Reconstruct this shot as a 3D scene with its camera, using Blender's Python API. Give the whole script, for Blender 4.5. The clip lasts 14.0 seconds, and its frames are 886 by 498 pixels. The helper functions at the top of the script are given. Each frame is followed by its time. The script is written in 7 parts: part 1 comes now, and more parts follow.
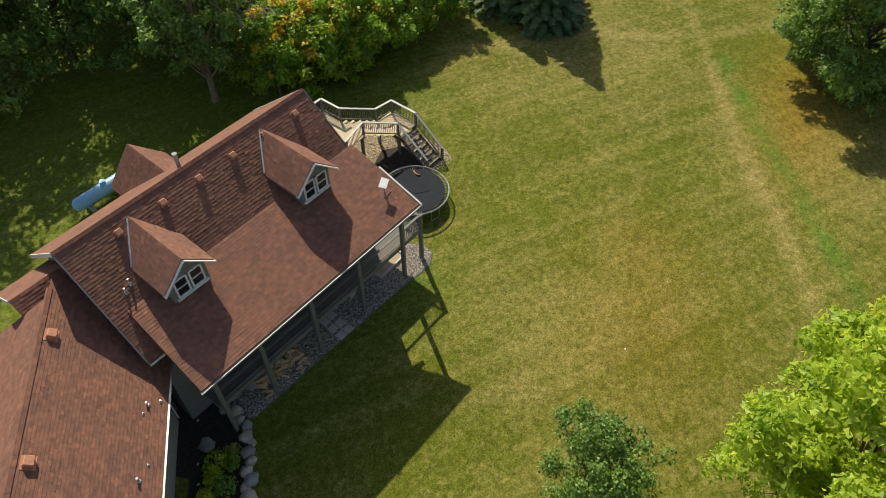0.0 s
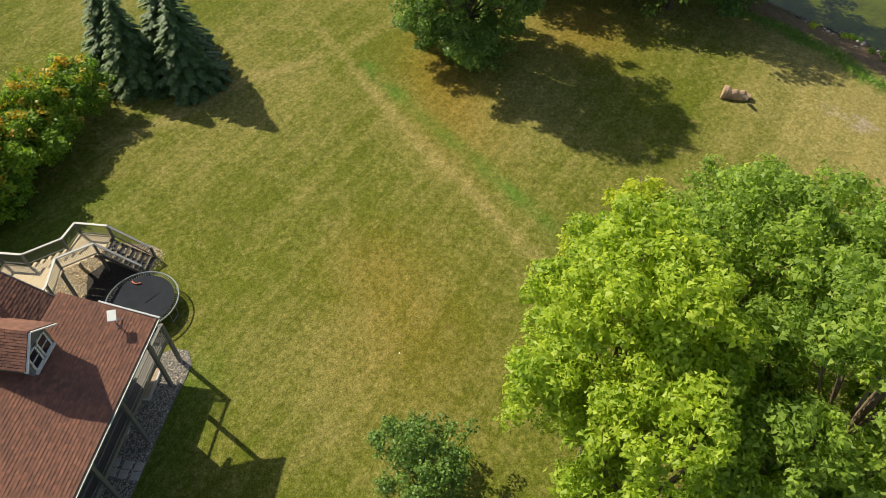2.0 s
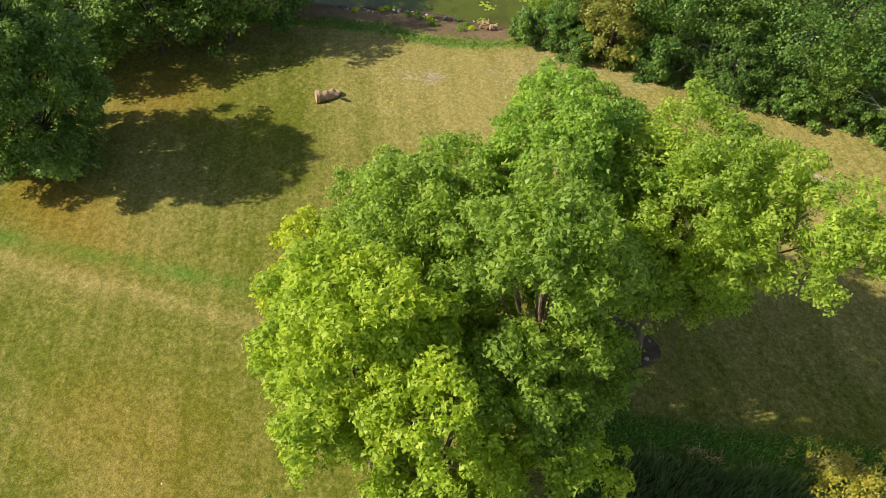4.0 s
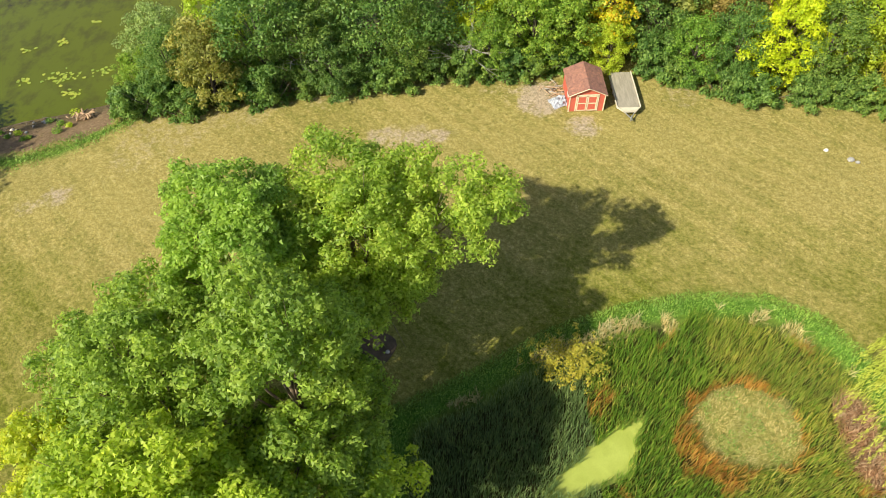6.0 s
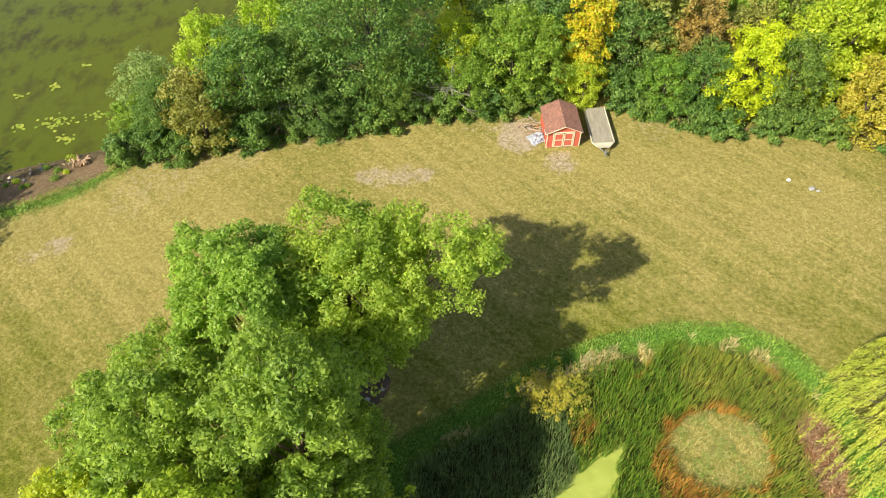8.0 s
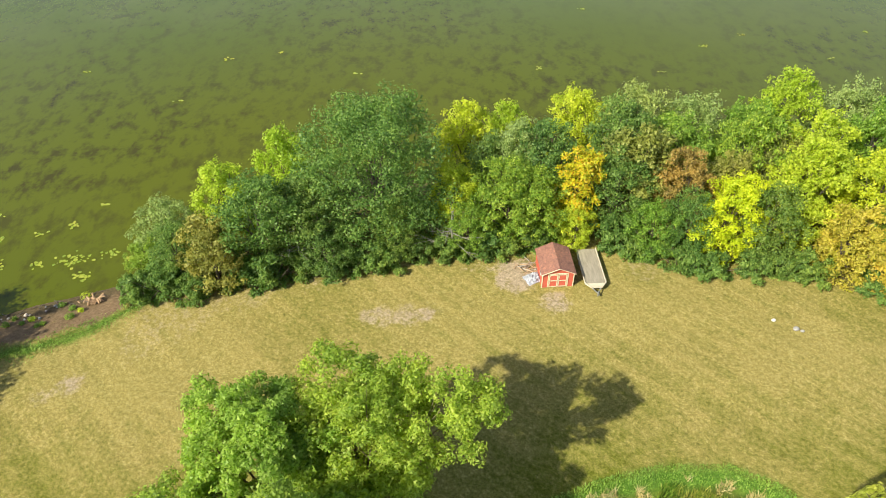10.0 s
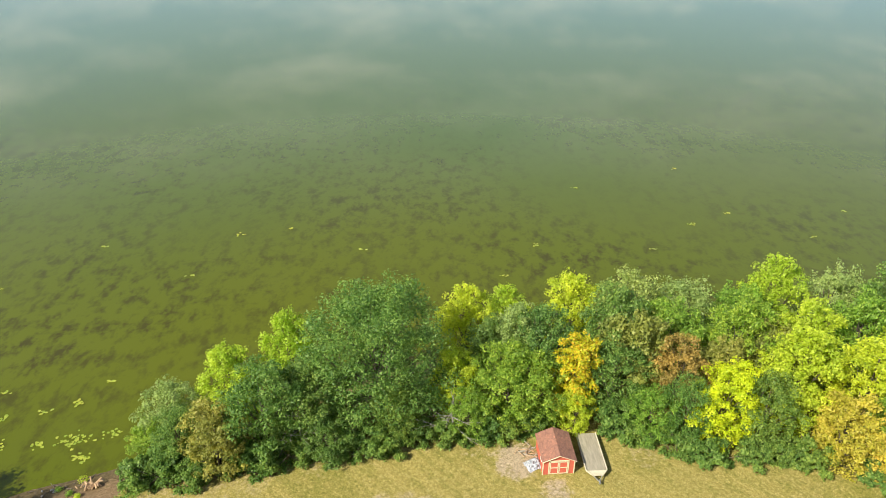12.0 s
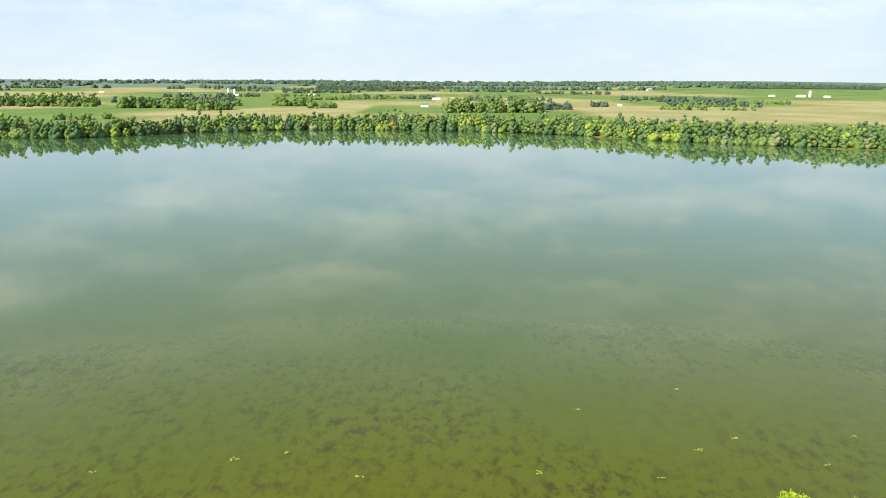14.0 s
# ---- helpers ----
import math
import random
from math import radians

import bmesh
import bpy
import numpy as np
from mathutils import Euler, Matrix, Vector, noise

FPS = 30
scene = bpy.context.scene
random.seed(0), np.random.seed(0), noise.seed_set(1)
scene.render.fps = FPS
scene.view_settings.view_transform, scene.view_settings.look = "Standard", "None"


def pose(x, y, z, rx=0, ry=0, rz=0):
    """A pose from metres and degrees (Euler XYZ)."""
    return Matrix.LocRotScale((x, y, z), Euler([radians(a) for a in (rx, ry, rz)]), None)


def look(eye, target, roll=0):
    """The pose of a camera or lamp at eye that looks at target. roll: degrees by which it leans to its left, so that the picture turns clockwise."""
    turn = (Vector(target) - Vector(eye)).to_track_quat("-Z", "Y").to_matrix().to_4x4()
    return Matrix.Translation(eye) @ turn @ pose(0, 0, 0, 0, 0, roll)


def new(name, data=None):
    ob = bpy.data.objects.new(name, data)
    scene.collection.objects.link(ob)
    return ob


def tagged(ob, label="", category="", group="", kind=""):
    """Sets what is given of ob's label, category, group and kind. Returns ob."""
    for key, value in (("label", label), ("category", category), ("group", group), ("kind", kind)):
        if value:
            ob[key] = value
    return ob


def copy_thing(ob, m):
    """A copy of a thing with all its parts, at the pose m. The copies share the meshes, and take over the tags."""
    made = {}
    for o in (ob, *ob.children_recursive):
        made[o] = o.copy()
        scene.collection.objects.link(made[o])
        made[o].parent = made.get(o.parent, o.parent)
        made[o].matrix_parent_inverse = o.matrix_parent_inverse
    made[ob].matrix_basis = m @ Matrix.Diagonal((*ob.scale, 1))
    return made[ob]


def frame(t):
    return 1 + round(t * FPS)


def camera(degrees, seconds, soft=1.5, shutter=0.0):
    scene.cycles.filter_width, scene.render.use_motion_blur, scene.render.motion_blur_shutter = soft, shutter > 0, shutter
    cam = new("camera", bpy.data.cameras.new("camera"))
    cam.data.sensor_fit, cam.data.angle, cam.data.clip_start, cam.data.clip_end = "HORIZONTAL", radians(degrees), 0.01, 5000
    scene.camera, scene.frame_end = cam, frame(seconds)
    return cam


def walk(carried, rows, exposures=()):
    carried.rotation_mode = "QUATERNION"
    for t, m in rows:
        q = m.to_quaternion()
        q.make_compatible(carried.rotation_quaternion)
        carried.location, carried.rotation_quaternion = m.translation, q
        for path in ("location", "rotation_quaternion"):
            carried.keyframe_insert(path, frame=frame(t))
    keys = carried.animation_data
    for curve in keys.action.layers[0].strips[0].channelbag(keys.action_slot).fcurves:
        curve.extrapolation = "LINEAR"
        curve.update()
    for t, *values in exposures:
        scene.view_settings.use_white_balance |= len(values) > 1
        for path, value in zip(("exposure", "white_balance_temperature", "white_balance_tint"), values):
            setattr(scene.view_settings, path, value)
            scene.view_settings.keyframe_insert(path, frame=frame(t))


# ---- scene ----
EXPOSURES = [(0.0, 0.15), (2.0, 0.26), (4.0, 0.42), (6.5, 0.70), (14.0, 0.70)]
cam = camera(64.15, 14.0, soft=0.68)
# seconds, eye x y z, heading, pitch, roll
PATH = [
    (0.0, 0.00, -0.00, 32.00, 109.95, -50.09, -0.25),
    (0.5, -0.04, -0.03, 32.73, 102.74, -49.98, -0.15),
    (1.0, -0.05, -0.06, 33.56, 94.94, -49.95, -0.08),
    (1.5, -0.07, -0.06, 34.32, 86.46, -49.88, -0.10),
    (2.0, -0.13, -0.04, 35.02, 77.43, -49.77, -0.04),
    (2.5, -0.14, -0.09, 35.69, 67.98, -49.62, 0.04),
    (3.0, -0.12, -0.11, 36.30, 58.63, -49.38, 0.08),
    (3.5, -0.08, -0.16, 36.96, 49.22, -49.19, -0.01),
    (4.0, -0.01, -0.21, 37.68, 39.10, -49.05, -0.16),
    (4.2, 0.01, -0.22, 37.99, 34.69, -48.98, -0.23),
    (4.5, 0.04, -0.20, 38.59, 28.14, -49.03, -0.33),
    (4.8, 0.05, -0.09, 39.41, 21.58, -49.32, -0.43),
    (5.1, 0.04, 0.08, 40.38, 15.37, -49.76, -0.53),
    (5.4, 0.03, 0.27, 41.41, 9.87, -50.27, -0.61),
    (5.7, 0.01, 0.45, 42.43, 5.44, -50.78, -0.69),
    (6.0, -0.01, 0.61, 43.35, 2.46, -51.18, -0.75),
    (6.3, -0.03, 0.71, 44.10, 1.27, -51.41, -0.80),
    (6.5, -0.04, 0.76, 44.52, 1.13, -51.51, -0.84),
    (7.0, -0.06, 0.86, 45.57, 0.89, -51.66, -0.89),
    (7.2, -0.07, 0.89, 46.01, 0.85, -51.63, -0.90),
    (7.5, -0.11, 0.93, 46.64, 0.70, -51.58, -0.89),
    (7.8, -0.21, 0.94, 47.24, 0.50, -51.30, -0.82),
    (8.1, -0.33, 0.93, 47.83, 0.29, -50.80, -0.71),
    (8.4, -0.47, 0.91, 48.41, 0.08, -50.05, -0.59),
    (8.7, -0.60, 0.90, 49.00, -0.10, -49.04, -0.46),
    (9.0, -0.70, 0.90, 49.60, -0.23, -47.75, -0.35),
    (9.3, -0.75, 0.92, 50.23, -0.29, -46.16, -0.28),
    (9.5, -0.76, 0.94, 50.66, -0.30, -44.97, -0.26),
    (10.0, -0.78, 1.01, 51.73, -0.31, -42.12, -0.19),
    (10.5, -0.80, 1.07, 52.81, -0.31, -39.27, -0.13),
    (11.0, -0.81, 1.10, 53.93, -0.28, -36.43, -0.08),
    (11.5, -0.81, 1.15, 55.11, -0.29, -33.41, -0.02),
    (12.0, -0.81, 1.21, 56.23, -0.25, -30.08, 0.06),
    (12.5, -0.77, 1.29, 57.23, -0.22, -26.39, 0.11),
    (13.0, -0.68, 1.38, 58.12, -0.15, -22.16, 0.19),
    (13.5, -0.57, 1.49, 58.82, -0.06, -17.78, 0.23),
    (14.0, -0.45, 1.64, 59.36, 0.00, -13.63, 0.24),
]
walk(cam, [(t, pose(x, y, z, 0, 0, yaw) @ pose(0, 0, 0, 90 + pitch) @ pose(0, 0, 0, 0, 0, roll)) for t, x, y, z, yaw, pitch, roll in PATH], EXPOSURES)

# ---- sky and sun ----
SUN_DIR = Vector((-0.585, -0.482, 0.652)).normalized()  # towards the sun
world = bpy.data.worlds.new("sky")
scene.world = world
world.use_nodes = True
wn, wl = world.node_tree.nodes, world.node_tree.links
wn.clear()
sky = wn.new("ShaderNodeTexSky")
sky.sky_type = "NISHITA"
sky.sun_disc = False
sky.sun_elevation = math.asin(SUN_DIR.z)
sky.sun_rotation = math.atan2(SUN_DIR.x, SUN_DIR.y)
sky.air_density, sky.dust_density, sky.ozone_density = 1.0, 2.2, 1.0
cloud_map = wn.new("ShaderNodeTexCoord")
cloud_scale = wn.new("ShaderNodeMapping")
cloud_scale.inputs["Scale"].default_value = (1.0, 1.0, 3.4)
cloud = wn.new("ShaderNodeTexNoise")
cloud.inputs["Scale"].default_value, cloud.inputs["Detail"].default_value, cloud.inputs["Roughness"].default_value, cloud.inputs["Distortion"].default_value = 4.0, 10.0, 0.66, 0.15
cloud_ramp = wn.new("ShaderNodeValToRGB")
cloud_ramp.color_ramp.elements[0].position, cloud_ramp.color_ramp.elements[1].position = 0.44, 0.68
cloud_ramp.color_ramp.elements[0].color, cloud_ramp.color_ramp.elements[1].color = (0.0, 0.0, 0.0, 1), (0.85, 0.85, 0.85, 1)
# haze whitens the sky towards the horizon
parts = wn.new("ShaderNodeSeparateXYZ")
haze_ramp = wn.new("ShaderNodeValToRGB")
for pos, val in ((0.0, 0.96), (0.05, 0.94), (0.14, 0.84), (0.28, 0.58), (0.5, 0.22), (1.0, 0.0)):
    el = haze_ramp.color_ramp.elements.new(pos) if 0 < pos < 1 else haze_ramp.color_ramp.elements[int(pos)  if pos == 0 else -1]
    el.position, el.color = pos, (val, val, val, 1)
haze = wn.new("ShaderNodeMix")
haze.data_type = "RGBA"
tone_ramp = wn.new("ShaderNodeValToRGB")
tone_ramp.color_ramp.elements[0].color, tone_ramp.color_ramp.elements[1].color = (0.70, 0.80, 0.855, 1), (0.57, 0.75, 0.96, 1)
tone_ramp.color_ramp.elements[1].position = 0.14
glow = wn.new("ShaderNodeVectorMath")
glow.operation = "SCALE"
glow.inputs["Scale"].default_value = 9.7
cloud_rise = wn.new("ShaderNodeMapRange")
cloud_rise.inputs["From Min"].default_value, cloud_rise.inputs["From Max"].default_value, cloud_rise.inputs["To Min"].default_value = 0.05, 0.16, 0.2
cloud_fall = wn.new("ShaderNodeMapRange")
cloud_fall.inputs["From Min"].default_value, cloud_fall.inputs["From Max"].default_value = 0.26, 0.42
cloud_fall.inputs["To Min"].default_value, cloud_fall.inputs["To Max"].default_value = 1.0, 0.12
cloud_thin = wn.new("ShaderNodeMath")
cloud_thin.operation = "MULTIPLY"
cloud_part = wn.new("ShaderNodeMath")
cloud_part.operation = "MULTIPLY"
veil = wn.new("ShaderNodeMix")
veil.data_type = "RGBA"
veil.inputs["B"].default_value = (10.4, 10.5, 10.9, 1)
wback, wout = wn.new("ShaderNodeBackground"), wn.new("ShaderNodeOutputWorld")
wback.inputs["Strength"].default_value = 0.074
wl.new(cloud_map.outputs["Generated"], cloud_scale.inputs["Vector"])
wl.new(cloud_map.outputs["Generated"], parts.inputs["Vector"])
wl.new(parts.outputs["Z"], haze_ramp.inputs["Fac"])
wl.new(cloud_scale.outputs["Vector"], cloud.inputs["Vector"])
wl.new(cloud.outputs["Fac"], cloud_ramp.inputs["Fac"])
wl.new(haze_ramp.outputs["Color"], haze.inputs["Factor"])
wl.new(sky.outputs["Color"], haze.inputs["A"])
wl.new(haze.outputs["Result"], veil.inputs["A"])
wl.new(parts.outputs["Z"], tone_ramp.inputs["Fac"])
wl.new(tone_ramp.outputs["Color"], glow.inputs["Vector"])
wl.new(glow.outputs["Vector"], haze.inputs["B"])
wl.new(parts.outputs["Z"], cloud_rise.inputs["Value"])
wl.new(cloud_ramp.outputs["Color"], cloud_part.inputs[0])
wl.new(parts.outputs["Z"], cloud_fall.inputs["Value"])
wl.new(cloud_rise.outputs["Result"], cloud_thin.inputs[0])
wl.new(cloud_fall.outputs["Result"], cloud_thin.inputs[1])
wl.new(cloud_thin.outputs["Value"], cloud_part.inputs[1])
wl.new(cloud_part.outputs["Value"], veil.inputs["Factor"])
wl.new(veil.outputs["Result"], wback.inputs["Color"])
wl.new(wback.outputs["Background"], wout.inputs["Surface"])

sun = new("sun", bpy.data.lights.new("sun", "SUN"))
sun.data.energy, sun.data.angle, sun.data.color = 5.0, radians(0.6), (1.0, 0.93, 0.72)
sun.matrix_world = look((0, 0, 200), Vector((0, 0, 200)) - SUN_DIR)

# ---- materials ----
def nodes_of(name):
    m = bpy.data.materials.new(name)
    m.use_nodes = True
    return m, m.node_tree.nodes, m.node_tree.links, m.node_tree.nodes["Principled BSDF"]


NOISES = []


def noise_node(n, l, scale, detail=4.0, rough=0.6, coord="Object", stretch=None):
    tc = n.new("ShaderNodeTexCoord")
    tex = n.new("ShaderNodeTexNoise")
    tex.inputs["Scale"].default_value, tex.inputs["Detail"].default_value, tex.inputs["Roughness"].default_value = scale, detail, rough
    # each noise starts at a place of its own, so that no two line up
    NOISES.append(scale)
    k = len(NOISES) % 23
    mp = n.new("ShaderNodeMapping")
    mp.inputs["Location"].default_value = ((31.3 + 7.7 * k) / scale, (17.9 + 5.3 * k) / scale, (11.1 + 3.9 * k) / scale)
    mp.inputs["Scale"].default_value = stretch or (1.0, 1.0, 1.0)
    l.new(tc.outputs[coord], mp.inputs["Vector"])
    l.new(mp.outputs["Vector"], tex.inputs["Vector"])
    return tex.outputs["Fac"]


def ramp(n, l, fac, stops):
    r = n.new("ShaderNodeValToRGB")
    e = r.color_ramp.elements
    while len(e) < len(stops):
        e.new(0.5)
    for el, (p, c) in zip(e, stops):
        el.position, el.color = p, (*c, 1)
    l.new(fac, r.inputs["Fac"])
    return r.outputs["Color"]


def mix(n, l, fac, a, b, kind="MIX"):
    m = n.new("ShaderNodeMix")
    m.data_type, m.blend_type = "RGBA", kind
    for key, val in (("Factor", fac), ("A", a), ("B", b)):
        sock = m.inputs[key] if key != "Factor" else m.inputs[0]
        if isinstance(val, bpy.types.NodeSocket):
            l.new(val, sock)
        elif isinstance(val, (int, float)):
            sock.default_value = val
        else:
            sock.default_value = (*val, 1)
    return m.outputs["Result"]


def maths(n, l, op, a, b=0.0, clamp=False):
    m = n.new("ShaderNodeMath")
    m.operation, m.use_clamp = op, clamp
    for i, v in enumerate((a, b)):
        if isinstance(v, bpy.types.NodeSocket):
            l.new(v, m.inputs[i])
        else:
            m.inputs[i].default_value = v
    return m.outputs[0]


def bump(n, l, p, height, strength=0.3, distance=0.02):
    b = n.new("ShaderNodeBump")
    b.inputs["Strength"].default_value, b.inputs["Distance"].default_value = strength, distance
    l.new(height, b.inputs["Height"])
    l.new(b.outputs["Normal"], p.inputs["Normal"])


def surface(name, dark, light, scale=6.0, rough=0.8, metal=0.0, fine=40.0, relief=0.2, spots=None, stretch=None):
    """A plain worn surface: two colours by a coarse noise, finer grain on top, a little relief."""
    m, n, l, p = nodes_of(name)
    coarse = noise_node(n, l, scale, 5, 0.6, stretch=stretch)
    grain = noise_node(n, l, fine, 3, 0.7, stretch=stretch)
    col = ramp(n, l, coarse, [(0.35, dark), (0.65, light)])
    col = mix(n, l, 0.35, col, ramp(n, l, grain, [(0.3, tuple(c * 0.6 for c in dark)), (0.7, tuple(min(1, c * 1.25) for c in light))]))
    if spots:
        s = noise_node(n, l, spots[1], 4, 0.6)
        col = mix(n, l, ramp(n, l, s, [(spots[2], (0, 0, 0)), (spots[2] + 0.1, (1, 1, 1))]), col, spots[0])
    l.new(col, p.inputs["Base Color"])
    p.inputs["Roughness"].default_value, p.inputs["Metallic"].default_value = rough, metal
    bump(n, l, p, grain, relief)
    return m


def leafy(name, shades, rough=0.48, through_light=0.35, patch=0.35):
    """Leaves: the colour varies leaf by leaf, clump by clump and tree by tree; thin leaves let light through."""
    m, n, l, p = nodes_of(name)
    geo, info = n.new("ShaderNodeNewGeometry"), n.new("ShaderNodeObjectInfo")
    step = 1.0 / (len(shades) - 1)
    col = ramp(n, l, geo.outputs["Random Per Island"], [(i * step, (r, g, b * 1.2)) for i, (r, g, b) in enumerate(shades)])
    clump = noise_node(n, l, patch, 3, 0.6)
    col = mix(n, l, 1.0, col, ramp(n, l, clump, [(0.3, (0.72, 0.78, 0.72)), (0.7, (1.2, 1.12, 0.95))]), "MULTIPLY")
    col = mix(n, l, 1.0, col, ramp(n, l, info.outputs["Random"], [(0.0, (0.82, 0.92, 0.9)), (0.5, (1, 1, 1)), (1.0, (1.15, 1.06, 0.9))]), "MULTIPLY")
    l.new(col, p.inputs["Base Color"])
    p.inputs["Roughness"].default_value = rough
    p.inputs["Specular IOR Level"].default_value = 0.32
    tr, add, out = n.new("ShaderNodeBsdfTranslucent"), n.new("ShaderNodeMixShader"), n["Material Output"]
    l.new(mix(n, l, 1.0, col, (1.45, 1.38, 0.95), "MULTIPLY"), tr.inputs["Color"])
    add.inputs[0].default_value = through_light
    l.new(p.outputs[0], add.inputs[1])
    l.new(tr.outputs[0], add.inputs[2])
    l.new(add.outputs[0], out.inputs["Surface"])
    return m


def make_lawn():
    m, n, l, p = nodes_of("lawn_ground")

    def attr(key):
        a = n.new("ShaderNodeAttribute")
        a.attribute_name = key
        return a.outputs["Fac"]

    def along(scale, sx, sy, detail, rough):
        """A noise drawn out along the mown rows."""
        tc, turned, drawn, tex = n.new("ShaderNodeTexCoord"), n.new("ShaderNodeMapping"), n.new("ShaderNodeMapping"), n.new("ShaderNodeTexNoise")
        turned.inputs["Rotation"].default_value = (0, 0, radians(-135.5))
        drawn.inputs["Scale"].default_value = (sx, sy, 1.0)
        tex.inputs["Scale"].default_value, tex.inputs["Detail"].default_value, tex.inputs["Roughness"].default_value = scale, detail, rough
        l.new(tc.outputs["Object"], turned.inputs["Vector"])
        l.new(turned.outputs["Vector"], drawn.inputs["Vector"])
        l.new(drawn.outputs["Vector"], tex.inputs["Vector"])
        return tex.outputs["Fac"]

    zone = noise_node(n, l, 0.055, 4, 0.55)
    patch = noise_node(n, l, 0.42, 6, 0.70)
    tuft = noise_node(n, l, 2.9, 6, 0.76)
    blade = noise_node(n, l, 11.0, 3, 0.8)
    fleck = noise_node(n, l, 1.3, 6, 0.78)
    # mown rows, a faint change of tone about a metre wide, and the combed lie of the grass
    rows = along(0.95, 0.03, 1.0, 2, 0.5)
    combed = along(4.2, 0.42, 1.0, 5, 0.78)
    green = ramp(n, l, tuft, [(0.25, (0.066, 0.080, 0.010)), (0.5, (0.118, 0.134, 0.016)), (0.75, (0.185, 0.190, 0.032))])
    dry = ramp(n, l, tuft, [(0.25, (0.162, 0.131, 0.040)), (0.5, (0.277, 0.230, 0.080)), (0.78, (0.408, 0.350, 0.158))])

    def about(sock, k):
        return maths(n, l, "MULTIPLY", maths(n, l, "SUBTRACT", sock, 0.5), k)

    dryness = maths(n, l, "ADD", attr("dry"), about(patch, 1.1))
    for sock, k in ((zone, 1.8), (rows, 0.75), (tuft, 0.9), (combed, 0.7)):
        dryness = maths(n, l, "ADD", dryness, about(sock, k))
    dryness = maths(n, l, "ADD", dryness, about(fleck, 1.0), True)
    col = mix(n, l, dryness, green, dry)
    # dry specks, a hand or two across
    specks = ramp(n, l, fleck, [(0.58, (0, 0, 0)), (0.68, (0.5, 0.5, 0.5))])
    col = mix(n, l, specks, col, dry)
    lush = ramp(n, l, tuft, [(0.3, (0.050, 0.120, 0.014)), (0.7, (0.120, 0.230, 0.035))])
    col = mix(n, l, attr("lush"), col, lush)
    soil = ramp(n, l, tuft, [(0.3, (0.24, 0.185, 0.135)), (0.55, (0.37, 0.295, 0.225)), (0.75, (0.48, 0.405, 0.32))])
    loam = ramp(n, l, tuft, [(0.3, (0.13, 0.080, 0.050)), (0.55, (0.24, 0.160, 0.105)), (0.75, (0.36, 0.26, 0.18))])
    soil = mix(n, l, attr("loam"), soil, loam)
    rusty = ramp(n, l, tuft, [(0.3, (0.17, 0.095, 0.012)), (0.7, (0.33, 0.205, 0.035))])
    col = mix(n, l, maths(n, l, "MULTIPLY", attr("rusty"), maths(n, l, "ADD", combed, 0.25), True), col, rusty)
    ragged = maths(n, l, "ADD", about(fleck, 1.9), about(tuft, 1.3))
    ragged = maths(n, l, "MULTIPLY", maths(n, l, "ADD", maths(n, l, "SUBTRACT", attr("soil"), 0.30), ragged), 2.0, True)
    bare = maths(n, l, "MULTIPLY", ragged, maths(n, l, "MULTIPLY", attr("soil"), 2.0, True))
    col = mix(n, l, bare, col, soil)
    mud = ramp(n, l, tuft, [(0.3, (0.028, 0.030, 0.012)), (0.7, (0.080, 0.072, 0.032))])
    col = mix(n, l, attr("wet"), col, mud)
    far_noise = noise_node(n, l, 0.012, 2, 0.4)
    far_green = ramp(n, l, far_noise, [(0.35, (0.10, 0.18, 0.05)), (0.65, (0.16, 0.22, 0.07))])
    far_tan = ramp(n, l, far_noise, [(0.35, (0.25, 0.25, 0.12)), (0.65, (0.33, 0.31, 0.18))])
    col = mix(n, l, attr("crop"), col, far_green)
    col = mix(n, l, attr("stubble"), col, far_tan)
    # wooded ground near the horizon, with bluish haze put into its colour
    col = mix(n, l, attr("hazed_woods"), col, (0.125, 0.185, 0.18))
    col = mix(n, l, 1.0, col, ramp(n, l, rows, [(0.35, (0.94, 0.95, 0.94)), (0.65, (1.06, 1.05, 1.06))]), "MULTIPLY")
    col = mix(n, l, 1.0, col, ramp(n, l, combed, [(0.32, (0.86, 0.88, 0.85)), (0.68, (1.13, 1.12, 1.13))]), "MULTIPLY")
    col = mix(n, l, 0.85, col, mix(n, l, 1.0, col, ramp(n, l, blade, [(0.3, (0.36, 0.40, 0.34)), (0.7, (1.6, 1.56, 1.5))]), "MULTIPLY"))
    clod = noise_node(n, l, 4.5, 4, 0.75)
    col = mix(n, l, 0.25, col, mix(n, l, 1.0, col, ramp(n, l, clod, [(0.32, (0.55, 0.58, 0.5)), (0.68, (1.42, 1.38, 1.4))]), "MULTIPLY"))
    l.new(col, p.inputs["Base Color"])
    p.inputs["Roughness"].default_value = 0.95
    p.inputs["Specular IOR Level"].default_value = 0.1
    bump(n, l, p, maths(n, l, "ADD", tuft, blade), 0.7, 0.05)
    return m


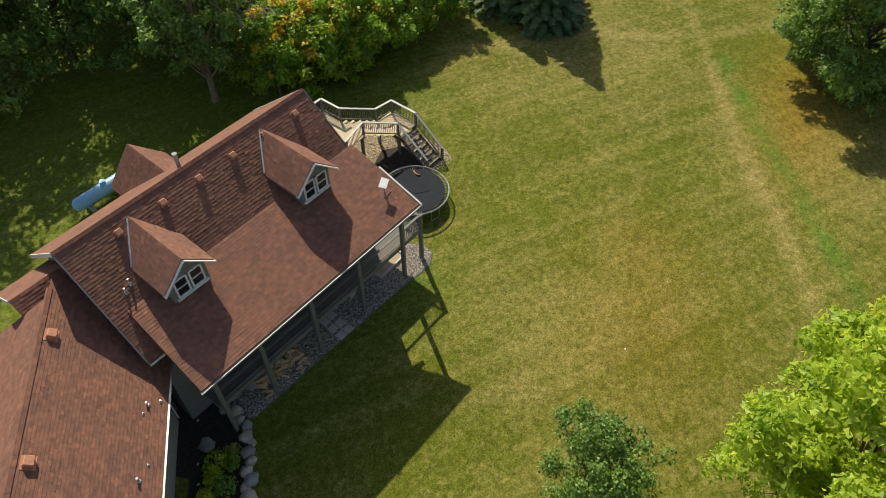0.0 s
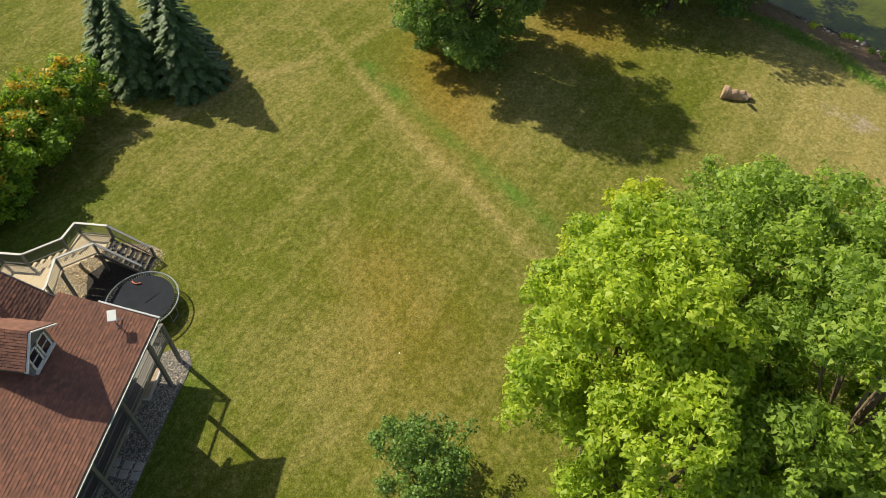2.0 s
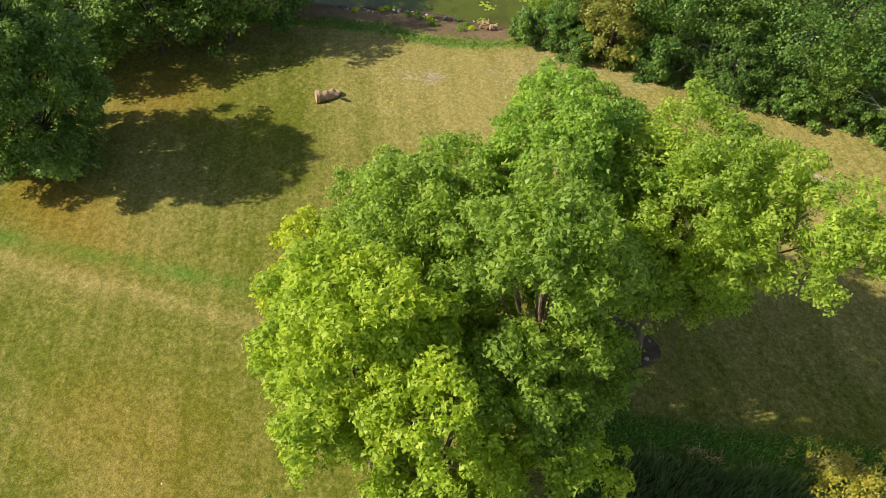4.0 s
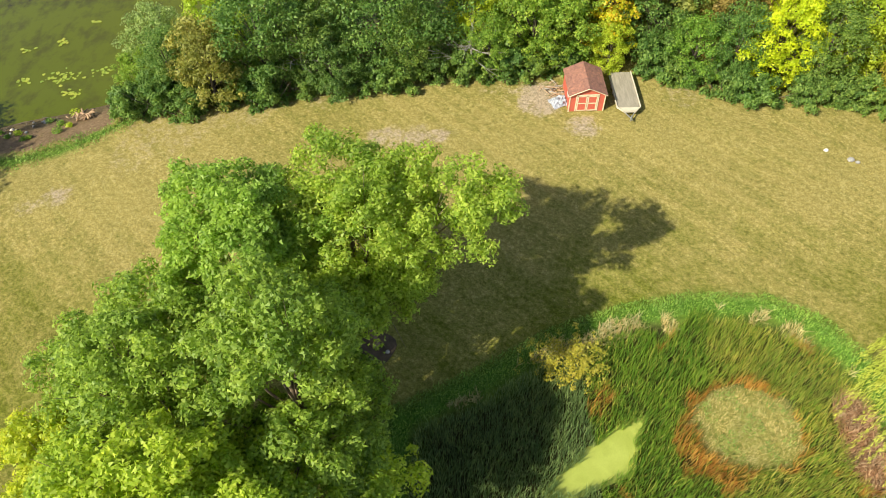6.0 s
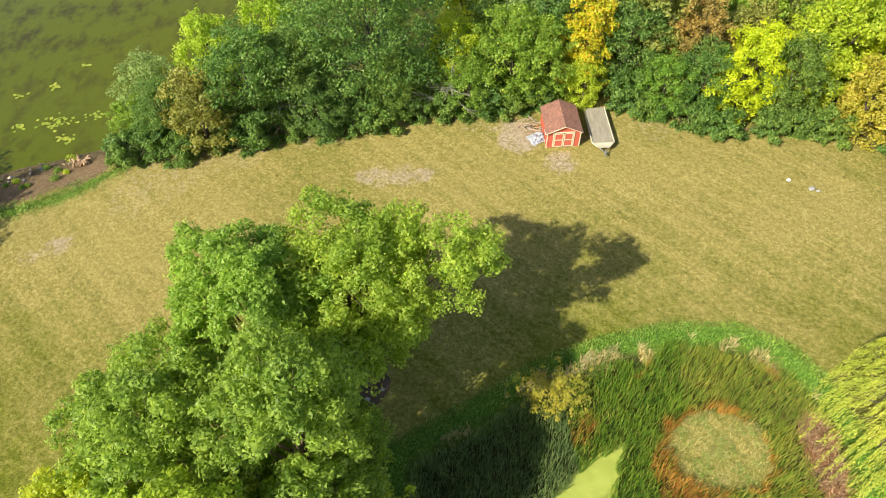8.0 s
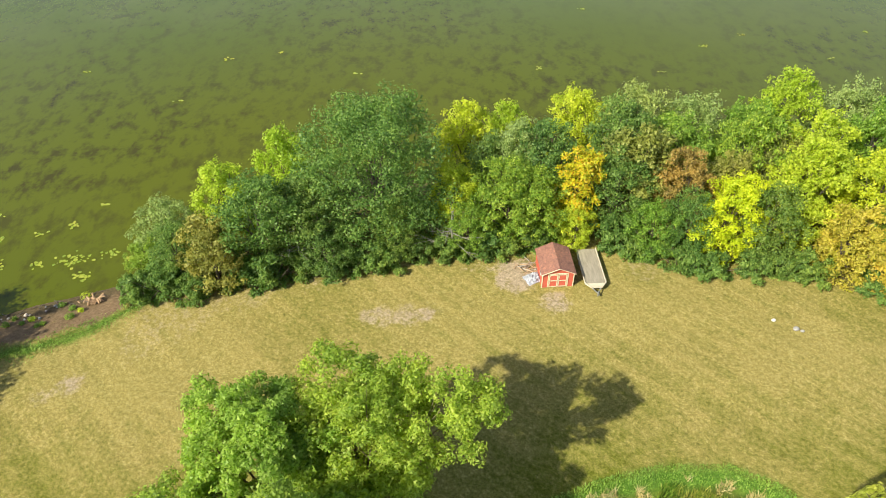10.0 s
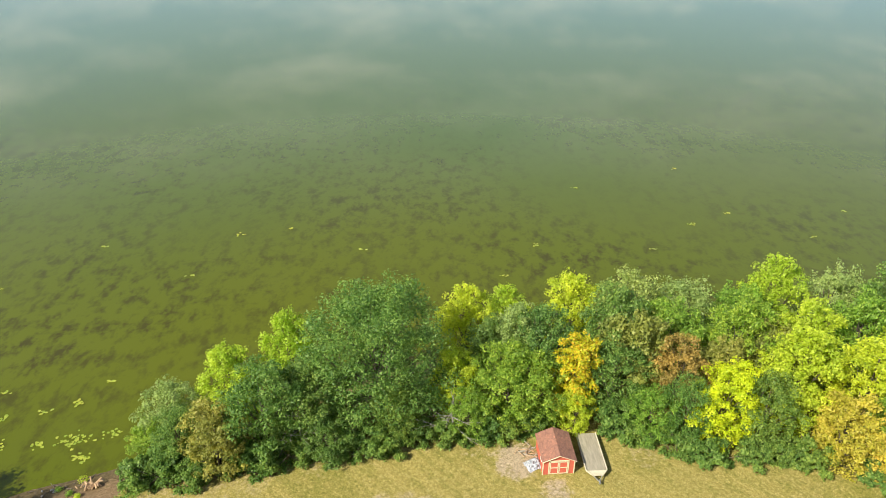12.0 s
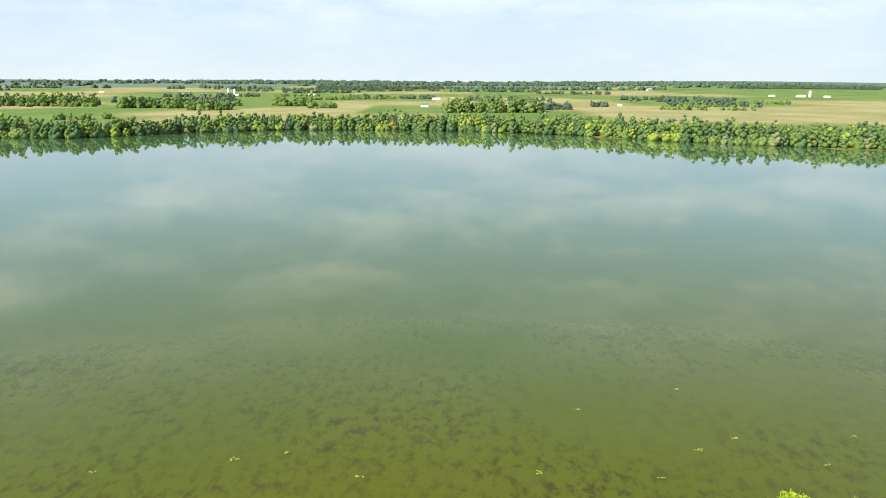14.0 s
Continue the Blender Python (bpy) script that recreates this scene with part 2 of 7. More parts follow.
def make_water():
    m, n, l, p = nodes_of("lake_water")
    weeds = noise_node(n, l, 0.36, 7, 0.70, stretch=(1.15, 0.75, 1))
    strands = noise_node(n, l, 1.5, 4, 0.7, stretch=(1.1, 0.6, 1))
    beds = noise_node(n, l, 0.02, 3, 0.5)
    depth = noise_node(n, l, 0.006, 2, 0.5)
    water = ramp(n, l, depth, [(0.35, (0.083, 0.096, 0.003)), (0.65, (0.066, 0.092, 0.006))])
    # deeper water, away from the banks, is greener; its blue paints in reflected sky
    way = n.new("ShaderNodeSeparateXYZ")
    l.new(n.new("ShaderNodeTexCoord").outputs["Object"], way.inputs[0])
    off = maths(n, l, "DIVIDE", maths(n, l, "SUBTRACT", way.outputs["Y"], 110.0), 230.0, True)
    water = mix(n, l, off, water, (0.060, 0.118, 0.055))
    weeds = maths(n, l, "ADD", weeds, maths(n, l, "MULTIPLY", maths(n, l, "SUBTRACT", strands, 0.5), 0.28))
    weed = ramp(n, l, weeds, [(0.47, (0, 0, 0)), (0.63, (1, 1, 1))])
    weed = mix(n, l, 1.0, weed, ramp(n, l, beds, [(0.35, (0.22, 0.22, 0.22)), (0.62, (1, 1, 1))]), "MULTIPLY")
    # weed grows in the shallows only
    shallow = maths(n, l, "SUBTRACT", 0.95, maths(n, l, "DIVIDE", maths(n, l, "SUBTRACT", way.outputs["Y"], 85.0), 165.0, True), True)
    col = mix(n, l, mix(n, l, 1.0, weed, shallow, "MULTIPLY"), water, (0.036, 0.031, 0.004))
    l.new(col, p.inputs["Base Color"])
    p.inputs["Roughness"].default_value = 0.03
    p.inputs["IOR"].default_value = 1.38
    ripple = noise_node(n, l, 1.3, 2, 0.5)
    bump(n, l, p, ripple, 0.02, 0.02)
    return m


def make_shingles(name, base, stretch):
    m, n, l, p = nodes_of(name)
    geo = n.new("ShaderNodeNewGeometry")
    blotch = noise_node(n, l, 0.7, 4, 0.6)
    grit = noise_node(n, l, 55.0, 2, 0.8)
    tab = noise_node(n, l, 4.2, 1, 0.5, stretch=stretch)
    col = ramp(n, l, tab, [(0.3, tuple(c * 0.86 for c in base)), (0.5, base), (0.72, tuple(c * 1.14 for c in base))])
    col = mix(n, l, 1.0, col, ramp(n, l, geo.outputs["Random Per Island"], [(0, (0.80, 0.81, 0.84)), (0.35, (0.95, 0.95, 0.96)), (0.8, (1.06, 1.05, 1.03)), (1, (1.26, 1.20, 1.10))]), "MULTIPLY")
    col = mix(n, l, 1.0, col, ramp(n, l, blotch, [(0.3, (0.85, 0.86, 0.88)), (0.7, (1.12, 1.08, 1.04))]), "MULTIPLY")
    col = mix(n, l, 0.5, col, mix(n, l, 1.0, col, ramp(n, l, grit, [(0.3, (0.55, 0.55, 0.55)), (0.7, (1.45, 1.4, 1.4))]), "MULTIPLY"))
    l.new(col, p.inputs["Base Color"])
    p.inputs["Roughness"].default_value = 0.92
    bump(n, l, p, grit, 0.5, 0.01)
    return m


LAWN, WATER = make_lawn(), make_water()
SHINGLE = make_shingles("brown_shingles", (0.206, 0.096, 0.066), (1.0, 1.0, 1.0))
SIDING = surface("grey_siding", (0.150, 0.152, 0.155), (0.185, 0.187, 0.19), 2.0, 0.6, fine=30, relief=0.05)
TRIM = surface("white_trim", (0.62, 0.62, 0.60), (0.75, 0.75, 0.73), 3.0, 0.45, fine=40, relief=0.05)
POST = surface("grey_post", (0.135, 0.130, 0.125), (0.19, 0.185, 0.175), 4.0, 0.7, fine=30, relief=0.15)
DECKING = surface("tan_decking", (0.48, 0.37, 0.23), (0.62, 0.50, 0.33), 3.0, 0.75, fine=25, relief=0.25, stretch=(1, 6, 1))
DARK_DECK = surface("dark_decking", (0.11, 0.095, 0.085), (0.17, 0.15, 0.13), 3.0, 0.75, fine=25, relief=0.25, stretch=(1, 6, 1))
RAIL = surface("pale_rail", (0.42, 0.41, 0.39), (0.55, 0.54, 0.52), 4.0, 0.6, fine=30, relief=0.1)
GLASS = surface("dark_glass", (0.012, 0.014, 0.018), (0.02, 0.022, 0.026), 2.0, 0.06, fine=8, relief=0.0)
GALV = surface("galvanised_metal", (0.45, 0.46, 0.47), (0.6, 0.61, 0.62), 8.0, 0.38, 0.85, fine=60, relief=0.05)
LEAD = surface("lead_flashing", (0.38, 0.39, 0.41), (0.52, 0.53, 0.55), 6.0, 0.5, 0.5, fine=40, relief=0.08)
COPPER = surface("vent_brown", (0.44, 0.18, 0.105), (0.54, 0.24, 0.145), 6.0, 0.6, fine=40, relief=0.1)
BLACK_MAT = surface("trampoline_mat", (0.016, 0.019, 0.026), (0.026, 0.030, 0.039), 2.0, 0.8, fine=60, relief=0.05)
BLACK_MAT.node_tree.nodes["Principled BSDF"].inputs["Specular IOR Level"].default_value = 0.12
CONCRETE = surface("concrete", (0.30, 0.29, 0.27), (0.42, 0.40, 0.37), 3.0, 0.85, fine=40, relief=0.2)
MULCH = surface("black_mulch", (0.014, 0.012, 0.011), (0.052, 0.043, 0.037), 6.0, 0.95, fine=25, relief=0.9)
STONE_TAN = surface("tan_boulder", (0.38, 0.30, 0.25), (0.60, 0.52, 0.45), 2.5, 0.85, fine=25, relief=0.4, spots=((0.22, 0.2, 0.18), 5.0, 0.6))
STONE_GREY = surface("grey_boulder", (0.24, 0.235, 0.23), (0.40, 0.39, 0.38), 2.5, 0.85, fine=25, relief=0.4, spots=((0.14, 0.14, 0.13), 5.0, 0.62))
BARK = surface("bark", (0.065, 0.050, 0.038), (0.135, 0.108, 0.085), 5.0, 0.95, fine=22, relief=0.8, stretch=(4, 4, 0.8))
PALE_BARK = surface("pale_dead_wood", (0.26, 0.24, 0.21), (0.40, 0.37, 0.33), 5.0, 0.9, fine=22, relief=0.5, stretch=(4, 4, 0.8))
TAN_BARK = surface("tan_bark", (0.15, 0.105, 0.07), (0.27, 0.20, 0.14), 5.0, 0.95, fine=22, relief=0.8, stretch=(4, 4, 0.8))
TANK_BLUE = surface("pale_blue_paint", (0.20, 0.42, 0.66), (0.27, 0.50, 0.74), 3.0, 0.4, fine=40, relief=0.03)
RED_PAINT = surface("red_paint", (0.48, 0.095, 0.062), (0.57, 0.125, 0.082), 3.0, 0.65, fine=40, relief=0.12, stretch=(8, 8, 0.5))
RED_ROOF = make_shingles("red_brown_shingles", (0.27, 0.135, 0.105), (1.0, 1.0, 1.0))
CREAM = surface("cream_trim", (0.62, 0.52, 0.36), (0.72, 0.63, 0.46), 4.0, 0.6, fine=40, relief=0.1)
TRAILER_BED = surface("weathered_trailer_boards", (0.22, 0.195, 0.155), (0.36, 0.325, 0.265), 1.4, 0.8, fine=18, relief=0.3, stretch=(4, 0.6, 1))
RUBBER = surface("black_rubber", (0.012, 0.012, 0.013), (0.025, 0.025, 0.027), 8.0, 0.8, fine=50, relief=0.2)
LOG_WOOD = surface("cut_wood", (0.34, 0.21, 0.12), (0.50, 0.35, 0.22), 4.0, 0.85, fine=24, relief=0.5)
FIREWOOD = surface("split_firewood", (0.42, 0.28, 0.16), (0.64, 0.48, 0.30), 4.0, 0.85, fine=24, relief=0.5)
PAVER = surface("paving_stone", (0.42, 0.40, 0.36), (0.58, 0.55, 0.50), 3.0, 0.85, fine=40, relief=0.2)
TARP = surface("silver_tarp", (0.18, 0.20, 0.26), (0.46, 0.48, 0.54), 3.0, 0.4, fine=14, relief=0.6)
WHITE_PAINT = surface("white_paint", (0.70, 0.70, 0.69), (0.80, 0.80, 0.79), 3.0, 0.4, fine=40, relief=0.03)
DUCKWEED = surface("duckweed", (0.25, 0.30, 0.045), (0.34, 0.385, 0.075), 0.8, 0.7, fine=30, relief=0.1, spots=((0.18, 0.22, 0.04), 0.5, 0.62))


# ---- small building helpers ----
def part(name, bm, material, parent=None, label="", smooth=False):
    me = bpy.data.meshes.new(name)
    bm.to_mesh(me)
    bm.free()
    me.materials.append(material)
    if smooth:
        me.polygons.foreach_set("use_smooth", [True] * len(me.polygons))
    ob = new(name, me)
    ob.parent = parent
    if label:
        ob["label"] = label
    return ob


def from_arrays(name, verts, faces, material, parent=None, label="", smooth=False):
    me = bpy.data.meshes.new(name)
    verts, faces = np.asarray(verts, np.float32), np.asarray(faces, np.int32)
    k = faces.shape[1]
    me.vertices.add(len(verts))
    me.vertices.foreach_set("co", verts.ravel())
    me.loops.add(faces.size)
    me.loops.foreach_set("vertex_index", faces.ravel())
    me.polygons.add(len(faces))
    me.polygons.foreach_set("loop_start", np.arange(0, faces.size, k, dtype=np.int32))
    if smooth:
        me.polygons.foreach_set("use_smooth", np.ones(len(faces), bool))
    me.update(calc_edges=True)
    me.materials.append(material)
    ob = new(name, me)
    ob.parent = parent
    if label:
        ob["label"] = label
    return ob


def thing(name, m, label, category, group=""):
    ob = new(name)
    ob.matrix_basis = m
    return tagged(ob, label, category, group)


def box(bm, x0, x1, y0, y1, z0, z1, m=None, bevel=0.0):
    r = bmesh.ops.create_cube(bm, size=1.0, matrix=Matrix.LocRotScale(((x0 + x1) / 2, (y0 + y1) / 2, (z0 + z1) / 2), None, (abs(x1 - x0), abs(y1 - y0), abs(z1 - z0))))
    if bevel:
        es = list({e for v in r["verts"] for e in v.link_edges})
        r = {"verts": list({v for f in bmesh.ops.bevel(bm, geom=es, offset=bevel, segments=1, affect="EDGES")["faces"] for v in f.verts} | {v for v in r["verts"] if v.is_valid})}
    if m is not None:
        bmesh.ops.transform(bm, matrix=m, verts=[v for v in r["verts"] if v.is_valid])


def beam(bm, a, b, w, h, up=(0, 0, 1)):
    """A bar of section w x h from a to b."""
    a, b = Vector(a), Vector(b)
    d = (b - a).normalized()
    side = d.cross(Vector(up))
    side = side.normalized() if side.length > 1e-4 else Vector((1, 0, 0))
    top = side.cross(d)
    rot = Matrix((side, d, top)).transposed().to_4x4()
    bmesh.ops.create_cube(bm, size=1.0, matrix=Matrix.Translation((a + b) / 2) @ rot @ Matrix.Diagonal((w, (b - a).length, h, 1)))


def tube(bm, a, b, r0, r1=None, seg=8, caps=True):
    a, b = Vector(a), Vector(b)
    rot = (b - a).to_track_quat("Z", "Y").to_matrix().to_4x4()
    bmesh.ops.create_cone(bm, cap_ends=caps, segments=seg, radius1=r0, radius2=r0 if r1 is None else r1, depth=(b - a).length, matrix=Matrix.Translation((a + b) / 2) @ rot)


def slab(bm, pts, thick, down=(0, 0, -1)):
    """A flat plate with the outline pts, thickened along down."""
    vs = [bm.verts.new(p) for p in pts]
    f = bm.faces.new(vs)
    r = bmesh.ops.extrude_face_region(bm, geom=[f])
    d = Vector(down) * thick
    for v in r["geom"]:
        if isinstance(v, bmesh.types.BMVert):
            v.co += d
    bmesh.ops.recalc_face_normals(bm, faces=bm.faces[:])


def boulder(bm, m, seed, rough=0.22, sub=2):
    """A lumpy stone, one unit in radius before m."""
    r = bmesh.ops.create_icosphere(bm, subdivisions=sub, radius=1.0)
    for v in r["verts"]:
        v.co *= 1 + rough * noise.noise(v.co * 1.3 + Vector((seed * 3.7, seed, 1))) + 0.4 * rough * noise.noise(v.co * 3.1 + Vector((seed, 0, 5)))
        v.co = m @ v.co


# ---- ground, one sheet to the horizon ----
WATER_Z = -3.34
SHORE = np.array([(-5000, -900), (-900, -260), (-300, -60), (-120, 22), (-62, 43), (-52.5, 48.2), (-48, 51.2), (-44, 53.2), (-40, 54.5), (-36.5, 55.9), (-30, 61), (-20, 68), (-5, 74), (10, 77), (30, 79), (60, 82), (110, 84), (300, 62), (900, -60), (5000, -900)], float)
FAR = np.array([(-5000, 250), (-1500, 588), (-459, 738), (-381, 735), (-295, 815), (-195, 866), (-59, 874), (43, 852), (149, 807), (238, 725), (331, 680), (404, 651), (1304, 541), (5000, 151)], float)
POND = np.array([(-5, 21.5), (1.2, 25), (6.6, 28.3), (11.9, 30.5), (17.2, 31.8), (22.8, 31.6), (26.4, 29.8), (29, 26), (30, 19), (27, 10), (20, 5), (10, 4), (1, 7), (-5, 13)], float)


def shore_y(x):
    return np.interp(x, SHORE[:, 0], SHORE[:, 1])


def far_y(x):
    return np.interp(x, FAR[:, 0], FAR[:, 1])


def ease(a, b, x):
    t = np.clip((x - a) / (b - a), 0, 1)
    return t * t * (3 - 2 * t)


def inside_by(poly, x, y):
    """How far a place lies inside a closed outline (minus: outside)."""
    d, odd = np.full(np.shape(x), 1e9), np.zeros(np.shape(x), bool)
    for (x0, y0), (x1, y1) in zip(poly, np.roll(poly, -1, 0)):
        t = np.clip(((x - x0) * (x1 - x0) + (y - y0) * (y1 - y0)) / ((x1 - x0) ** 2 + (y1 - y0) ** 2), 0, 1)
        d = np.minimum(d, np.hypot(x - x0 - t * (x1 - x0), y - y0 - t * (y1 - y0)))
        cross = ((y0 > y) != (y1 > y)) & (x < (x1 - x0) * (y - y0) / (y1 - y0 + 1e-12) + x0)
        odd ^= cross
    return np.where(odd, d, -d)


def near_line(pts, x, y):
    d = np.full(np.shape(x), 1e9)
    for (x0, y0), (x1, y1) in zip(pts, pts[1:]):
        t = np.clip(((x - x0) * (x1 - x0) + (y - y0) * (y1 - y0)) / ((x1 - x0) ** 2 + (y1 - y0) ** 2), 0, 1)
        d = np.minimum(d, np.hypot(x - x0 - t * (x1 - x0), y - y0 - t * (y1 - y0)))
    return d


def waves(x, y, size, seed):
    """A cheap smooth unevenness between -1 and 1."""
    r = np.random.RandomState(seed)
    out = np.zeros(np.shape(x))
    for k in range(6):
        a, ph = r.uniform(0, 6.28), r.uniform(0, 6.28)
        out += np.sin((np.cos(a) * x + np.sin(a) * y) * 6.28 / (size * r.uniform(0.6, 1.6)) + ph)
    return out / 3.5


def height(x, y):
    x, y = np.asarray(x, float), np.asarray(y, float)
    near = (shore_y(x) - y) * 0.9
    h = np.interp(near, [-9, -2, 0, 2.5, 7, 16], [-5.0, -3.9, -3.3, -2.2, -0.8, 0.0])
    far = y - far_y(x)
    hills = np.interp(far, [0, 3, 12, 300, 1500, 2600, 3600, 4600], [-3.6, -3.0, -2.6, -1.5, 3.0, 10, 22, 38]) + np.clip(far / 4500, 0, 1) * 7 * waves(x, y, 1900, 5)
    h = np.where(far > -8, np.maximum(h, np.where(far > 0, hills, np.interp(far, [-8, 0], [-5, -3.6]))), h)
    pond = inside_by(POND, x, y)
    h = h - 1.1 * ease(0.3, 4.5, pond)
    h = h + 0.06 * waves(x, y, 9, 2) * (near > 8)
    return h


def height_at(x, y):
    return float(height(np.array([x]), np.array([y]))[0])


def axis(lo, hi, step, out):
    a = list(np.arange(lo, hi + step / 2, step))
    for sign, end in ((-1, lo), (1, hi)):
        s, v, more = step, end, []
        while abs(v) < out:
            s *= 1.22
            v += sign * min(s, 120)
            more.append(v)
        a = (more[::-1] + a) if sign < 0 else (a + more)
    return np.array(a)


def make_ground():
    xs, ys = axis(-80, 56, 0.75, 4900), axis(-50, 86, 0.75, 4900)
    gx, gy = np.meshgrid(xs, ys)
    x, y = gx.ravel(), gy.ravel()
    nx, ny = len(xs), len(ys)
    i = (np.arange(ny - 1)[:, None] * nx + np.arange(nx - 1)[None]).ravel()
    ob = from_arrays("ground", np.stack([x, y, height(x, y)], 1), np.stack([i, i + 1, i + nx + 1, i + nx], 1), LAWN, smooth=True)
    far = y - far_y(x)
    near = shore_y(x) - y
    track = near_line([(-56, 1.4), (-51.4, 2.9), (-41.3, 6.2), (-33.7, 9.5), (-27.6, 11.8), (-20, 16)], x, y)
    track2 = near_line([(-44, -16), (-50, -5.4), (-52.6, 2.8), (-56.5, 9.2), (-64, 20)], x, y)
    pond = inside_by(POND, x, y)
    dry = 0.25 + 0.64 * ease(24, 44, y) * (y < 100) + 0.10 * waves(x, y, 30, 3)
    dry += 0.65 * ease(0.7, 0.15, track) + 0.6 * ease(0.8, 0.2, track2)
    dry += 0.30 * np.exp(-((x + 42) ** 2 / 90 + (y - 14) ** 2 / 60)) + 0.3 * np.exp(-((x - 22) ** 2 / 160 + (y - 46) ** 2 / 40))
    dry -= 0.35 * ease(-14, -24, y + 0.36 * (x + 25))
    # a curved wheel track and greener grass by the lake thicket's end
    dry += 0.4 * ease(0.7, 0.2, near_line([(27, 53.4), (32, 52.9), (35, 51.6), (36.6, 49.5), (37.4, 46.5)], x, y))
    dry -= 0.45 * np.exp(-(((x - 40.0) / 3.2) ** 2 + ((y - 46.0) / 7.0) ** 2))
    # lighter mown lawn beyond the cross track
    beyond = (x + 44) * -0.90 + (y + 16) * -0.43
    dry += 0.16 * ease(4.0, 5.5, beyond) * (y < 22) * (x < -38)
    # rust-brown dry grass round the foot of the dark tree and by the tall clump
    rusty = 0.85 * np.exp(-(((x + 46.0) / 8.0) ** 2 + ((y - 10.6) / 3.2) ** 2)) + 0.8 * np.exp(-(((x + 51.5) / 5.0) ** 2 + ((y - 24.0) / 5.0) ** 2))
    rusty += 0.40 * np.exp(-(((x + 23.5) / 6.0) ** 2 + ((y - 3.0) / 4.5) ** 2)) + 0.25 * np.exp(-(((x + 29.5) / 3.0) ** 2 + ((y - 1.8) / 3.0) ** 2))
    # bare patches: a burnt-out ash spot, worn soil by the lake, by the shed
    soil = 0.62 * ease(1.5, 0.5, np.hypot((x + 5.6) / 3.8, (y - 48.4) / 1.5) + 0.22 * waves(x, y, 2.5, 7))
    for cx, cy, r, k in ((-34.3, 40.4, 1.5, 0.6), (-36.4, 39.0, 1.2, 0.5), (10.8, 50.2, 1.8, 0.75), (7.2, 54.0, 2.8, 0.9), (-2.2, 48.8, 1.0, 0.8), (20.5, 54.8, 2.2, 0.4), (3.0, 55.2, 2.0, 0.4), (-28.7, 0.57, 0.5, 0.5)):
        soil = np.maximum(soil, k * ease(1.3, 0.5, np.hypot(x - cx, y - cy) / r + 0.25 * waves(x, y, 1.7, int(abs(cx) * 9))))
    soil = np.maximum(soil, 0.95 * ease(8.6, 7.4, near + 0.8 * waves(x, y, 5, 11)) * (x < -33) * (near > -9))
    soil = np.maximum(soil, 0.35 * ease(2.5, -1.5, near - 18 + 1.2 * waves(x, y, 6, 4)) * (x > -32) * (near > -9))
    lush = 0.85 * ease(1.3, 0.2, np.abs(pond - 0.9)) + 0.7 * ease(-0.2, 3.0, pond)
    lush = np.maximum(lush, 0.8 * ease(1.1, 0.4, np.abs(near - 9.2 + 0.6 * waves(x, y, 4, 8))) * (x < -30) * (x > -70))
    swale = near_line([(-50, 4.6), (-43, 7.6), (-36, 10.9), (-30, 13.5), (-25, 15.6)], x, y)
    lush = np.maximum(lush, 0.95 * ease(1.0, 0.2, swale) * np.clip(0.55 + 0.7 * waves(x, y, 4, 9), 0, 1))
    lush = np.maximum(lush, 0.25 * ease(-15, -24, y + 0.36 * (x + 25)) * (x > -40))
    # greener look of the house's shadow, put into the grass colour along its front
    ca, sa = math.cos(radians(-19.72)), math.sin(radians(-19.72))
    hx, hy = (x + 24.68) * ca + (y + 16.42) * sa, -(x + 24.68) * sa + (y + 16.42) * ca
    lush = np.maximum(lush, 0.35 * ease(10.6, 7.6, hy + 1.0 * waves(x, y, 5, 14)) * (hy > 5) * ease(-4, 0, hx) * ease(14, 10, hx))
    mound = np.hypot((x - 19.2) / 3.5, (y - 21.5) / 2.8)
    lush = np.where(mound < 1.15, 0.25, lush)
    dry = np.where(mound < 1.15, 0.9, dry)
    wet = ease(1.9, 3.0, pond + 0.4 * waves(x, y, 4, 15)) * ease(1.0, 1.3, mound)
    wet = np.maximum(wet, (0.20 + 0.45 * ease(4.5, 1.5, near)) * ease(8.6, 7.4, near + 0.8 * waves(x, y, 5, 11)) * (x < -33) * (near > -9))
    # fields far off: strips of crop and stubble
    cell = np.floor(x / 420 + 0.35 * np.floor(far / 330)) * 7 + np.floor(far / 330) * 3
    pick = (np.sin(cell * 12.9898) * 43758.5453) % 1.0
    crop = np.where((far > 40) & (pick < 0.62), 1.0, 0.0)
    stubble = np.where((far > 40) & (pick >= 0.62), 1.0, 0.0)
    # the haze-tinted ground sets in about 2.7 km beyond the far shore
    hazed_woods = ease(2700, 3000, far + 260 * waves(x, y, 900, 23))
    loam = ease(12, 9.5, near) * (x < -30)
    for key, val in (("loam", loam), ("hazed_woods", hazed_woods), ("dry", dry), ("soil", soil), ("lush", lush), ("wet", wet), ("rusty", rusty), ("crop", crop), ("stubble", stubble)):
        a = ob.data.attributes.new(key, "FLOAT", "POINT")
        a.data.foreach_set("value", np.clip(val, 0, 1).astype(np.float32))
    return tagged(ob, "mown olive lawn with dry tan patches, falling to a lake", "ground", kind="structure")


make_ground()


def make_lake():
    xs = np.concatenate([np.linspace(-4800, -400, 12), np.linspace(-300, 300, 7), np.linspace(400, 4800, 12)])
    v, f = [], []
    for x in xs:
        v += [(x, float(shore_y(x)) - 14, WATER_Z), (x, float(far_y(x)) + 6, WATER_Z)]
    for k in range(len(xs) - 1):
        f.append((2 * k, 2 * k + 2, 2 * k + 3, 2 * k + 1))
    return tagged(from_arrays("water", v, f, WATER), "calm olive-green lake with dark submerged weed", "lake", kind="structure")


make_lake()


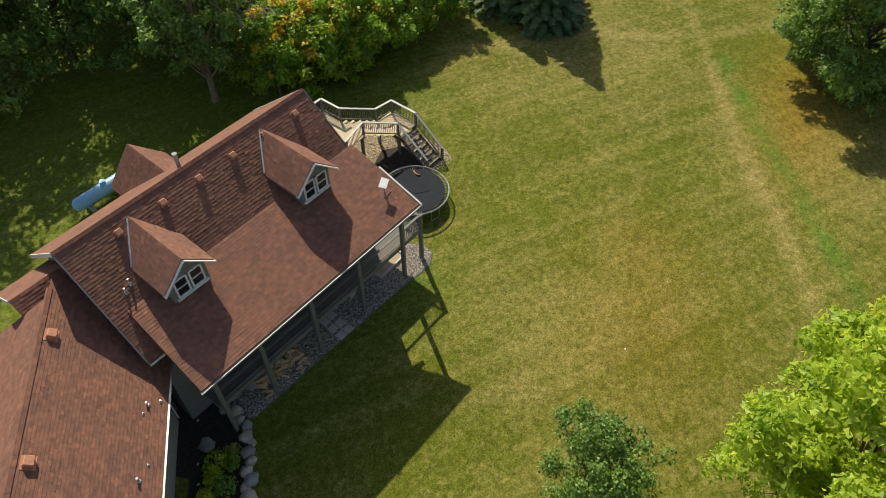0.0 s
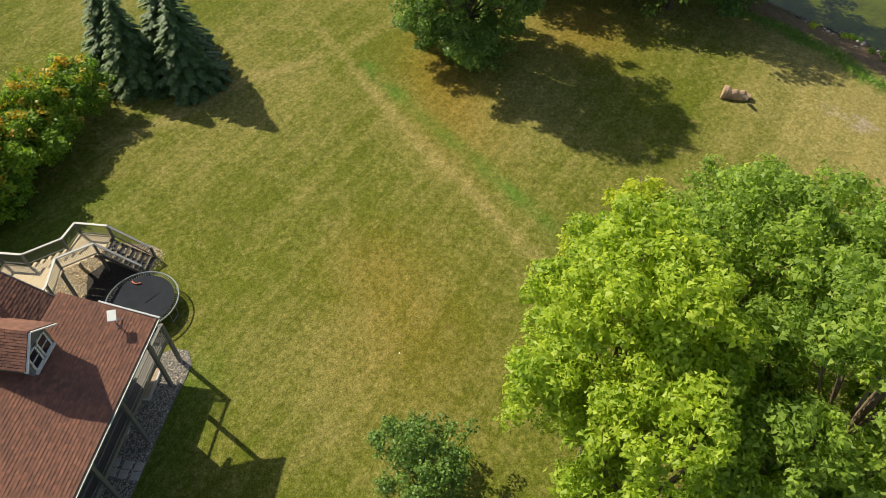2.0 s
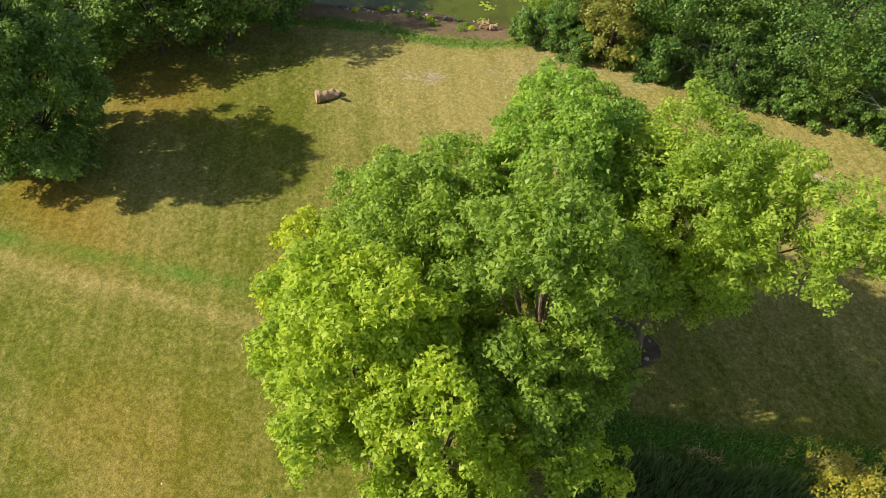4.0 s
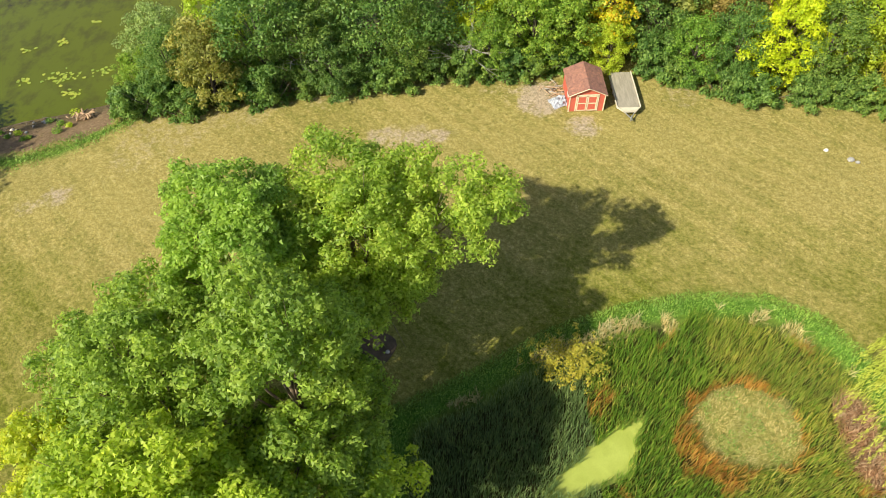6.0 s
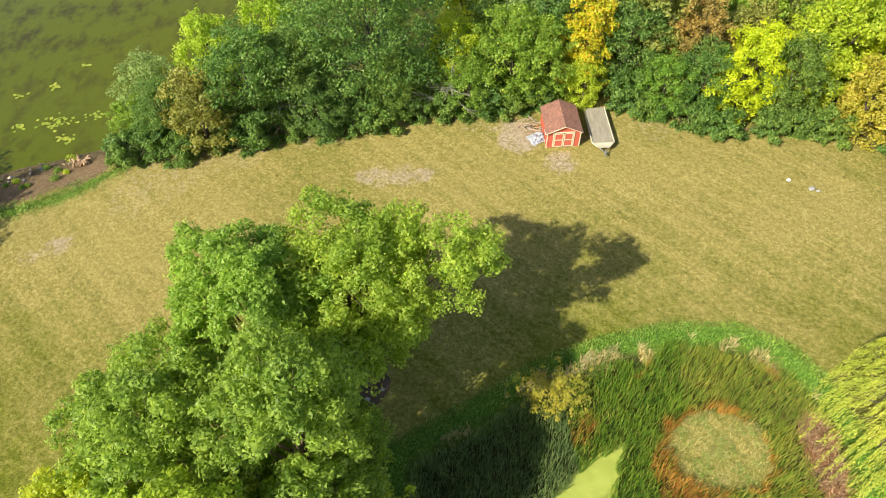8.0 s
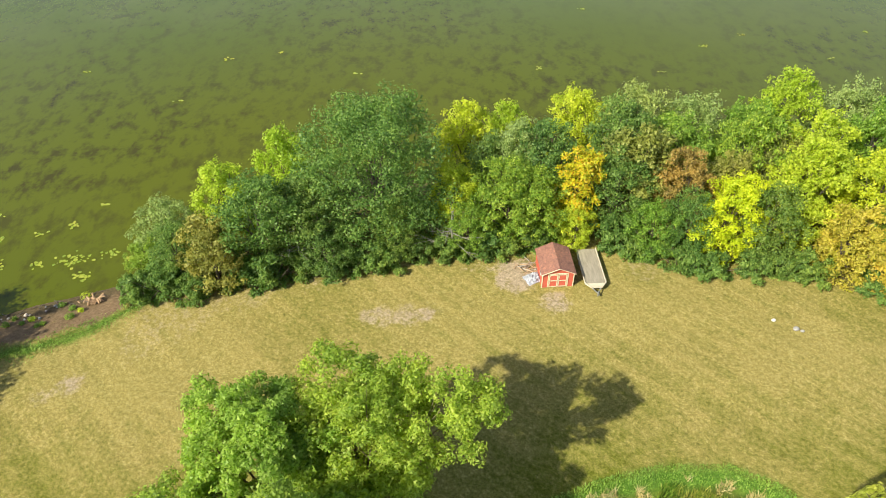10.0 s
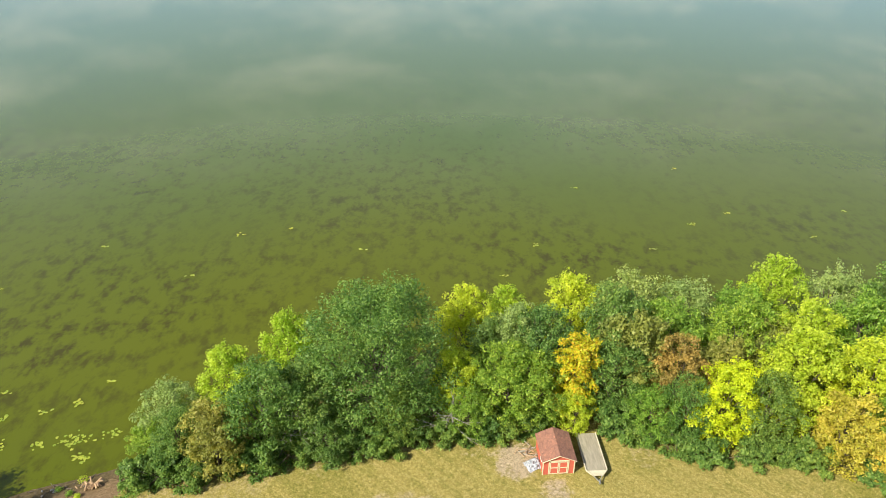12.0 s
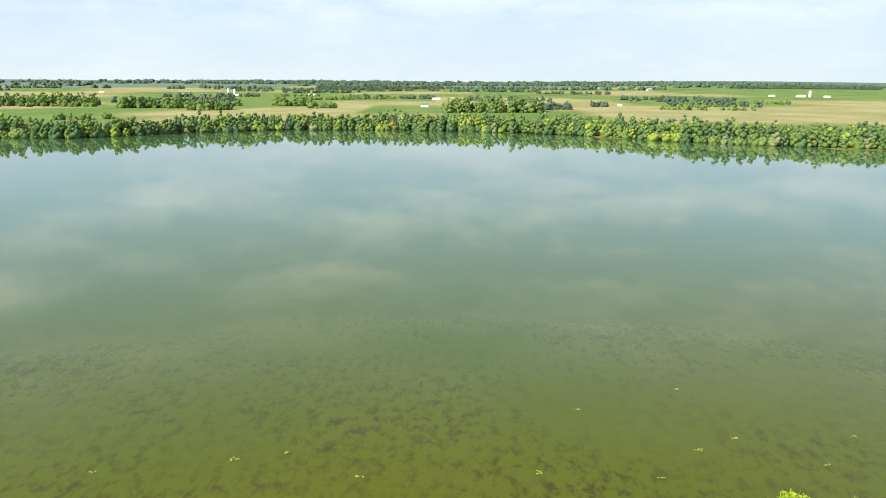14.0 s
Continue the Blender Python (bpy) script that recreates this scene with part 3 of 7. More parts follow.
# ---- plants ----
def leaf_cloud(rs, centres, radii, n, size, up=0.5, droop=0.0, slim=0.40, stray=0.42, feather=0.0, simple=False):
    """Leaves on and just inside the shells of the clumps: pointed, slightly folded blades."""
    centres, radii = np.asarray(centres, float), np.asarray(radii, float)
    w = (radii[:, 0] * radii[:, 1] + radii[:, 2] * radii[:, 0])
    pick = rs.choice(len(centres), n, p=w / w.sum())
    d = rs.normal(size=(n, 3))
    d[:, 2] = d[:, 2] * 0.9 + 0.25
    d /= np.linalg.norm(d, axis=1)[:, None]
    p = centres[pick] + d * radii[pick] * (rs.uniform(0.62, 1.06, (n, 1)) + feather * np.abs(rs.normal(size=(n, 1))))
    p += rs.normal(scale=size * 0.5, size=(n, 3))
    nrm = d * 0.75 + np.array([0, 0, up]) + rs.normal(scale=stray, size=(n, 3))
    nrm /= np.linalg.norm(nrm, axis=1)[:, None]
    t = rs.normal(size=(n, 3)) + np.array([0, 0, -droop])
    t -= (t * nrm).sum(1)[:, None] * nrm
    t /= np.linalg.norm(t, axis=1)[:, None] + 1e-9
    b = np.cross(nrm, t)
    s = size * rs.uniform(0.6, 1.35, (n, 1))
    if simple:
        v = np.stack([p - t * s * 0.4 - b * s * slim, p - t * s * 0.3 + b * s * slim, p + t * s * 0.7 + nrm * s * 0.1], 1).reshape(-1, 3)
        return v, np.arange(3 * n).reshape(n, 3)
    v = np.stack([p - t * s * 0.55, p + b * s * slim + nrm * s * 0.12, p + t * s * 0.62 - nrm * s * 0.05, p - b * s * slim + nrm * s * 0.12], 1).reshape(-1, 3)
    return v, np.arange(4 * n).reshape(n, 4)


def limb_tube(verts, faces, pts, radii, seg=6):
    base = len(verts)
    pts = [Vector(p) for p in pts]
    for k, p in enumerate(pts):
        d = (pts[min(k + 1, len(pts) - 1)] - pts[max(k - 1, 0)]).normalized()
        a = d.orthogonal().normalized()
        b = d.cross(a)
        for s in range(seg):
            ang = 6.2832 * s / seg
            verts.append(tuple(p + (a * math.cos(ang) + b * math.sin(ang)) * radii[k]))
    for k in range(len(pts) - 1):
        for s in range(seg):
            q = base + k * seg
            faces.append((q + s, q + (s + 1) % seg, q + seg + (s + 1) % seg, q + seg + s))


def crown_clumps(rs, h, r, base, lobes, subs, lift=0.0, spread=1.0, extra=(), tuft=(0.28, 0.50), lobe=(0.28, 0.46), reach=0.72):
    """Lobes on an egg-shaped crown, each broken into smaller clumps."""
    lobe_c, out_c, out_r = [], [], []
    zc, rz = (h + base) / 2, (h - base) / 2
    for k in range(lobes):
        f = (k + 0.5) / lobes
        z = 1 - 1.75 * f
        ang = k * 2.39996 + rs.uniform(-0.4, 0.4)
        ring = math.sqrt(max(0.02, 1 - z * z)) * rs.uniform(0.66, 1.08) * spread
        c = np.array([math.cos(ang) * ring * r * reach, math.sin(ang) * ring * r * reach, zc + z * rz * reach + lift * rs.uniform(-1, 1)])
        lr = r * rs.uniform(*lobe)
        lobe_c.append((c, lr))
    lobe_c += [(np.array(q[:3], float), q[3]) for q in extra]
    for c, lr in lobe_c:
        for s in range(subs):
            d = rs.normal(size=3)
            d[2] = abs(d[2]) * 0.8 - 0.25
            d /= np.linalg.norm(d)
            cc = c + d * lr * rs.uniform(0.5, 1.15)
            rr = lr * rs.uniform(*tuft)
            out_c.append(cc)
            out_r.append((rr, rr, rr * 0.72))
    return lobe_c, out_c, out_r


def broad_tree(name, seed, h, r, base, leaf_mat, leaves, leaf, label, category="tree", group="", lobes=16, subs=9, trunk_r=0.25, bark=None, lean=(0, 0), limbs=True, lift=0.3, stems=1, droop=0.0, up=0.5, extra=(), tuft=(0.28, 0.50), slim=0.40, feather=0.0, stray=0.42, simple=False, lobe=(0.28, 0.46), reach=0.72):
    """A deciduous tree: tapered trunk, limbs to each lobe of the crown, and a crown of single leaves."""
    rs = np.random.RandomState(seed)
    tree = thing(name, Matrix.Identity(4), label, category, group)
    lobe_c, cc, cr = crown_clumps(rs, h, r, base, lobes, subs, lift, extra=extra, tuft=tuft, lobe=lobe, reach=reach)
    v, f = [], []
    for s in range(stems):
        off = Vector((rs.uniform(-0.5, 0.5) * (stems > 1), rs.uniform(-0.5, 0.5) * (stems > 1), 0))
        top = Vector((lean[0] + off.x * 4, lean[1] + off.y * 4, h * 0.8))
        path = [off * 0.6 + (top - off * 0.6) * k + Vector((rs.uniform(-0.15, 0.15), rs.uniform(-0.15, 0.15), 0)) * (0 < k < 1) for k in (0, 0.04, 0.3, 0.55, 0.8, 1.0)]
        path[0].z = -0.3
        limb_tube(v, f, path, [trunk_r * q for q in (1.5, 1.05, 0.85, 0.62, 0.36, 0.08)], 9)
    if limbs:
        for c, lr in lobe_c:
            k = min(0.75, max(0.18, (c[2] - lr) / h * 0.7))
            a = Vector((lean[0] * k, lean[1] * k, h * 0.8 * k))
            b = Vector(c)
            mid = a.lerp(b, 0.5) + Vector((0, 0, -0.08 * (b - a).length))
            limb_tube(v, f, [a, mid, b], [trunk_r * 0.42, trunk_r * 0.26, trunk_r * 0.07], 5)
            for q in range(3):
                d = Vector(rs.normal(size=3)) * lr * 0.5
                limb_tube(v, f, [mid.lerp(b, 0.5), mid.lerp(b, 0.8) + d * 0.5, b + d], [trunk_r * 0.14, trunk_r * 0.08, trunk_r * 0.03], 4)
    from_arrays("trunk", v, f, bark or BARK, tree, smooth=True)
    lv, lf = leaf_cloud(rs, cc, cr, leaves, leaf, up, droop, slim, stray, feather, simple)
    from_arrays("crown", lv, lf, leaf_mat, tree)
    return tree


def conifer(name, seed, h, r, leaf_mat, label, group=""):
    """A spruce: tiers of drooping boughs of short needle sprays."""
    rs = np.random.RandomState(seed)
    tree = thing(name, Matrix.Identity(4), label, "conifer", group)
    v, f = [], []
    limb_tube(v, f, [(0, 0, -0.3), (0, 0, h * 0.5), (0, 0, h)], [0.16, 0.10, 0.02], 7)
    lv, lf = [], []
    tiers = int(h * 3.2)
    for k in range(tiers):
        z = 0.35 + (h - 0.4) * k / tiers
        rad = r * (1 - z / h) ** 0.8 * rs.uniform(0.85, 1.1)
        boughs = max(5, int(9 * (1 - z / h) + 4))
        for q in range(boughs):
            ang = 6.2832 * q / boughs + rs.uniform(-0.25, 0.25) + k
            d = Vector((math.cos(ang), math.sin(ang), -0.25))
            side = Vector((-math.sin(ang), math.cos(ang), 0))
            tip = Vector((0, 0, z)) + d * rad
            if k % 2 == 0 and rad > 0.5:
                limb_tube(v, f, [(0, 0, z), tuple(tip)], [0.03, 0.01], 4)
            n = max(4, int(rad * 10))
            for s in range(n):
                t = (s + 0.6) / n
                c = Vector((0, 0, z)) + d * rad * t + Vector((0, 0, 0.10 * math.sin(t * 3.1)))
                w = rad * 0.24 * (1.15 - t) + 0.14
                for sg in (-1, 1):
                    e = c + side * sg * w + d * 0.22 + Vector((0, 0, -0.06 + rs.uniform(-0.06, 0.06)))
                    i = len(lv)
                    lv += [tuple(c - d * 0.05), tuple(c + side * sg * w * 0.5 + d * 0.02 + Vector((0, 0, 0.05))), tuple(e), tuple(c + d * 0.16)]
                    lf.append((i, i + 1, i + 2, i + 3))
    from_arrays("trunk", v, f, BARK, tree, smooth=True)
    from_arrays("crown", lv, lf, leaf_mat, tree)
    return tree


def set_tree(tree, x, y, turn=0.0, size=1.0, squash=1.0):
    tree.matrix_basis = pose(x, y, height_at(x, y), 0, 0, turn) @ Matrix.Diagonal((size, size, size * squash, 1))
    return tree


def again(tree, x, y, turn=0.0, size=1.0, squash=1.0, label=""):
    keep = tree.matrix_basis.copy()
    tree.matrix_basis = Matrix.Identity(4)
    t = copy_thing(tree, pose(x, y, height_at(x, y), 0, 0, turn) @ Matrix.Diagonal((size, size, size * squash, 1)))
    tree.matrix_basis = keep
    if label:
        t["label"] = label
    return t


L_BRIGHT = leafy("leaf_bright", [(0.261, 0.369, 0.029), (0.432, 0.540, 0.050), (0.594, 0.666, 0.090)], patch=0.3, through_light=0.52)
L_FRESH = leafy("leaf_fresh", [(0.210, 0.325, 0.046), (0.355, 0.485, 0.074), (0.510, 0.620, 0.125)], patch=0.3, through_light=0.56)
L_MEDIUM = leafy("leaf_medium", [(0.165, 0.265, 0.040), (0.290, 0.420, 0.064), (0.440, 0.570, 0.105)], patch=0.3, through_light=0.56)
L_MID = leafy("leaf_mid", [(0.125, 0.245, 0.032), (0.225, 0.375, 0.050), (0.38, 0.51, 0.085)], patch=0.3, through_light=0.48)
L_DARK = leafy("leaf_dark", [(0.088, 0.175, 0.036), (0.165, 0.280, 0.056), (0.285, 0.405, 0.090)], through_light=0.45)
L_DEEP = leafy("leaf_deep", [(0.085, 0.165, 0.038), (0.155, 0.262, 0.058), (0.265, 0.38, 0.090)], through_light=0.45)
L_GREY = leafy("leaf_grey_green", [(0.19, 0.275, 0.075), (0.30, 0.395, 0.115), (0.44, 0.54, 0.18)], through_light=0.42)
L_YELLOW = leafy("leaf_yellow", [(0.352, 0.484, 0.018), (0.506, 0.638, 0.029), (0.638, 0.737, 0.055)], through_light=0.5)
L_LIME = leafy("leaf_lime", [(0.31, 0.42, 0.032), (0.47, 0.59, 0.048), (0.62, 0.71, 0.085)], through_light=0.5)
L_GOLD = leafy("leaf_gold", [(0.34, 0.42, 0.02), (0.56, 0.54, 0.024), (0.68, 0.42, 0.03)])
L_AMBER = leafy("leaf_amber", [(0.36, 0.34, 0.03), (0.52, 0.44, 0.05), (0.62, 0.50, 0.10)])
L_OCHRE = leafy("leaf_ochre", [(0.196, 0.218, 0.046), (0.310, 0.322, 0.063), (0.425, 0.414, 0.103)], through_light=0.4)
L_RUST = leafy("leaf_rust", [(0.25, 0.195, 0.05), (0.37, 0.275, 0.070), (0.47, 0.36, 0.11)], through_light=0.42)
L_SUMAC = leafy("leaf_sumac", [(0.097, 0.204, 0.022), (0.169, 0.311, 0.030), (0.249, 0.399, 0.037), (0.354, 0.479, 0.045)], patch=0.6, through_light=0.5)
L_SPRUCE = leafy("needles", [(0.055, 0.105, 0.036), (0.105, 0.175, 0.056), (0.18, 0.26, 0.09)], through_light=0.18)

L_TALL = leafy("leaf_tall_tree", [(0.190, 0.310, 0.042), (0.330, 0.470, 0.066), (0.480, 0.600, 0.115)], patch=0.3, through_light=0.56)
L_SMALL = leafy("leaf_small_tree", [(0.075, 0.155, 0.030), (0.135, 0.25, 0.045), (0.25, 0.37, 0.07)], patch=0.6, through_light=0.3)

# the clump of tall trees on the lawn
clump = "tall trees on the lawn"


def lawn_tree(seed, h, r, base, mat, leaves, label, x, y, turn=0, extra=(), **k):
    t = broad_tree("tree", seed, h, r, base, mat, int(leaves * 1.6), 0.215, label, "tree", clump, k.pop("lobes", 22), k.pop("subs", 26), k.pop("trunk_r", 0.28), extra=extra, tuft=(0.13, 0.34), slim=0.36, up=0.5, feather=0.10, stray=0.50, simple=True, lobe=(0.25, 0.43), reach=0.74, bark=TAN_BARK, **k)
    return set_tree(t, x, y, turn)


lawn_tree(11, 16.6, 5.2, 5.5, L_TALL, 45000, "tall mid-green tree in a mulched bed", -6.0, 26.6, 0, [(5.2, 0.9, 14.0, 2.2), (7.0, 0.7, 14.9, 1.8), (8.1, 1.0, 14.0, 1.4), (6.2, -0.6, 12.4, 1.6), (2.8, 3.0, 13.6, 1.9), (-1.6, 3.6, 14.0, 2.2), (3.2, -1.6, 11.5, 2.0), (-3.5, -1.0, 12.0, 2.2), (-0.4, -2.6, 9.6, 1.9), (-0.3, -4.6, 9.8, 1.8), (0.6, -1.3, 10.8, 1.9), (1.7, -2.2, 8.4, 1.5), (-3.6, 1.4, 13.2, 2.1), (-3.0, -3.0, 12.4, 2.0)], lean=(-0.5, 0.3))
lawn_tree(12, 18.0, 4.9, 3.5, L_FRESH, 39000, "tall light green tree with a dense crown", -12.2, 25.0, 0, [(-3.2, 2.6, 13.5, 2.0)])
lawn_tree(17, 16.6, 5.0, 2.0, L_MEDIUM, 36000, "tall mid-green tree with an open crown", -15.6, 17.0, 0, [(-4.4, 1.4, 10.5, 2.4), (-3.2, -2.6, 9.0, 2.2), (-5.6, 3.4, 8.6, 2.1), (-3.4, 5.2, 9.0, 2.2), (-1.0, 4.6, 12.0, 2.2)])
lawn_tree(13, 18.0, 4.7, 2.0, L_BRIGHT, 39000, "broad tree with bright yellow-green leaves", -13.4, 10.2, 0, [(0.4, -2.8, 10.6, 1.6), (-4.4, 1.0, 12.0, 1.9)])
lawn_tree(14, 20.6, 4.6, 4.0, L_MEDIUM, 34000, "tall tree with mid-green leaves", -8.4, 17.2, 0, [(2.6, -2.6, 9.5, 2.1), (3.0, 0.6, 8.5, 2.1), (-0.6, -3.4, 9.0, 2.1), (1.0, -4.6, 12.0, 2.0)])
lawn_tree(18, 16.2, 3.7, 2.0, L_BRIGHT, 26000, "bright green tree at the clump's edge", -8.9, 10.0, 0, [(4.2, 2.2, 9.0, 1.7), (2.6, 0.4, 6.5, 1.7), (0.4, 3.2, 10.0, 2.0), (-2.2, 2.6, 11.0, 1.8), (1.8, 3.6, 7.0, 1.8), (5.6, 4.2, 8.0, 1.4), (3.9, 5.1, 6.2, 1.4)], lobes=18)
lawn_tree(19, 11.5, 3.5, 1.0, L_BRIGHT, 22000, "lower bright yellow-green tree at the clump's edge", -20.4, 14.4, 0, lobes=18)
set_tree(broad_tree("small_tree", 15, 4.0, 2.7, 0.2, L_SMALL, 12000, 0.125, "small dark green ornamental tree on the lawn", "tree", "", 15, 12, 0.09, stems=3, tuft=(0.16, 0.36), feather=0.3), -14.4, 2.0, 0)
set_tree(broad_tree("tree", 16, 18.2, 5.9, -4.6, L_DARK, 64000, 0.25, "dense dark green tree at the lawn's edge", "tree", "", 44, 16, 0.30, simple=True, stray=0.3, tuft=(0.22, 0.40), lobe=(0.26, 0.42), reach=0.76), -50.8, 13.4, 0)

# ---- trees between lawn and lake ----
strip = "trees along the lake shore"


def strip_tree(seed, h, r, mat, label, leaves=14000, leaf=0.235, base=None, **k):
    h *= 1.13
    return broad_tree("tree", seed, h, r, -h * 0.22 if base is None else base, mat, leaves, leaf, label, "tree", strip, k.pop("lobes", 24), k.pop("subs", 14), k.pop("trunk_r", 0.2), stray=0.45, simple=True, tuft=(0.22, 0.42), lobe=(0.27, 0.45), reach=0.74, **k)


t_dome = set_tree(strip_tree(21, 16.2, 8.3, L_DARK, "large domed dark green tree on the lake shore", 44000, 0.23, lobes=44, subs=16), -7.8, 61.5, 0)
t_dark = set_tree(strip_tree(22, 11.3, 4.8, L_DARK, "dark green tree in the shore thicket"), -19.0, 55.6, 0)
t_deep = set_tree(strip_tree(23, 9.5, 4.4, L_DEEP, "deep green tree in the shore thicket"), -15.2, 57.5, 40)
t_mid = set_tree(strip_tree(24, 9.5, 4.3, L_MID, "mid-green tree in the shore thicket"), 6.6, 60.2, 10)
t_lime = set_tree(strip_tree(25, 12.0, 3.6, L_LIME, "yellow-green tree in the shore thicket"), 2.4, 71.0, 0)
t_grey = set_tree(strip_tree(26, 11.0, 4.8, L_GREY, "grey-green willow-like tree on the lake shore", droop=0.6), 28.8, 73.2, 0)
t_yellow = set_tree(strip_tree(27, 9.0, 3.9, L_YELLOW, "bright lemon-yellow tree in the shore thicket", 16000, 0.22), 29.0, 57.4, 0)
t_gold = set_tree(strip_tree(28, 11.0, 3.0, L_GOLD, "tree turning gold and orange in the shore thicket", 11000, 0.24), 14.0, 61.0, 0)
t_ochre = set_tree(strip_tree(29, 8.6, 3.2, L_OCHRE, "olive-brown tree turning in the shore thicket", 12000, 0.23), -23.6, 53.2, 0)
t_amber = set_tree(strip_tree(31, 7.6, 3.6, L_AMBER, "amber-yellow tree at the edge of the shore thicket", 13000, 0.24), 40.6, 54.2, 0)
t_rust = set_tree(strip_tree(30, 10.2, 3.8, L_RUST, "rust-brown tree in the shore thicket", 14000, 0.22), 25.0, 61.0, 0)

SPOTS = [
    (t_grey, -29.6, 59.0, 0.74), (t_mid, -31.6, 55.6, 0.56), (t_dark, -27.6, 54.0, 0.62), (t_lime, -23.8, 61.0, 0.92), (t_lime, -18.0, 66.0, 0.92),
    (t_deep, -12.6, 54.8, 0.62), (t_dark, -5.6, 57.0, 0.62), (t_lime, 0.8, 61.5, 0.78), (t_grey, 8.4, 66.8, 0.86), (t_lime, 7.2, 72.4, 0.80), (t_lime, 15.4, 73.6, 1.0),
    (t_mid, 9.6, 60.0, 0.92), (t_deep, 10.8, 65.0, 1.0), (t_lime, 13.8, 58.4, 0.5), (t_dark, 18.0, 60.6, 0.90), (t_dark, 19.6, 67.0, 1.0), (t_mid, 2.2, 57.6, 0.60), (t_deep, 5.0, 66.0, 0.9),
    (t_ochre, 20.6, 63.2, 1.3), (t_mid, 21.6, 57.4, 0.70), (t_dark, 25.0, 56.4, 0.66), (t_ochre, 30.6, 62.5, 1.05), (t_grey, 22.6, 73.0, 0.95), (t_mid, 26.0, 67.5, 1.05),
    (t_dark, 33.0, 56.4, 0.78), (t_lime, 37.0, 58.8, 1.08), (t_mid, 33.6, 66.0, 1.05), (t_lime, 40.4, 73.8, 1.06), (t_mid, 36.0, 72.0, 1.0), (t_lime, 40.0, 63.5, 1.0),
    (t_lime, 44.0, 57.8, 1.1), (t_grey, 47.0, 72.6, 1.0), (t_ochre, 36.4, 64.5, 1.0), (t_mid, 45.2, 53.6, 0.8), (t_mid, 47.0, 66.0, 1.1), (t_lime, 50.0, 61.0, 1.15), (t_amber, 44.2, 51.8, 0.9),
    (t_mid, 52.0, 55.0, 1.0), (t_dark, 54.0, 70.0, 1.1), (t_grey, 57.0, 62.0, 1.1), (t_lime, 60.0, 72.0, 1.1), 
]
wood_rs = np.random.RandomState(77)
for kind, x, y, s in SPOTS:
    again(kind, x, y, wood_rs.uniform(0, 360), s, wood_rs.uniform(0.92, 1.1) * (1.12 if y > 63 else 1.0))

bush = set_tree(broad_tree("bush", 46, 2.9, 1.9, -0.9, L_DARK, 4200, 0.22, "low green bush at the thicket's foot", "bush", "bushes at the thicket's foot", 9, 8, 0.05, stems=2, simple=True), -26.0, 51.4, 0)
for x, y, s in ((-33.0, 52.0, 0.9), (-25.2, 52.2, 0.8), (-20.0, 52.6, 0.9), (-15.4, 53.4, 0.8), (-10.2, 54.2, 0.9), (-6.0, 55.4, 0.9), (1.4, 56.6, 0.9), (9.2, 58.2, 0.8), (21.6, 56.2, 0.9), (28.6, 53.6, 0.9), (36.2, 53.4, 0.9), (-30.6, 51.0, 0.9), (-28.4, 52.4, 1.1), (-22.0, 52.0, 0.8), (-18.0, 52.9, 0.9), (-12.0, 54.0, 0.8), (-8.6, 54.8, 0.9), (-3.0, 55.8, 1.0), (-0.8, 56.4, 0.9), (3.6, 56.6, 1.0), (5.4, 57.2, 1.0), (7.6, 58.0, 1.1), (17.4, 57.6, 1.0), (19.6, 57.0, 0.9), (23.6, 55.0, 1.1), (26.0, 53.9, 1.0), (31.2, 53.6, 0.9), (34.2, 54.0, 1.0), (38.0, 52.4, 0.9), (42.5, 51.0, 1.0), (47.5, 50.8, 1.1)):
    again(bush, x + wood_rs.uniform(-0.8, 0.8), y + wood_rs.uniform(0.2, 1.0), wood_rs.uniform(0, 360), s * wood_rs.uniform(0.85, 1.3), wood_rs.uniform(0.8, 1.3))

# woods round the lawn's other sides
edge = "woods behind the lawn"
w_dark = set_tree(broad_tree("tree", 41, 13.0, 5.4, -2.0, L_DEEP, 9500, 0.30, "tall dark tree in the woods", "tree", edge, 15, 9, 0.22, simple=True), -36.5, -35.0, 0)
w_mid = set_tree(broad_tree("tree", 42, 11.5, 5.0, -2.0, L_DARK, 9500, 0.30, "dark green tree in the woods", "tree", edge, 15, 9, 0.2, simple=True), -44.0, -32.5, 0)
# trees at (-27.5, -48.5) and (-23, -45.5) are unseen, added to shade the lawn
for kind, x, y, s in ((w_dark, -33.5, -42.0, 1.1), (w_mid, -39.0, -40.0, 1.15), (w_dark, -36.0, -50.0, 1.2), (w_mid, -30.5, -51.0, 1.1), (w_dark, -44.0, -36.0, 1.2), (w_dark, -27.5, -48.5, 1.45), (w_mid, -23.0, -45.5, 1.3), (w_dark, -43.0, -46.0, 1.2),
                      (w_mid, -58.5, 22.0, 0.95), (w_dark, -56.0, 27.5, 0.95), (w_mid, -53.0, 33.0, 1.15), (w_dark, -52.5, 39.0, 1.0), (w_mid, -57.0, 43.5, 1.1), (w_mid, -60.5, 32.0, 1.1), (w_mid, -65.0, 25.0, 1.1), (w_dark, -66.0, 36.0, 1.1), (w_mid, -72.0, 30.0, 1.1), (w_dark, -63.0, 17.5, 0.8), (w_mid, -74.0, 20.0, 1.1)):
    again(kind, x, y, wood_rs.uniform(0, 360), s, wood_rs.uniform(0.9, 1.1))
sumac = set_tree(broad_tree("shrub", 43, 6.0, 3.2, -1.0, L_SUMAC, 10000, 0.25, "bushy green shrub with orange and yellow tips", "shrub", "shrubs behind the deck", 14, 9, 0.07, stems=3, simple=True), -37.6, -23.2, 0)
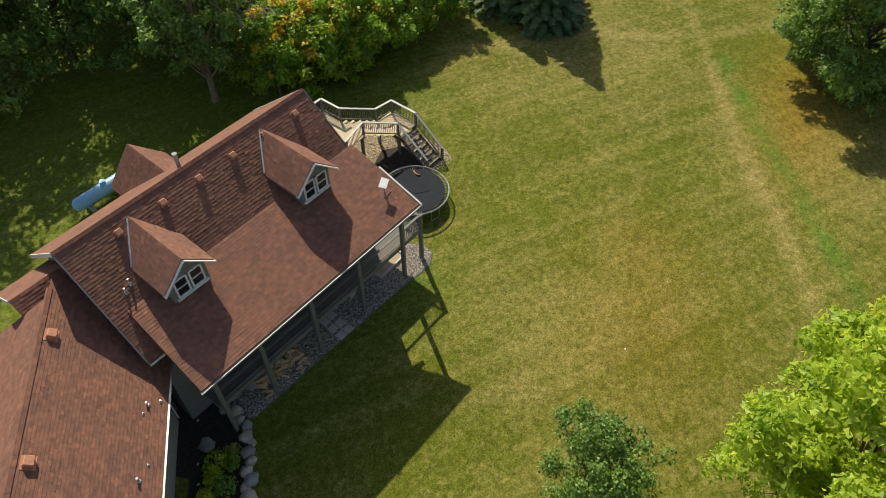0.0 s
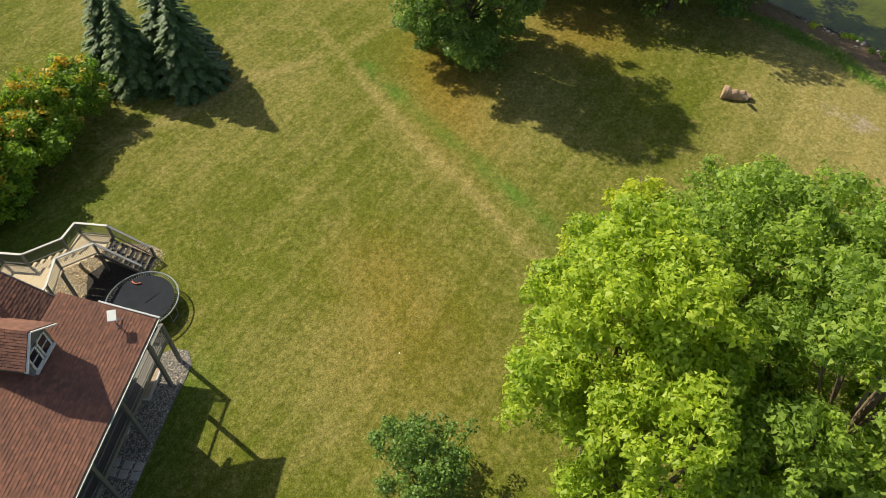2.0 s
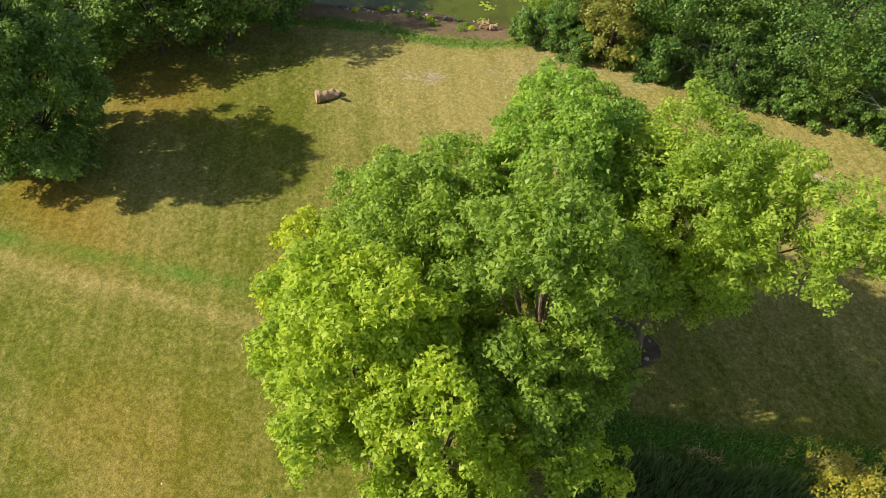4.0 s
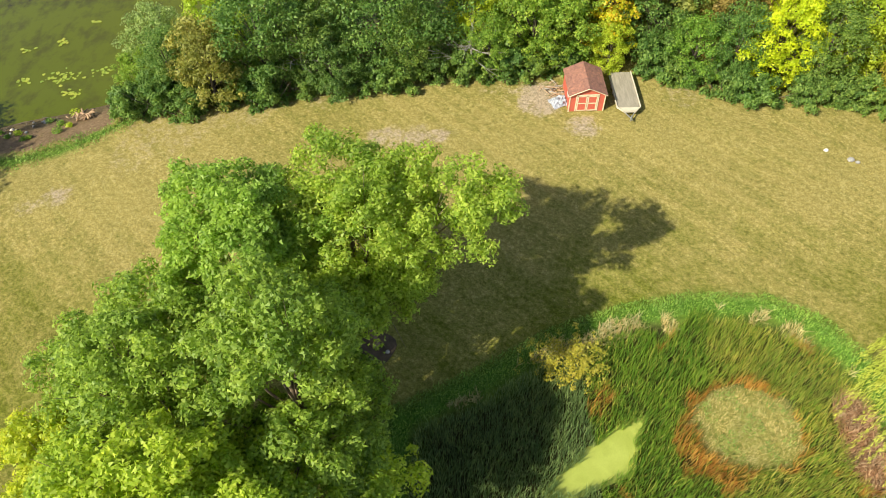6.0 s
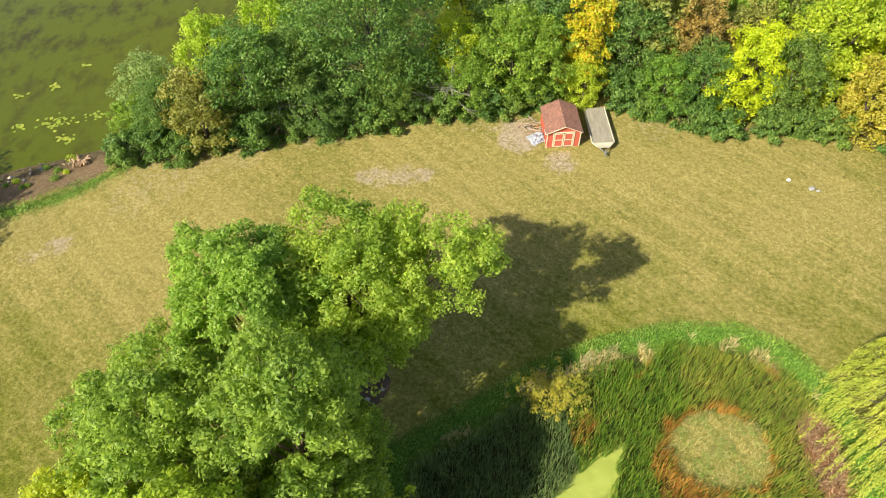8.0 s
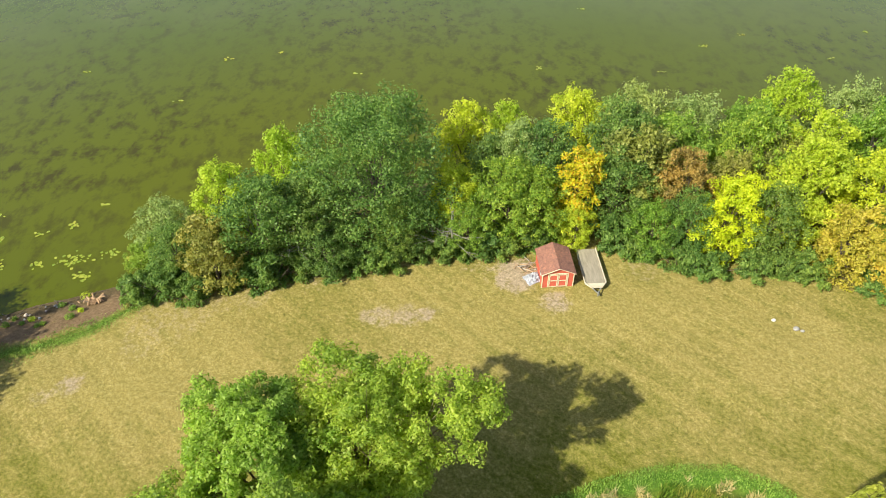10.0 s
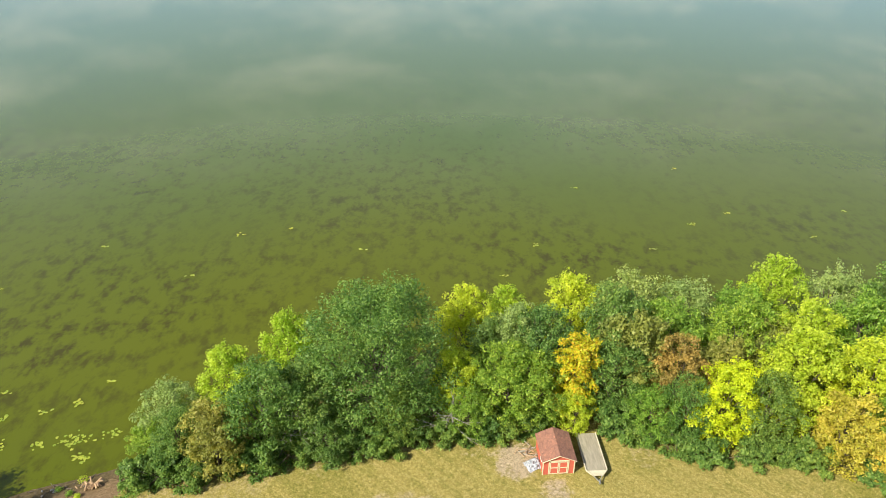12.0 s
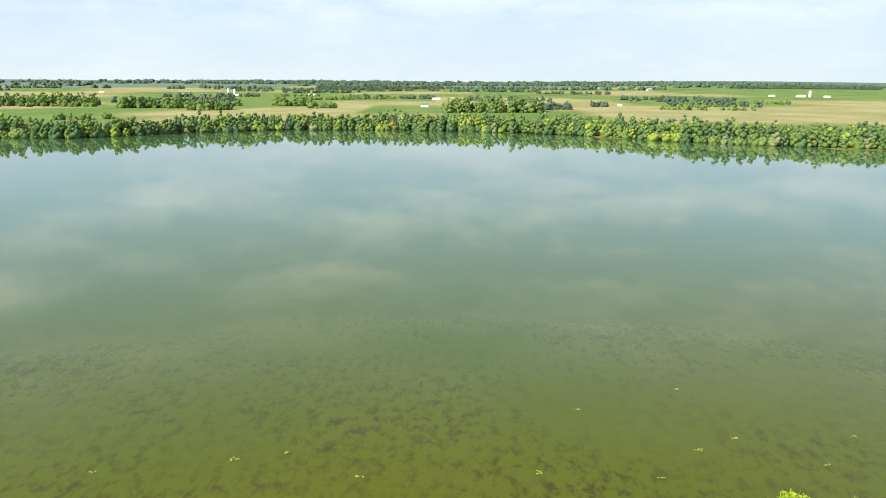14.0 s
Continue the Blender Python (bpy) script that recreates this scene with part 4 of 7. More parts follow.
L_TIPS = leafy("leaf_tips", [(0.40, 0.46, 0.03), (0.54, 0.44, 0.03), (0.60, 0.26, 0.03)], patch=0.6, through_light=0.4)
tip_rs = np.random.RandomState(17)
tip_a, tip_q = tip_rs.uniform(0, 6.28, 20), np.sqrt(tip_rs.uniform(0, 1, 20))
tips = np.stack([np.cos(tip_a) * tip_q * 2.9, np.sin(tip_a) * tip_q * 2.9, 5.9 - 2.6 * tip_q ** 2 + tip_rs.normal(scale=0.2, size=20)], 1)
lv, lf = leaf_cloud(tip_rs, tips, [(0.30, 0.30, 0.24)] * 20, 430, 0.24, 0.6)
from_arrays("autumn_crown", lv, lf, L_TIPS, sumac, "orange and yellow leaf tips")
for x, y, s in ((-40.6, -22.6, 1.0), (-43.4, -20.6, 0.95), (-42.2, -25.0, 0.95), (-46.2, -19.6, 0.8), (-45.6, -23.0, 0.7), (-48.6, -17.6, 0.85), (-37.0, -26.6, 1.15), (-35.2, -25.2, 0.8), (-41.0, -27.5, 0.85), (-39.0, -21.6, 0.7)):
    again(sumac, x, y, wood_rs.uniform(0, 360), s, wood_rs.uniform(0.85, 1.15))
spruce = set_tree(conifer("spruce", 44, 8.4, 3.3, L_SPRUCE, "dark blue-green spruce at the lawn's edge", "spruces at the lawn's edge"), -50.6, -9.4, 0)
again(spruce, -51.6, -13.6, 50, 0.92)
again(spruce, -54.6, -10.6, 130, 1.05)
again(spruce, -55.6, -15.4, 200, 0.95)


# ---- the far shore ----
PHI = (1 + 5 ** 0.5) / 2
ICO_V = np.array([(-1, PHI, 0), (1, PHI, 0), (-1, -PHI, 0), (1, -PHI, 0), (0, -1, PHI), (0, 1, PHI), (0, -1, -PHI), (0, 1, -PHI), (PHI, 0, -1), (PHI, 0, 1), (-PHI, 0, -1), (-PHI, 0, 1)]) / math.hypot(1, PHI)
ICO_F = np.array([(0, 11, 5), (0, 5, 1), (0, 1, 7), (0, 7, 10), (0, 10, 11), (1, 5, 9), (5, 11, 4), (11, 10, 2), (10, 7, 6), (7, 1, 8), (3, 9, 4), (3, 4, 2), (3, 2, 6), (3, 6, 8), (3, 8, 9), (4, 9, 5), (2, 4, 11), (6, 2, 10), (8, 6, 7), (9, 8, 1)])


def far_woods(name, seed, spots, mat, label):
    """Many far crowns in one mesh: each a heap of lumpy clumps, feathered with coarse foliage."""
    rs = np.random.RandomState(seed)
    v, f, base = [], [], 0
    for x, y, h, r, n in spots:
        m = 10 if n > 200 else (6 if n > 60 else 4)
        k = np.arange(m)
        a = k * 2.39996 + rs.uniform(0, 6.28)
        u = (k + rs.uniform(0.1, 0.9, m)) / m
        rr = r * rs.uniform(0.42, 0.62, m) * (1.1 - 0.45 * u)
        out = (r - rr) * rs.uniform(0.6, 1.2, m) * (1.0 - 0.6 * u * u)
        c = np.stack([x + np.cos(a) * out, y + np.sin(a) * out, height_at(x, y) + h * 0.06 + u * (h * 0.94 - rr)], 1)
        lump = c[:, None] + ICO_V[None] * (rr * 0.92)[:, None, None] * rs.uniform(0.75, 1.15, (m, 12, 1))
        v.append(lump.reshape(-1, 3))
        f.append((ICO_F[None] + 12 * k[:, None, None]).reshape(-1, 3) + base)
        base += 12 * m
        lv, lf = leaf_cloud(rs, c, np.stack([rr, rr, rr * 1.05], 1), n, r * (0.13 if n > 200 else 0.18), 0.25, 0.0, 0.5, 0.22, simple=True)
        v.append(lv)
        f.append(lf + base)
        base += len(lv)
    return tagged(from_arrays(name, np.concatenate(v), np.concatenate(f), mat, smooth=True), label, "woods", kind="stuff")


def far_leaf(name, dark, light):
    """Foliage too far off to tell leaves apart: mottled, tree by tree and clump by clump."""
    m, n, l, p = nodes_of(name)
    crowns, fleck = noise_node(n, l, 0.045, 3, 0.6), noise_node(n, l, 0.42, 5, 0.75)
    col = ramp(n, l, crowns, [(0.36, dark), (0.64, light)])
    col = mix(n, l, 1.0, col, ramp(n, l, fleck, [(0.3, (0.75, 0.78, 0.78)), (0.7, (1.25, 1.22, 1.2))]), "MULTIPLY")
    l.new(col, p.inputs["Base Color"])
    p.inputs["Roughness"].default_value, p.inputs["Specular IOR Level"].default_value = 0.9, 0.1
    tr, add, out = n.new("ShaderNodeBsdfTranslucent"), n.new("ShaderNodeMixShader"), n["Material Output"]
    l.new(col, tr.inputs["Color"])
    add.inputs[0].default_value = 0.5
    l.new(p.outputs[0], add.inputs[1])
    l.new(tr.outputs[0], add.inputs[2])
    l.new(add.outputs[0], out.inputs["Surface"])
    return m


def shore_spots():
    rs = np.random.RandomState(5)
    out = []
    for x in np.arange(-760, 620, 5.6):
        depth = 70 if x < 120 else 150
        for d in (3, 11, 20, 31, 44, 58, 74, 92, 112, 134):
            if d > depth or rs.rand() < 0.12 + 0.003 * d:
                continue
            xx = x + rs.uniform(-4, 4)
            if abs(xx + 288) < 7 and d < 20:
                continue
            out.append((xx, float(far_y(xx)) + d + rs.uniform(-3, 3), (rs.uniform(13, 22) if d > 5 else rs.uniform(8, 15)) * (0.92 + 0.26 * math.sin(xx / 23.0 + d) * math.sin(xx / 61.0)), rs.uniform(4.6, 8.0), 230 if d < 25 else 70))
    return out


# far tones are greyed: distance haze is put into the colour
F_MID = far_leaf("far_leaf_mid", (0.162, 0.276, 0.097), (0.308, 0.406, 0.130))
F_DARK = far_leaf("far_leaf_dark", (0.116, 0.217, 0.109), (0.202, 0.310, 0.132))
F_LIME = far_leaf("far_leaf_lime", (0.308, 0.438, 0.097), (0.470, 0.566, 0.130))
F_GREY = far_leaf("far_leaf_grey", (0.270, 0.338, 0.176), (0.405, 0.459, 0.257))
# the bluish haze over the farthest woods is painted into this tone
F_HAZY = far_leaf("far_leaf_hazy", (0.127, 0.209, 0.159), (0.184, 0.260, 0.171))
F_GOLD = far_leaf("far_leaf_gold", (0.405, 0.378, 0.081), (0.567, 0.365, 0.095))
spots = shore_spots()
shore_rs = np.random.RandomState(9)
sel = shore_rs.rand(len(spots))
far_woods("far_woods", 1, [s for s, q in zip(spots, sel) if q < 0.48], F_MID, "green trees along the far shore")
far_woods("far_woods", 2, [s for s, q in zip(spots, sel) if 0.48 <= q < 0.83], F_DARK, "dark green trees along the far shore")
far_woods("far_woods", 3, [s for s, q in zip(spots, sel) if 0.83 <= q < 0.95], F_LIME, "yellow-green trees along the far shore")
far_woods("far_woods", 4, [s for s, q in zip(spots, sel) if 0.95 <= q < 0.985], F_GREY, "pale grey-green trees along the far shore")
far_woods("far_woods", 6, [s for s, q in zip(spots, sel) if 0.985 <= q], F_GOLD, "trees turning gold along the far shore")


def hedge_spots(seed, lo, hi, count, h0, h1):
    """Woodlots and hedgerows between the far fields."""
    rs = np.random.RandomState(seed)
    out = []
    for k in range(count):
        far = lo + (hi - lo) * rs.rand() ** 1.1
        x0 = rs.uniform(-0.75, 0.75) * (far + 800)
        run, across = rs.uniform(80, 300) * (0.5 + far / 2500), rs.uniform(10, 60)
        for q in range(int(run / 9)):
            x = x0 + rs.uniform(-0.5, 0.5) * run
            out.append((x, float(far_y(x)) + far + rs.uniform(-0.5, 0.5) * across, rs.uniform(h0, h1), rs.uniform(7, 12), 56))
    return out


def lot_spots(seed, lots):
    """Woodlots standing in rows between the fields: x and y of both ends, depth, height."""
    rs = np.random.RandomState(seed)
    out = []
    for x0, y0, x1, y1, deep, h in lots:
        for q in range(int(math.hypot(x1 - x0, y1 - y0) * deep / 90)):
            t = rs.rand()
            out.append((x0 + (x1 - x0) * t, y0 + (y1 - y0) * t + rs.uniform(0, deep), h * rs.uniform(0.42, 1.0), rs.uniform(5, 11), 80))
    return out


far_woods("far_woods", 11, lot_spots(8, ((-897, 1457, -722, 1474, 60, 30), (-629, 1382, -498, 1394, 50, 26), (-467, 1308, -397, 1314, 40, 22), (-361, 1509, -286, 1517, 50, 22), (-1, 1267, 175, 1281, 60, 30), (-267, 1415, -218, 1420, 40, 15))), F_MID, "green woodlots standing between far fields")
far_woods("far_woods", 12, lot_spots(9, ((190, 1386, 245, 1391, 40, 18), (619, 1666, 673, 1671, 40, 17), (315, 1520, 345, 1523, 40, 15), (-553, 3150, -3, 3247, 60, 20), (1337, 3335, 2035, 3338, 60, 21))), F_HAZY, "haze-tinted woodlots standing between far fields")
far_woods("far_woods", 7, hedge_spots(3, 220, 1500, 10, 7, 13), F_MID, "woodlots and hedgerows between far fields")
far_woods("far_woods", 8, hedge_spots(4, 900, 2600, 26, 10, 16), F_HAZY, "dark haze-tinted woodlots between far fields")


def horizon_spots():
    rs = np.random.RandomState(6)
    out = []
    for far, step in ((2500, 40), (2900, 34), (3300, 30), (3600, 26), (3850, 24), (4050, 24)):
        for x in np.arange(-3400, 3400, step):
            if math.sin(x / 260 + far) + 0.6 * math.sin(x / 97 + far * 2) < (0.35 if far < 3200 else -1.3):
                continue
            yy = float(far_y(x)) + far + rs.uniform(-90, 90)
            if math.hypot(x, yy) < 4850:
                out.append((x + rs.uniform(-10, 10), yy, rs.uniform(14, 22), rs.uniform(20, 30), 30))
    return out


far_woods("far_woods", 10, horizon_spots(), F_HAZY, "dark haze-tinted woods along the horizon")


# ---- the house ----
HOUSE = pose(-24.68, -16.42, 0, 0, 0, -19.72)
RIDGE, BREAK_Y, BREAK_Z, EAVE_Y, EAVE_Z, STEEP = 10.06, 2.85, 7.80, 7.30, 6.35, 0.793
LEN = 13.75


def courses(bm, a, b, c, d, step=0.155, lip=0.016):
    """Shingle courses over the slope a-b (top edge) to d-c (bottom edge): overlapping strips, each with a thick lower lip."""
    a, b, c, d = map(Vector, (a, b, c, d))
    n = max(2, round(((d - a).length + (c - b).length) / 2 / step))
    up = (b - a).cross(d - a).normalized()
    if up.z < 0:
        up = -up
    rnd = random.Random(int(a.x * 91 + d.y * 37 + c.z * 11))
    for k in range(n):
        t0, t1 = k / n, (k + 1) / n
        l0, r0, l1, r1 = a.lerp(d, t0), b.lerp(c, t0), a.lerp(d, t1), b.lerp(c, t1)
        long = max((r0 - l0).length, (r1 - l1).length, 0.05)
        s0, cuts = 0.0, [0.0]
        while s0 < long - 0.25:
            s0 += rnd.uniform(0.15, 0.30)
            cuts.append(min(1.0, s0 / long))
        cuts[-1] = 1.0
        for u0, u1 in zip(cuts, cuts[1:]):
            w = up * (lip + rnd.uniform(-0.006, 0.008))
            p0, p1, p2, p3 = l0.lerp(r0, u0), l0.lerp(r0, u1), l1.lerp(r1, u1), l1.lerp(r1, u0)
            vs = [bm.verts.new(p) for p in (p0 + up * 0.004, p1 + up * 0.004, p2 + w, p3 + w, p2 - up * 0.004, p3 - up * 0.004)]
            bm.faces.new((vs[0], vs[1], vs[2], vs[3]))
            bm.faces.new((vs[3], vs[2], vs[4], vs[5]))


def roof_slope(parent, name, a, b, c, d, mat=None, label="", thick=0.16):
    """A slope of roof: a deck plate with shingle courses on it."""
    bm = bmesh.new()
    slab(bm, [a, b, c, d], thick)
    p = part(name, bm, mat or SHINGLE, parent, label)
    bm = bmesh.new()
    courses(bm, a, b, c, d)
    tagged(part("shingles", bm, mat or SHINGLE, p), kind="stuff")
    return p


def roof_at(y):
    return RIDGE - STEEP * abs(y) if y < BREAK_Y else BREAK_Z - (y - BREAK_Y) * (BREAK_Z - EAVE_Z) / (EAVE_Y - BREAK_Y)


house = thing("house", HOUSE, "grey-sided house with brown shingle roof and two dormers", "house")
ME_Y = 4.62
roof_slope(house, "roof", (0, 0, RIDGE), (LEN, 0, RIDGE), (LEN, ME_Y, RIDGE - STEEP * ME_Y), (0, ME_Y, RIDGE - STEEP * ME_Y))
roof_slope(house, "roof", (LEN, 0, RIDGE), (0, 0, RIDGE), (0, -ME_Y - 0.2, RIDGE - STEEP * (ME_Y + 0.2)), (LEN, -ME_Y - 0.2, RIDGE - STEEP * (ME_Y + 0.2)))
roof_slope(house, "porch_roof", (-0.3, BREAK_Y, BREAK_Z + 0.03), (13.05, BREAK_Y, BREAK_Z + 0.03), (13.2, EAVE_Y, EAVE_Z), (-0.35, EAVE_Y, EAVE_Z))
# walls
bm = bmesh.new()
pts = [(0.45, -4.2), (13.3, -4.2), (13.3, 4.2), (0.45, 4.2)]
box(bm, 0.45, 13.3, -4.2, 4.2, -0.2, 6.35)
for x0, x1 in ((0.45, 0.62), (13.13, 13.3)):
    v = [bm.verts.new(p) for p in ((x0, -4.2, 6.35), (x0, 4.2, 6.35), (x0, 0, 9.75), (x1, -4.2, 6.35), (x1, 4.2, 6.35), (x1, 0, 9.75))]
    for q in ((0, 1, 2), (5, 4, 3), (0, 2, 5, 3), (1, 4, 5, 2)):
        bm.faces.new([v[k] for k in q])
part("wall", bm, SIDING, house)


def dormer(cx):
    tip_y, zr, half, wall_y = 4.08, 9.8, 1.27, 3.86
    slope = 0.95
    ze = zr - slope * half
    y_back = (RIDGE - zr) / STEEP
    d = new("dormer")
    d.parent = house
    for sg, nm in ((-1, "roof"), (1, "roof")):
        ye = (RIDGE - ze) / STEEP
        ye = min(ye, BREAK_Y) if ze > BREAK_Z else ye
        a, b = (cx, y_back, zr), (cx, tip_y, zr)
        c, e = (cx + sg * half, tip_y, ze), (cx + sg * half, ye, ze)
        q = (a, b, c, e) if sg > 0 else (b, a, e, c)
        roof_slope(d, nm, *q, thick=0.1)
    # front wall with gable, side walls
    bm = bmesh.new()
    w = half - 0.36
    zb = roof_at(wall_y) - 0.1
    zs = zr - slope * w - 0.12
    v = [bm.verts.new(p) for p in ((cx - w, wall_y, zb), (cx + w, wall_y, zb), (cx + w, wall_y, zs), (cx, wall_y, zr - 0.14), (cx - w, wall_y, zs))]
    f = bm.faces.new(v)
    r = bmesh.ops.extrude_face_region(bm, geom=[f])
    for g in r["geom"]:
        if isinstance(g, bmesh.types.BMVert):
            g.co.y -= 2.0
    bmesh.ops.recalc_face_normals(bm, faces=bm.faces[:])
    part("wall", bm, SIDING, d)
    bm = bmesh.new()
    for sg in (-1, 1):
        beam(bm, (cx + sg * 0.02, tip_y + 0.02, zr - 0.09), (cx + sg * (half + 0.02), tip_y + 0.02, ze - 0.09), 0.05, 0.19, (0, 1, 0))
    part("fascia", bm, TRIM, d, "white trim boards")
    for sg in (-1, 1):
        bm = bmesh.new()
        beam(bm, (cx + sg * (half - 0.02), tip_y, ze - 0.09), (cx + sg * (half - 0.02), (RIDGE - ze) / STEEP, ze - 0.09), 0.05, 0.10)
        part("eave_board", bm, POST, d, "grey eave board")
    zw = zb + 0.30
    for sg in (-1, 1):
        win = new("window")
        win.parent = d
        x0, x1 = cx + sg * 0.38 - 0.34, cx + sg * 0.38 + 0.34
        bm = bmesh.new()
        for q in ((x0, x1, zw, zw + 0.08), (x0, x1, zw + 1.0, zw + 1.08), (x0, x1, zw + 0.52, zw + 0.56), (x0, x0 + 0.08, zw, zw + 1.08), (x1 - 0.08, x1, zw, zw + 1.08)):
            box(bm, q[0], q[1], wall_y - 0.02, wall_y + 0.07, q[2], q[3])
        part("window_frame", bm, TRIM, win, "white frame")
        bm = bmesh.new()
        box(bm, x0 + 0.06, x1 - 0.06, wall_y - 0.01, wall_y + 0.025, zw + 0.05, zw + 1.04)
        part("pane", bm, GLASS, win, "dark glass")
    bm = bmesh.new()
    box(bm, cx - 0.82, cx + 0.82, wall_y, wall_y + 0.12, zw - 0.10, zw - 0.01)
    part("sill", bm, TRIM, d, "white sill")
    return d


dormer(3.16)
dormer(10.53)


def board(name, mat, parent, a, b, w, h, label="", up=(0, 0, 1)):
    bm = bmesh.new()
    beam(bm, a, b, w, h, up)
    return part(name, bm, mat, parent, label)


# gutters, rake boards, ridge cap
board("gutter", POST, house, (-0.42, EAVE_Y + 0.06, EAVE_Z - 0.10), (13.26, EAVE_Y + 0.06, EAVE_Z - 0.10), 0.11, 0.11, "dark gutter")
board("gutter_lip", TRIM, house, (-0.42, EAVE_Y + 0.125, EAVE_Z - 0.035), (13.26, EAVE_Y + 0.125, EAVE_Z - 0.035), 0.025, 0.03, "white gutter lip")
board("gutter", TRIM, house, (13.05, ME_Y + 0.07, RIDGE - STEEP * ME_Y - 0.07), (LEN + 0.03, ME_Y + 0.07, RIDGE - STEEP * ME_Y - 0.07), 0.07, 0.07, "white gutter")
for x in (-0.03, LEN + 0.03):
    for y, z in ((ME_Y, RIDGE - STEEP * ME_Y), (-ME_Y - 0.2, RIDGE - STEEP * (ME_Y + 0.2))):
        board("rake_board", TRIM if y < 0 else SIDING, house, (x, 0, RIDGE - 0.09), (x, y, z - 0.09), 0.05, 0.2)
board("rake_board", TRIM, house, (-0.38, 4.6, roof_at(4.6) - 0.03), (-0.38, EAVE_Y + 0.1, EAVE_Z - 0.03), 0.09, 0.14, "white edge trim")
bm = bmesh.new()
for k in range(58):
    x = LEN * (k + 0.5) / 58
    for sg in (-1, 1):
        box(bm, -0.14, 0.14, 0, 0.16, 0, 0.02, Matrix.Translation((x, 0, RIDGE + 0.03 + 0.008 * (k % 2))) @ pose(0, 0, 0, -38 * sg if sg > 0 else 38, 0, 0) @ Matrix.Diagonal((1, sg, 1, 1)))
tagged(part("ridge_cap", bm, SHINGLE, house), kind="stuff")
# rear cross gable
for sg in (-1, 1):
    q = ((6.9, -2.6, 7.7), (6.9, -6.2, 7.7), (6.9 + sg * 1.7, -6.2, 5.9), (6.9 + sg * 1.7, -4.6, 5.9))
    roof_slope(house, "rear_roof", *(q if sg < 0 else (q[1], q[0], q[3], q[2])), thick=0.12)
bm = bmesh.new()
box(bm, 5.5, 8.3, -6.0, -4.0, -0.2, 6.1)
v = [bm.verts.new(p) for p in ((5.5, -6.0, 6.1), (8.3, -6.0, 6.1), (6.9, -6.0, 7.5))]
bm.faces.new(v)
part("rear_wall", bm, SIDING, house)
# roof vents along the ridge
for x in (1.2, 3.2, 5.1, 7.05, 9.0, 11.25):
    y = 0.62
    z = roof_at(y)
    bm = bmesh.new()
    m = Matrix.Translation((x, y, z)) @ pose(0, 0, 0, -38.4, 0, 0)
    box(bm, -0.17, 0.17, -0.16, 0.18, 0.0, 0.02, m)
    box(bm, -0.155, 0.155, -0.13, 0.15, 0.02, 0.20, m, 0.03)
    part("roof_vent", bm, COPPER, house, "square brown roof vent")
for x, y, h, r in ((12.6, 2.35, 0.30, 0.045), (12.25, 2.2, 0.34, 0.045)):
    bm = bmesh.new()
    tube(bm, (x, y, roof_at(y) - 0.1), (x, y, roof_at(y) + h), r, seg=10)
    tube(bm, (x, y, roof_at(y) - 0.05), (x, y, roof_at(y) + 0.10), r * 2.2, r * 1.2, seg=10)
    part("vent_pipe", bm, LEAD, house, "small metal vent pipe")
bm = bmesh.new()
tube(bm, (7.1, -0.75, 9.2), (7.1, -0.75, 10.28), 0.10, seg=12)
tube(bm, (7.1, -0.75, 10.20), (7.1, -0.75, 10.32), 0.12, seg=12)
part("flue", bm, CONCRETE, house, "short pale flue pipe")
# flashing on the dormers' left slopes
for cx in (3.16, 10.53):
    board("flashing", LEAD, house, (cx + 0.06, 0.42, 9.78), (cx + 1.25, 1.80, 8.66), 0.07, 0.04, "grey metal valley flashing")

# front deck, posts and rails
DECK_Z = 2.62


def planks(parent, x0, x1, y0, y1, z, mat, wide=0.14, along="x", name="plank"):
    n = max(1, int(round(((y1 - y0) if along == "x" else (x1 - x0)) / wide)))
    for k in range(n):
        bm = bmesh.new()
        if along == "x":
            w = (y1 - y0) / n
            box(bm, x0, x1, y0 + k * w + 0.004, y0 + (k + 1) * w - 0.004, z - 0.035, z)
        else:
            w = (x1 - x0) / n
            box(bm, x0 + k * w + 0.004, x0 + (k + 1) * w - 0.004, y0, y1, z - 0.035, z)
        part(name, bm, mat, parent)


SPINDLE = {}
bm = bmesh.new()
box(bm, -0.012, 0.012, -0.012, 0.012, 0, 0.84)
SPINDLE[POST.name] = bpy.data.meshes.new("spindle")
bm.to_mesh(SPINDLE[POST.name])
bm.free()
SPINDLE[POST.name].materials.append(POST)


def railing(parent, pts, mat, post_mat, h=0.98, posts=True, gap=0.13, spindles=True):
    for a, b in zip(pts, pts[1:]):
        a, b = Vector(a), Vector(b)
        up = Vector((0, 0, h))
        board("top_rail", mat, parent, a + up, b + up, 0.14, 0.05)
        board("lower_rail", post_mat, parent, a + Vector((0, 0, 0.12)), b + Vector((0, 0, 0.12)), 0.05, 0.07)
        if spindles:
            n = int((b - a).length / gap)
            for k in range(1, n):
                p = a.lerp(b, k / n)
                sp = new("spindle", SPINDLE[post_mat.name])
                sp.parent = parent
                sp.matrix_basis = Matrix.Translation((p.x, p.y, p.z + 0.12)) @ Matrix.Diagonal((1, 1, (h - 0.14) / 0.84, 1))
    if posts:
        for p in pts:
            bm = bmesh.new()
            box(bm, p[0] - 0.06, p[0] + 0.06, p[1] - 0.06, p[1] + 0.06, p[2] - 0.25, p[2] + h + 0.02, bevel=0.01)
            part("rail_post", bm, post_mat, parent)


